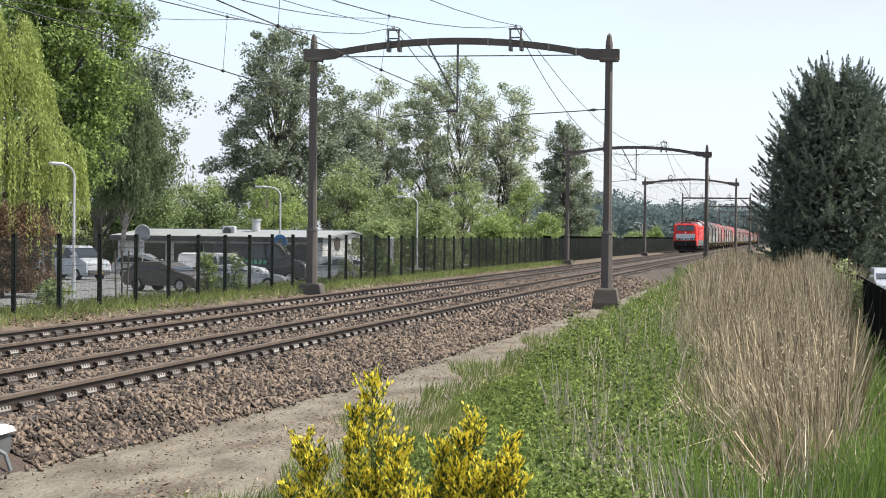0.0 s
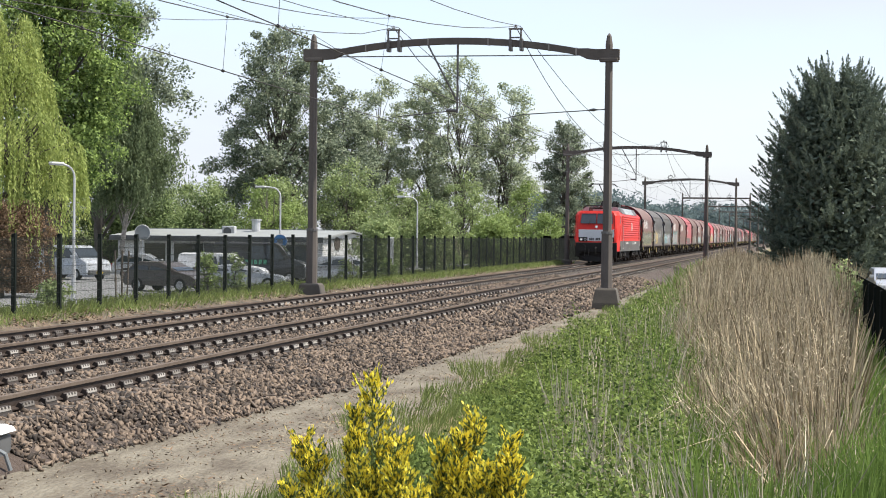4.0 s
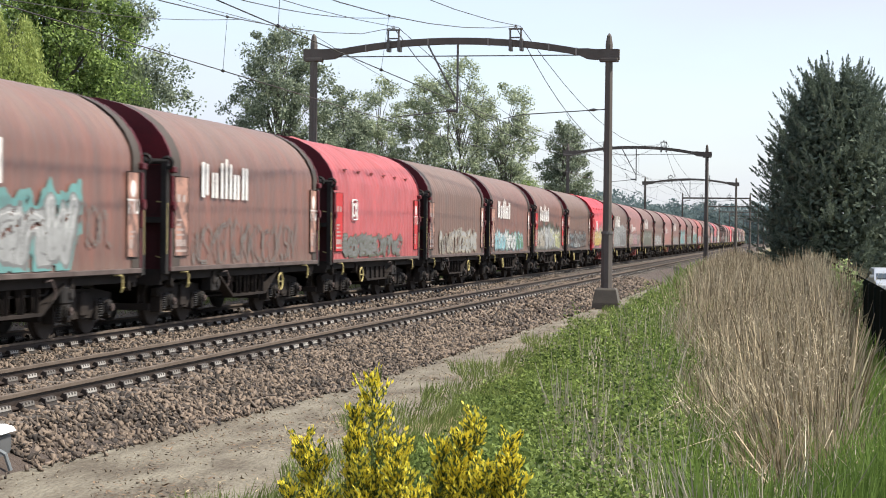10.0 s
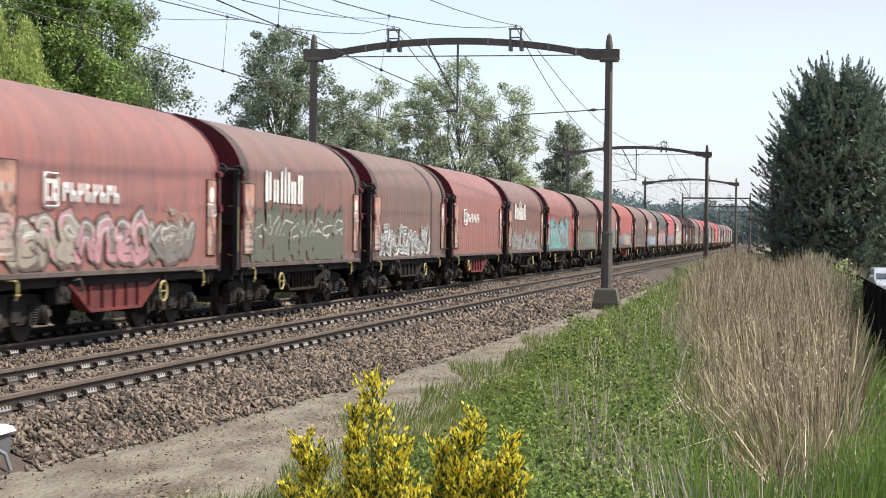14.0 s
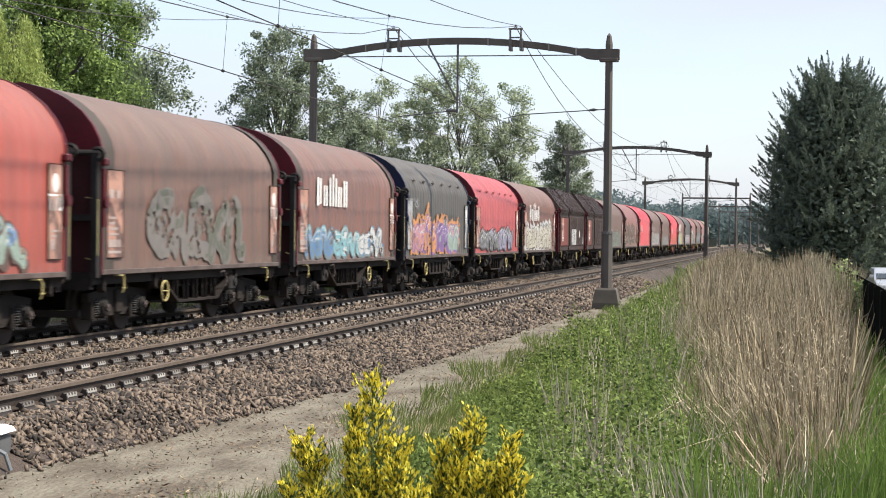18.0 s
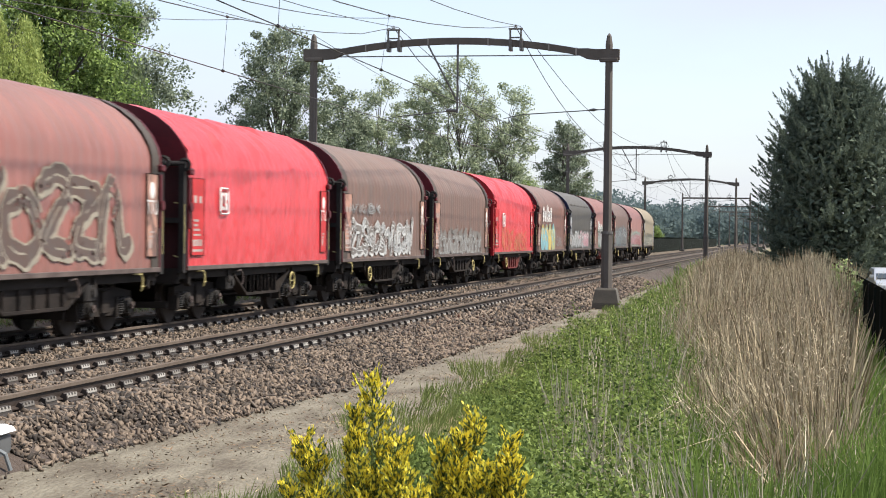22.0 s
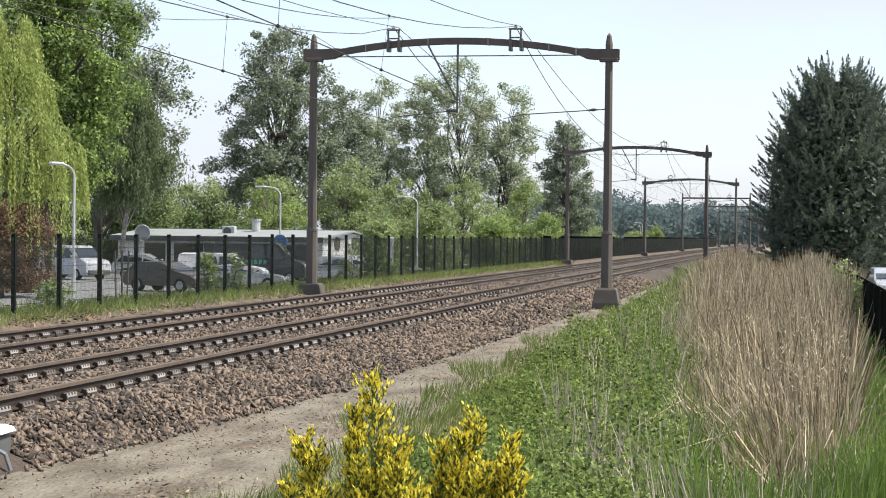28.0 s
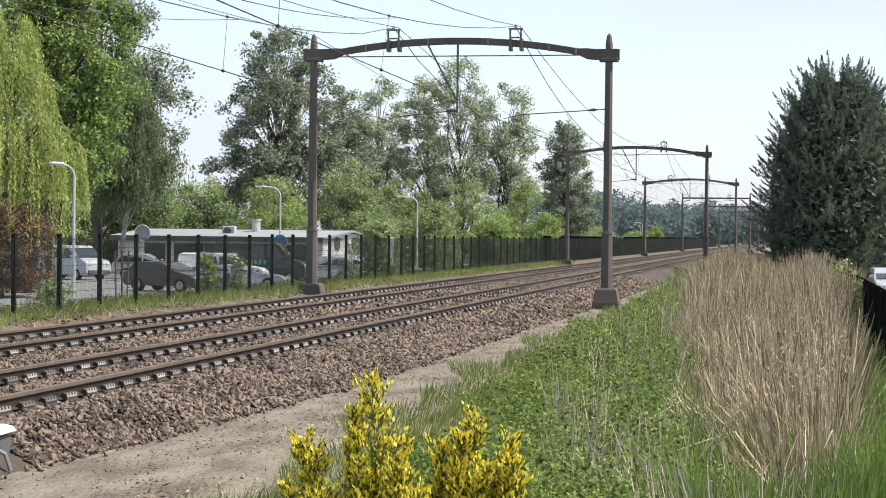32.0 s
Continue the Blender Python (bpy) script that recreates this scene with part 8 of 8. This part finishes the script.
# tarp, ends, logo, graffiti (start, end, top, fills, outline, style, cloud), hood, red frame, panel
TRAIN = [
    ("brown", "maroon", "R", (1.0, 9.9, 2.25, ["olive"], "lime", "bold", ""), 2, 0, "plate"),
    ("dark", "navy", "", (1.4, 9.4, 2.3, ["steel", "yellow", "smoke", "olive"], "brown", "bold", "smoke"), 0, 0, "plate_grey"),
    ("dark", "navy", "", (1.7, 8.9, 2.05, ["teal", "cyan", "sand", "lilac"], "grey", "bold", "olive"), 0, 0, "plate_grey"),
    ("brown", "maroon", "R", (1.3, 8.2, 2.25, ["silver", "silver"], "grey", "bold", "teal"), 0, 0, "plate"),
    ("brown", "maroon", "R", (2.0, 9.2, 1.95, ["brown"], "smoke", "thin", ""), 0, 0, "plate"),
    ("pink", "maroon", "D", (1.7, 8.8, 1.75, ["grey"], "olive", "mid", ""), 1, 0, "plate_red"),
    ("umber", "maroon", "", (2.6, 9.6, 1.95, ["smoke", "silver"], "sand", "mid", ""), 0, 0, "plate"),
    ("brown", "maroon", "R", (1.8, 9.2, 1.95, ["cyan", "white", "green"], "steel", "bold", ""), 0, 0, "plate"),
    ("brown", "maroon", "R", (1.6, 9.6, 2.2, ["sand", "silver", "silver", "lime"], "grey", "bold", "olive"), 0, 0, "plate_red"),
    ("umber", "maroon", "", (1.2, 9.3, 2.05, ["steel", "silver", "smoke"], "black", "mid", ""), 0, 0, "plate"),
    ("red", "red", "D", (1.9, 9.4, 2.3, ["yellow", "yellow", "cream"], "black", "bold", "pink"), 1, 1, "plate_red"),
    ("umber", "maroon", "R", (1.8, 9.9, 2.4, ["silver", "grey"], "grey", "bold", "silver"), 0, 0, "plate"),
    ("rust", "maroon", "S", (0.9, 9.7, 2.1, ["sand", "pink", "smoke"], "brown", "bold", ""), 2, 1, "plate"),
    ("brown", "maroon", "R", (1.7, 9.4, 2.2, ["olive"], "olive", "bold", "olive"), 0, 0, "plate"),
    ("umber", "maroon", "", (1.6, 8.6, 2.0, ["grey"], "white", "mid", ""), 0, 0, "plate"),
    ("rust", "maroon", "S", None, 2, 1, "plate"),
    ("brown", "maroon", "R", (1.6, 9.6, 1.95, ["smoke"], "silver", "mid", ""), 0, 0, "plate"),
    ("rust", "maroon", "", (1.2, 8.6, 2.35, ["teal", "grey"], "cyan", "bold", "teal"), 0, 0, "plate_red"),
    ("umber", "maroon", "", (2.2, 9.6, 2.15, ["brown", "grey"], "mint", "mid", ""), 0, 0, "plate"),
    ("rust", "maroon", "S", (1.5, 9.8, 2.05, ["teal", "mint"], "black", "mid", "teal"), 0, 0, "plate"),
    ("orange", "maroon", "", (1.4, 9.6, 2.0, ["blue", "orange", "white", "mint"], "brown", "bold", ""), 0, 1, "plate"),
    ("umber", "maroon", "", (3.0, 8.6, 2.6, ["smoke", "olive"], "smoke", "mid", ""), 0, 0, "plate"),
    ("brown", "maroon", "R", (1.5, 9.6, 1.95, ["blue", "cyan", "white"], "steel", "bold", ""), 0, 0, "plate"),
    ("dark", "navy", "", (1.7, 9.4, 2.3, ["pink", "orange", "purple", "mint"], "purple", "bold", "orange"), 1, 0, "plate_grey"),
    ("pink", "maroon", "", (1.8, 9.6, 2.1, ["grey", "lilac"], "black", "bold", ""), 0, 0, "plate"),
    ("brown", "maroon", "R", (1.3, 9.6, 2.25, ["cream"], "brown", "bold", "white"), 2, 0, "plate"),
    None, None,
    ("umber", "maroon", "", (1.5, 9.6, 2.2, ["smoke"], "mint", "mid", ""), 0, 0, "plate"),
    ("rust", "maroon", "", (1.0, 9.6, 2.75, ["rust"], "sand", "mid", ""), 0, 0, "plate"),
    ("red", "maroon", "D", None, 3, 0, "plate_red"),
    ("umber", "maroon", "", (1.5, 9.2, 2.1, ["smoke", "silver"], "white", "mid", ""), 0, 0, "plate"),
    ("umber", "maroon", "", (1.6, 9.6, 1.75, ["smoke"], "silver", "thin", "smoke"), 0, 0, "plate"),
    ("red", "red", "D", (2.6, 9.2, 2.0, ["red"], "orange", "thin", ""), 3, 1, "plate_red"),
    ("brown", "maroon", "R", (2.0, 6.9, 2.1, ["cyan", "yellow", "lime"], "steel", "bubble", ""), 0, 0, "plate"),
    ("dark", "navy", "", (1.5, 9.6, 2.05, ["silver", "silver", "pink"], "grey", "bold", ""), 0, 0, "plate_grey"),
    ("rust", "maroon", "S", (2.9, 8.2, 2.3, ["silver", "olive"], "grey", "bold", "green"), 0, 1, "plate"),
    ("umber", "maroon", "", (1.3, 9.4, 2.25, ["steel", "grey"], "black", "bold", "steel"), 0, 0, "plate"),
    ("rust", "maroon", "", (1.4, 9.3, 2.0, ["pink", "red"], "brown", "bold", "mint"), 0, 0, "plate"),
    ("beige", "black", "", (1.0, 9.4, 1.8, ["sand"], "cream", "thin", "olive"), 2, 0, "plate_grey"),
]
WAGONS = []
for i, row in enumerate(TRAIN, 1):
    if row is None:
        WAGONS.append(slatted_wagon(i))
    else:
        tarp, end, logo, spec, hood, red_frame, plate = row
        if spec and "rust" in spec[3]:
            spec = (*spec[:3], ["brown"], *spec[4:])
        WAGONS.append(hooded_wagon(i, tarp, end, logo, spec, hood, red_frame, plate))


# ---- the train's run ----
def motions():
    for lead, t in [(0.0, LOCO)] + [(19.58 + 12.031 * k, w) for k, w in enumerate(WAGONS)]:
        walk(t, [(s, pose(FAR_TRACK, FRONT_Y + lead - SPEED * s, 0)) for s in (0, 8, 16, 24, 32)])


motions()
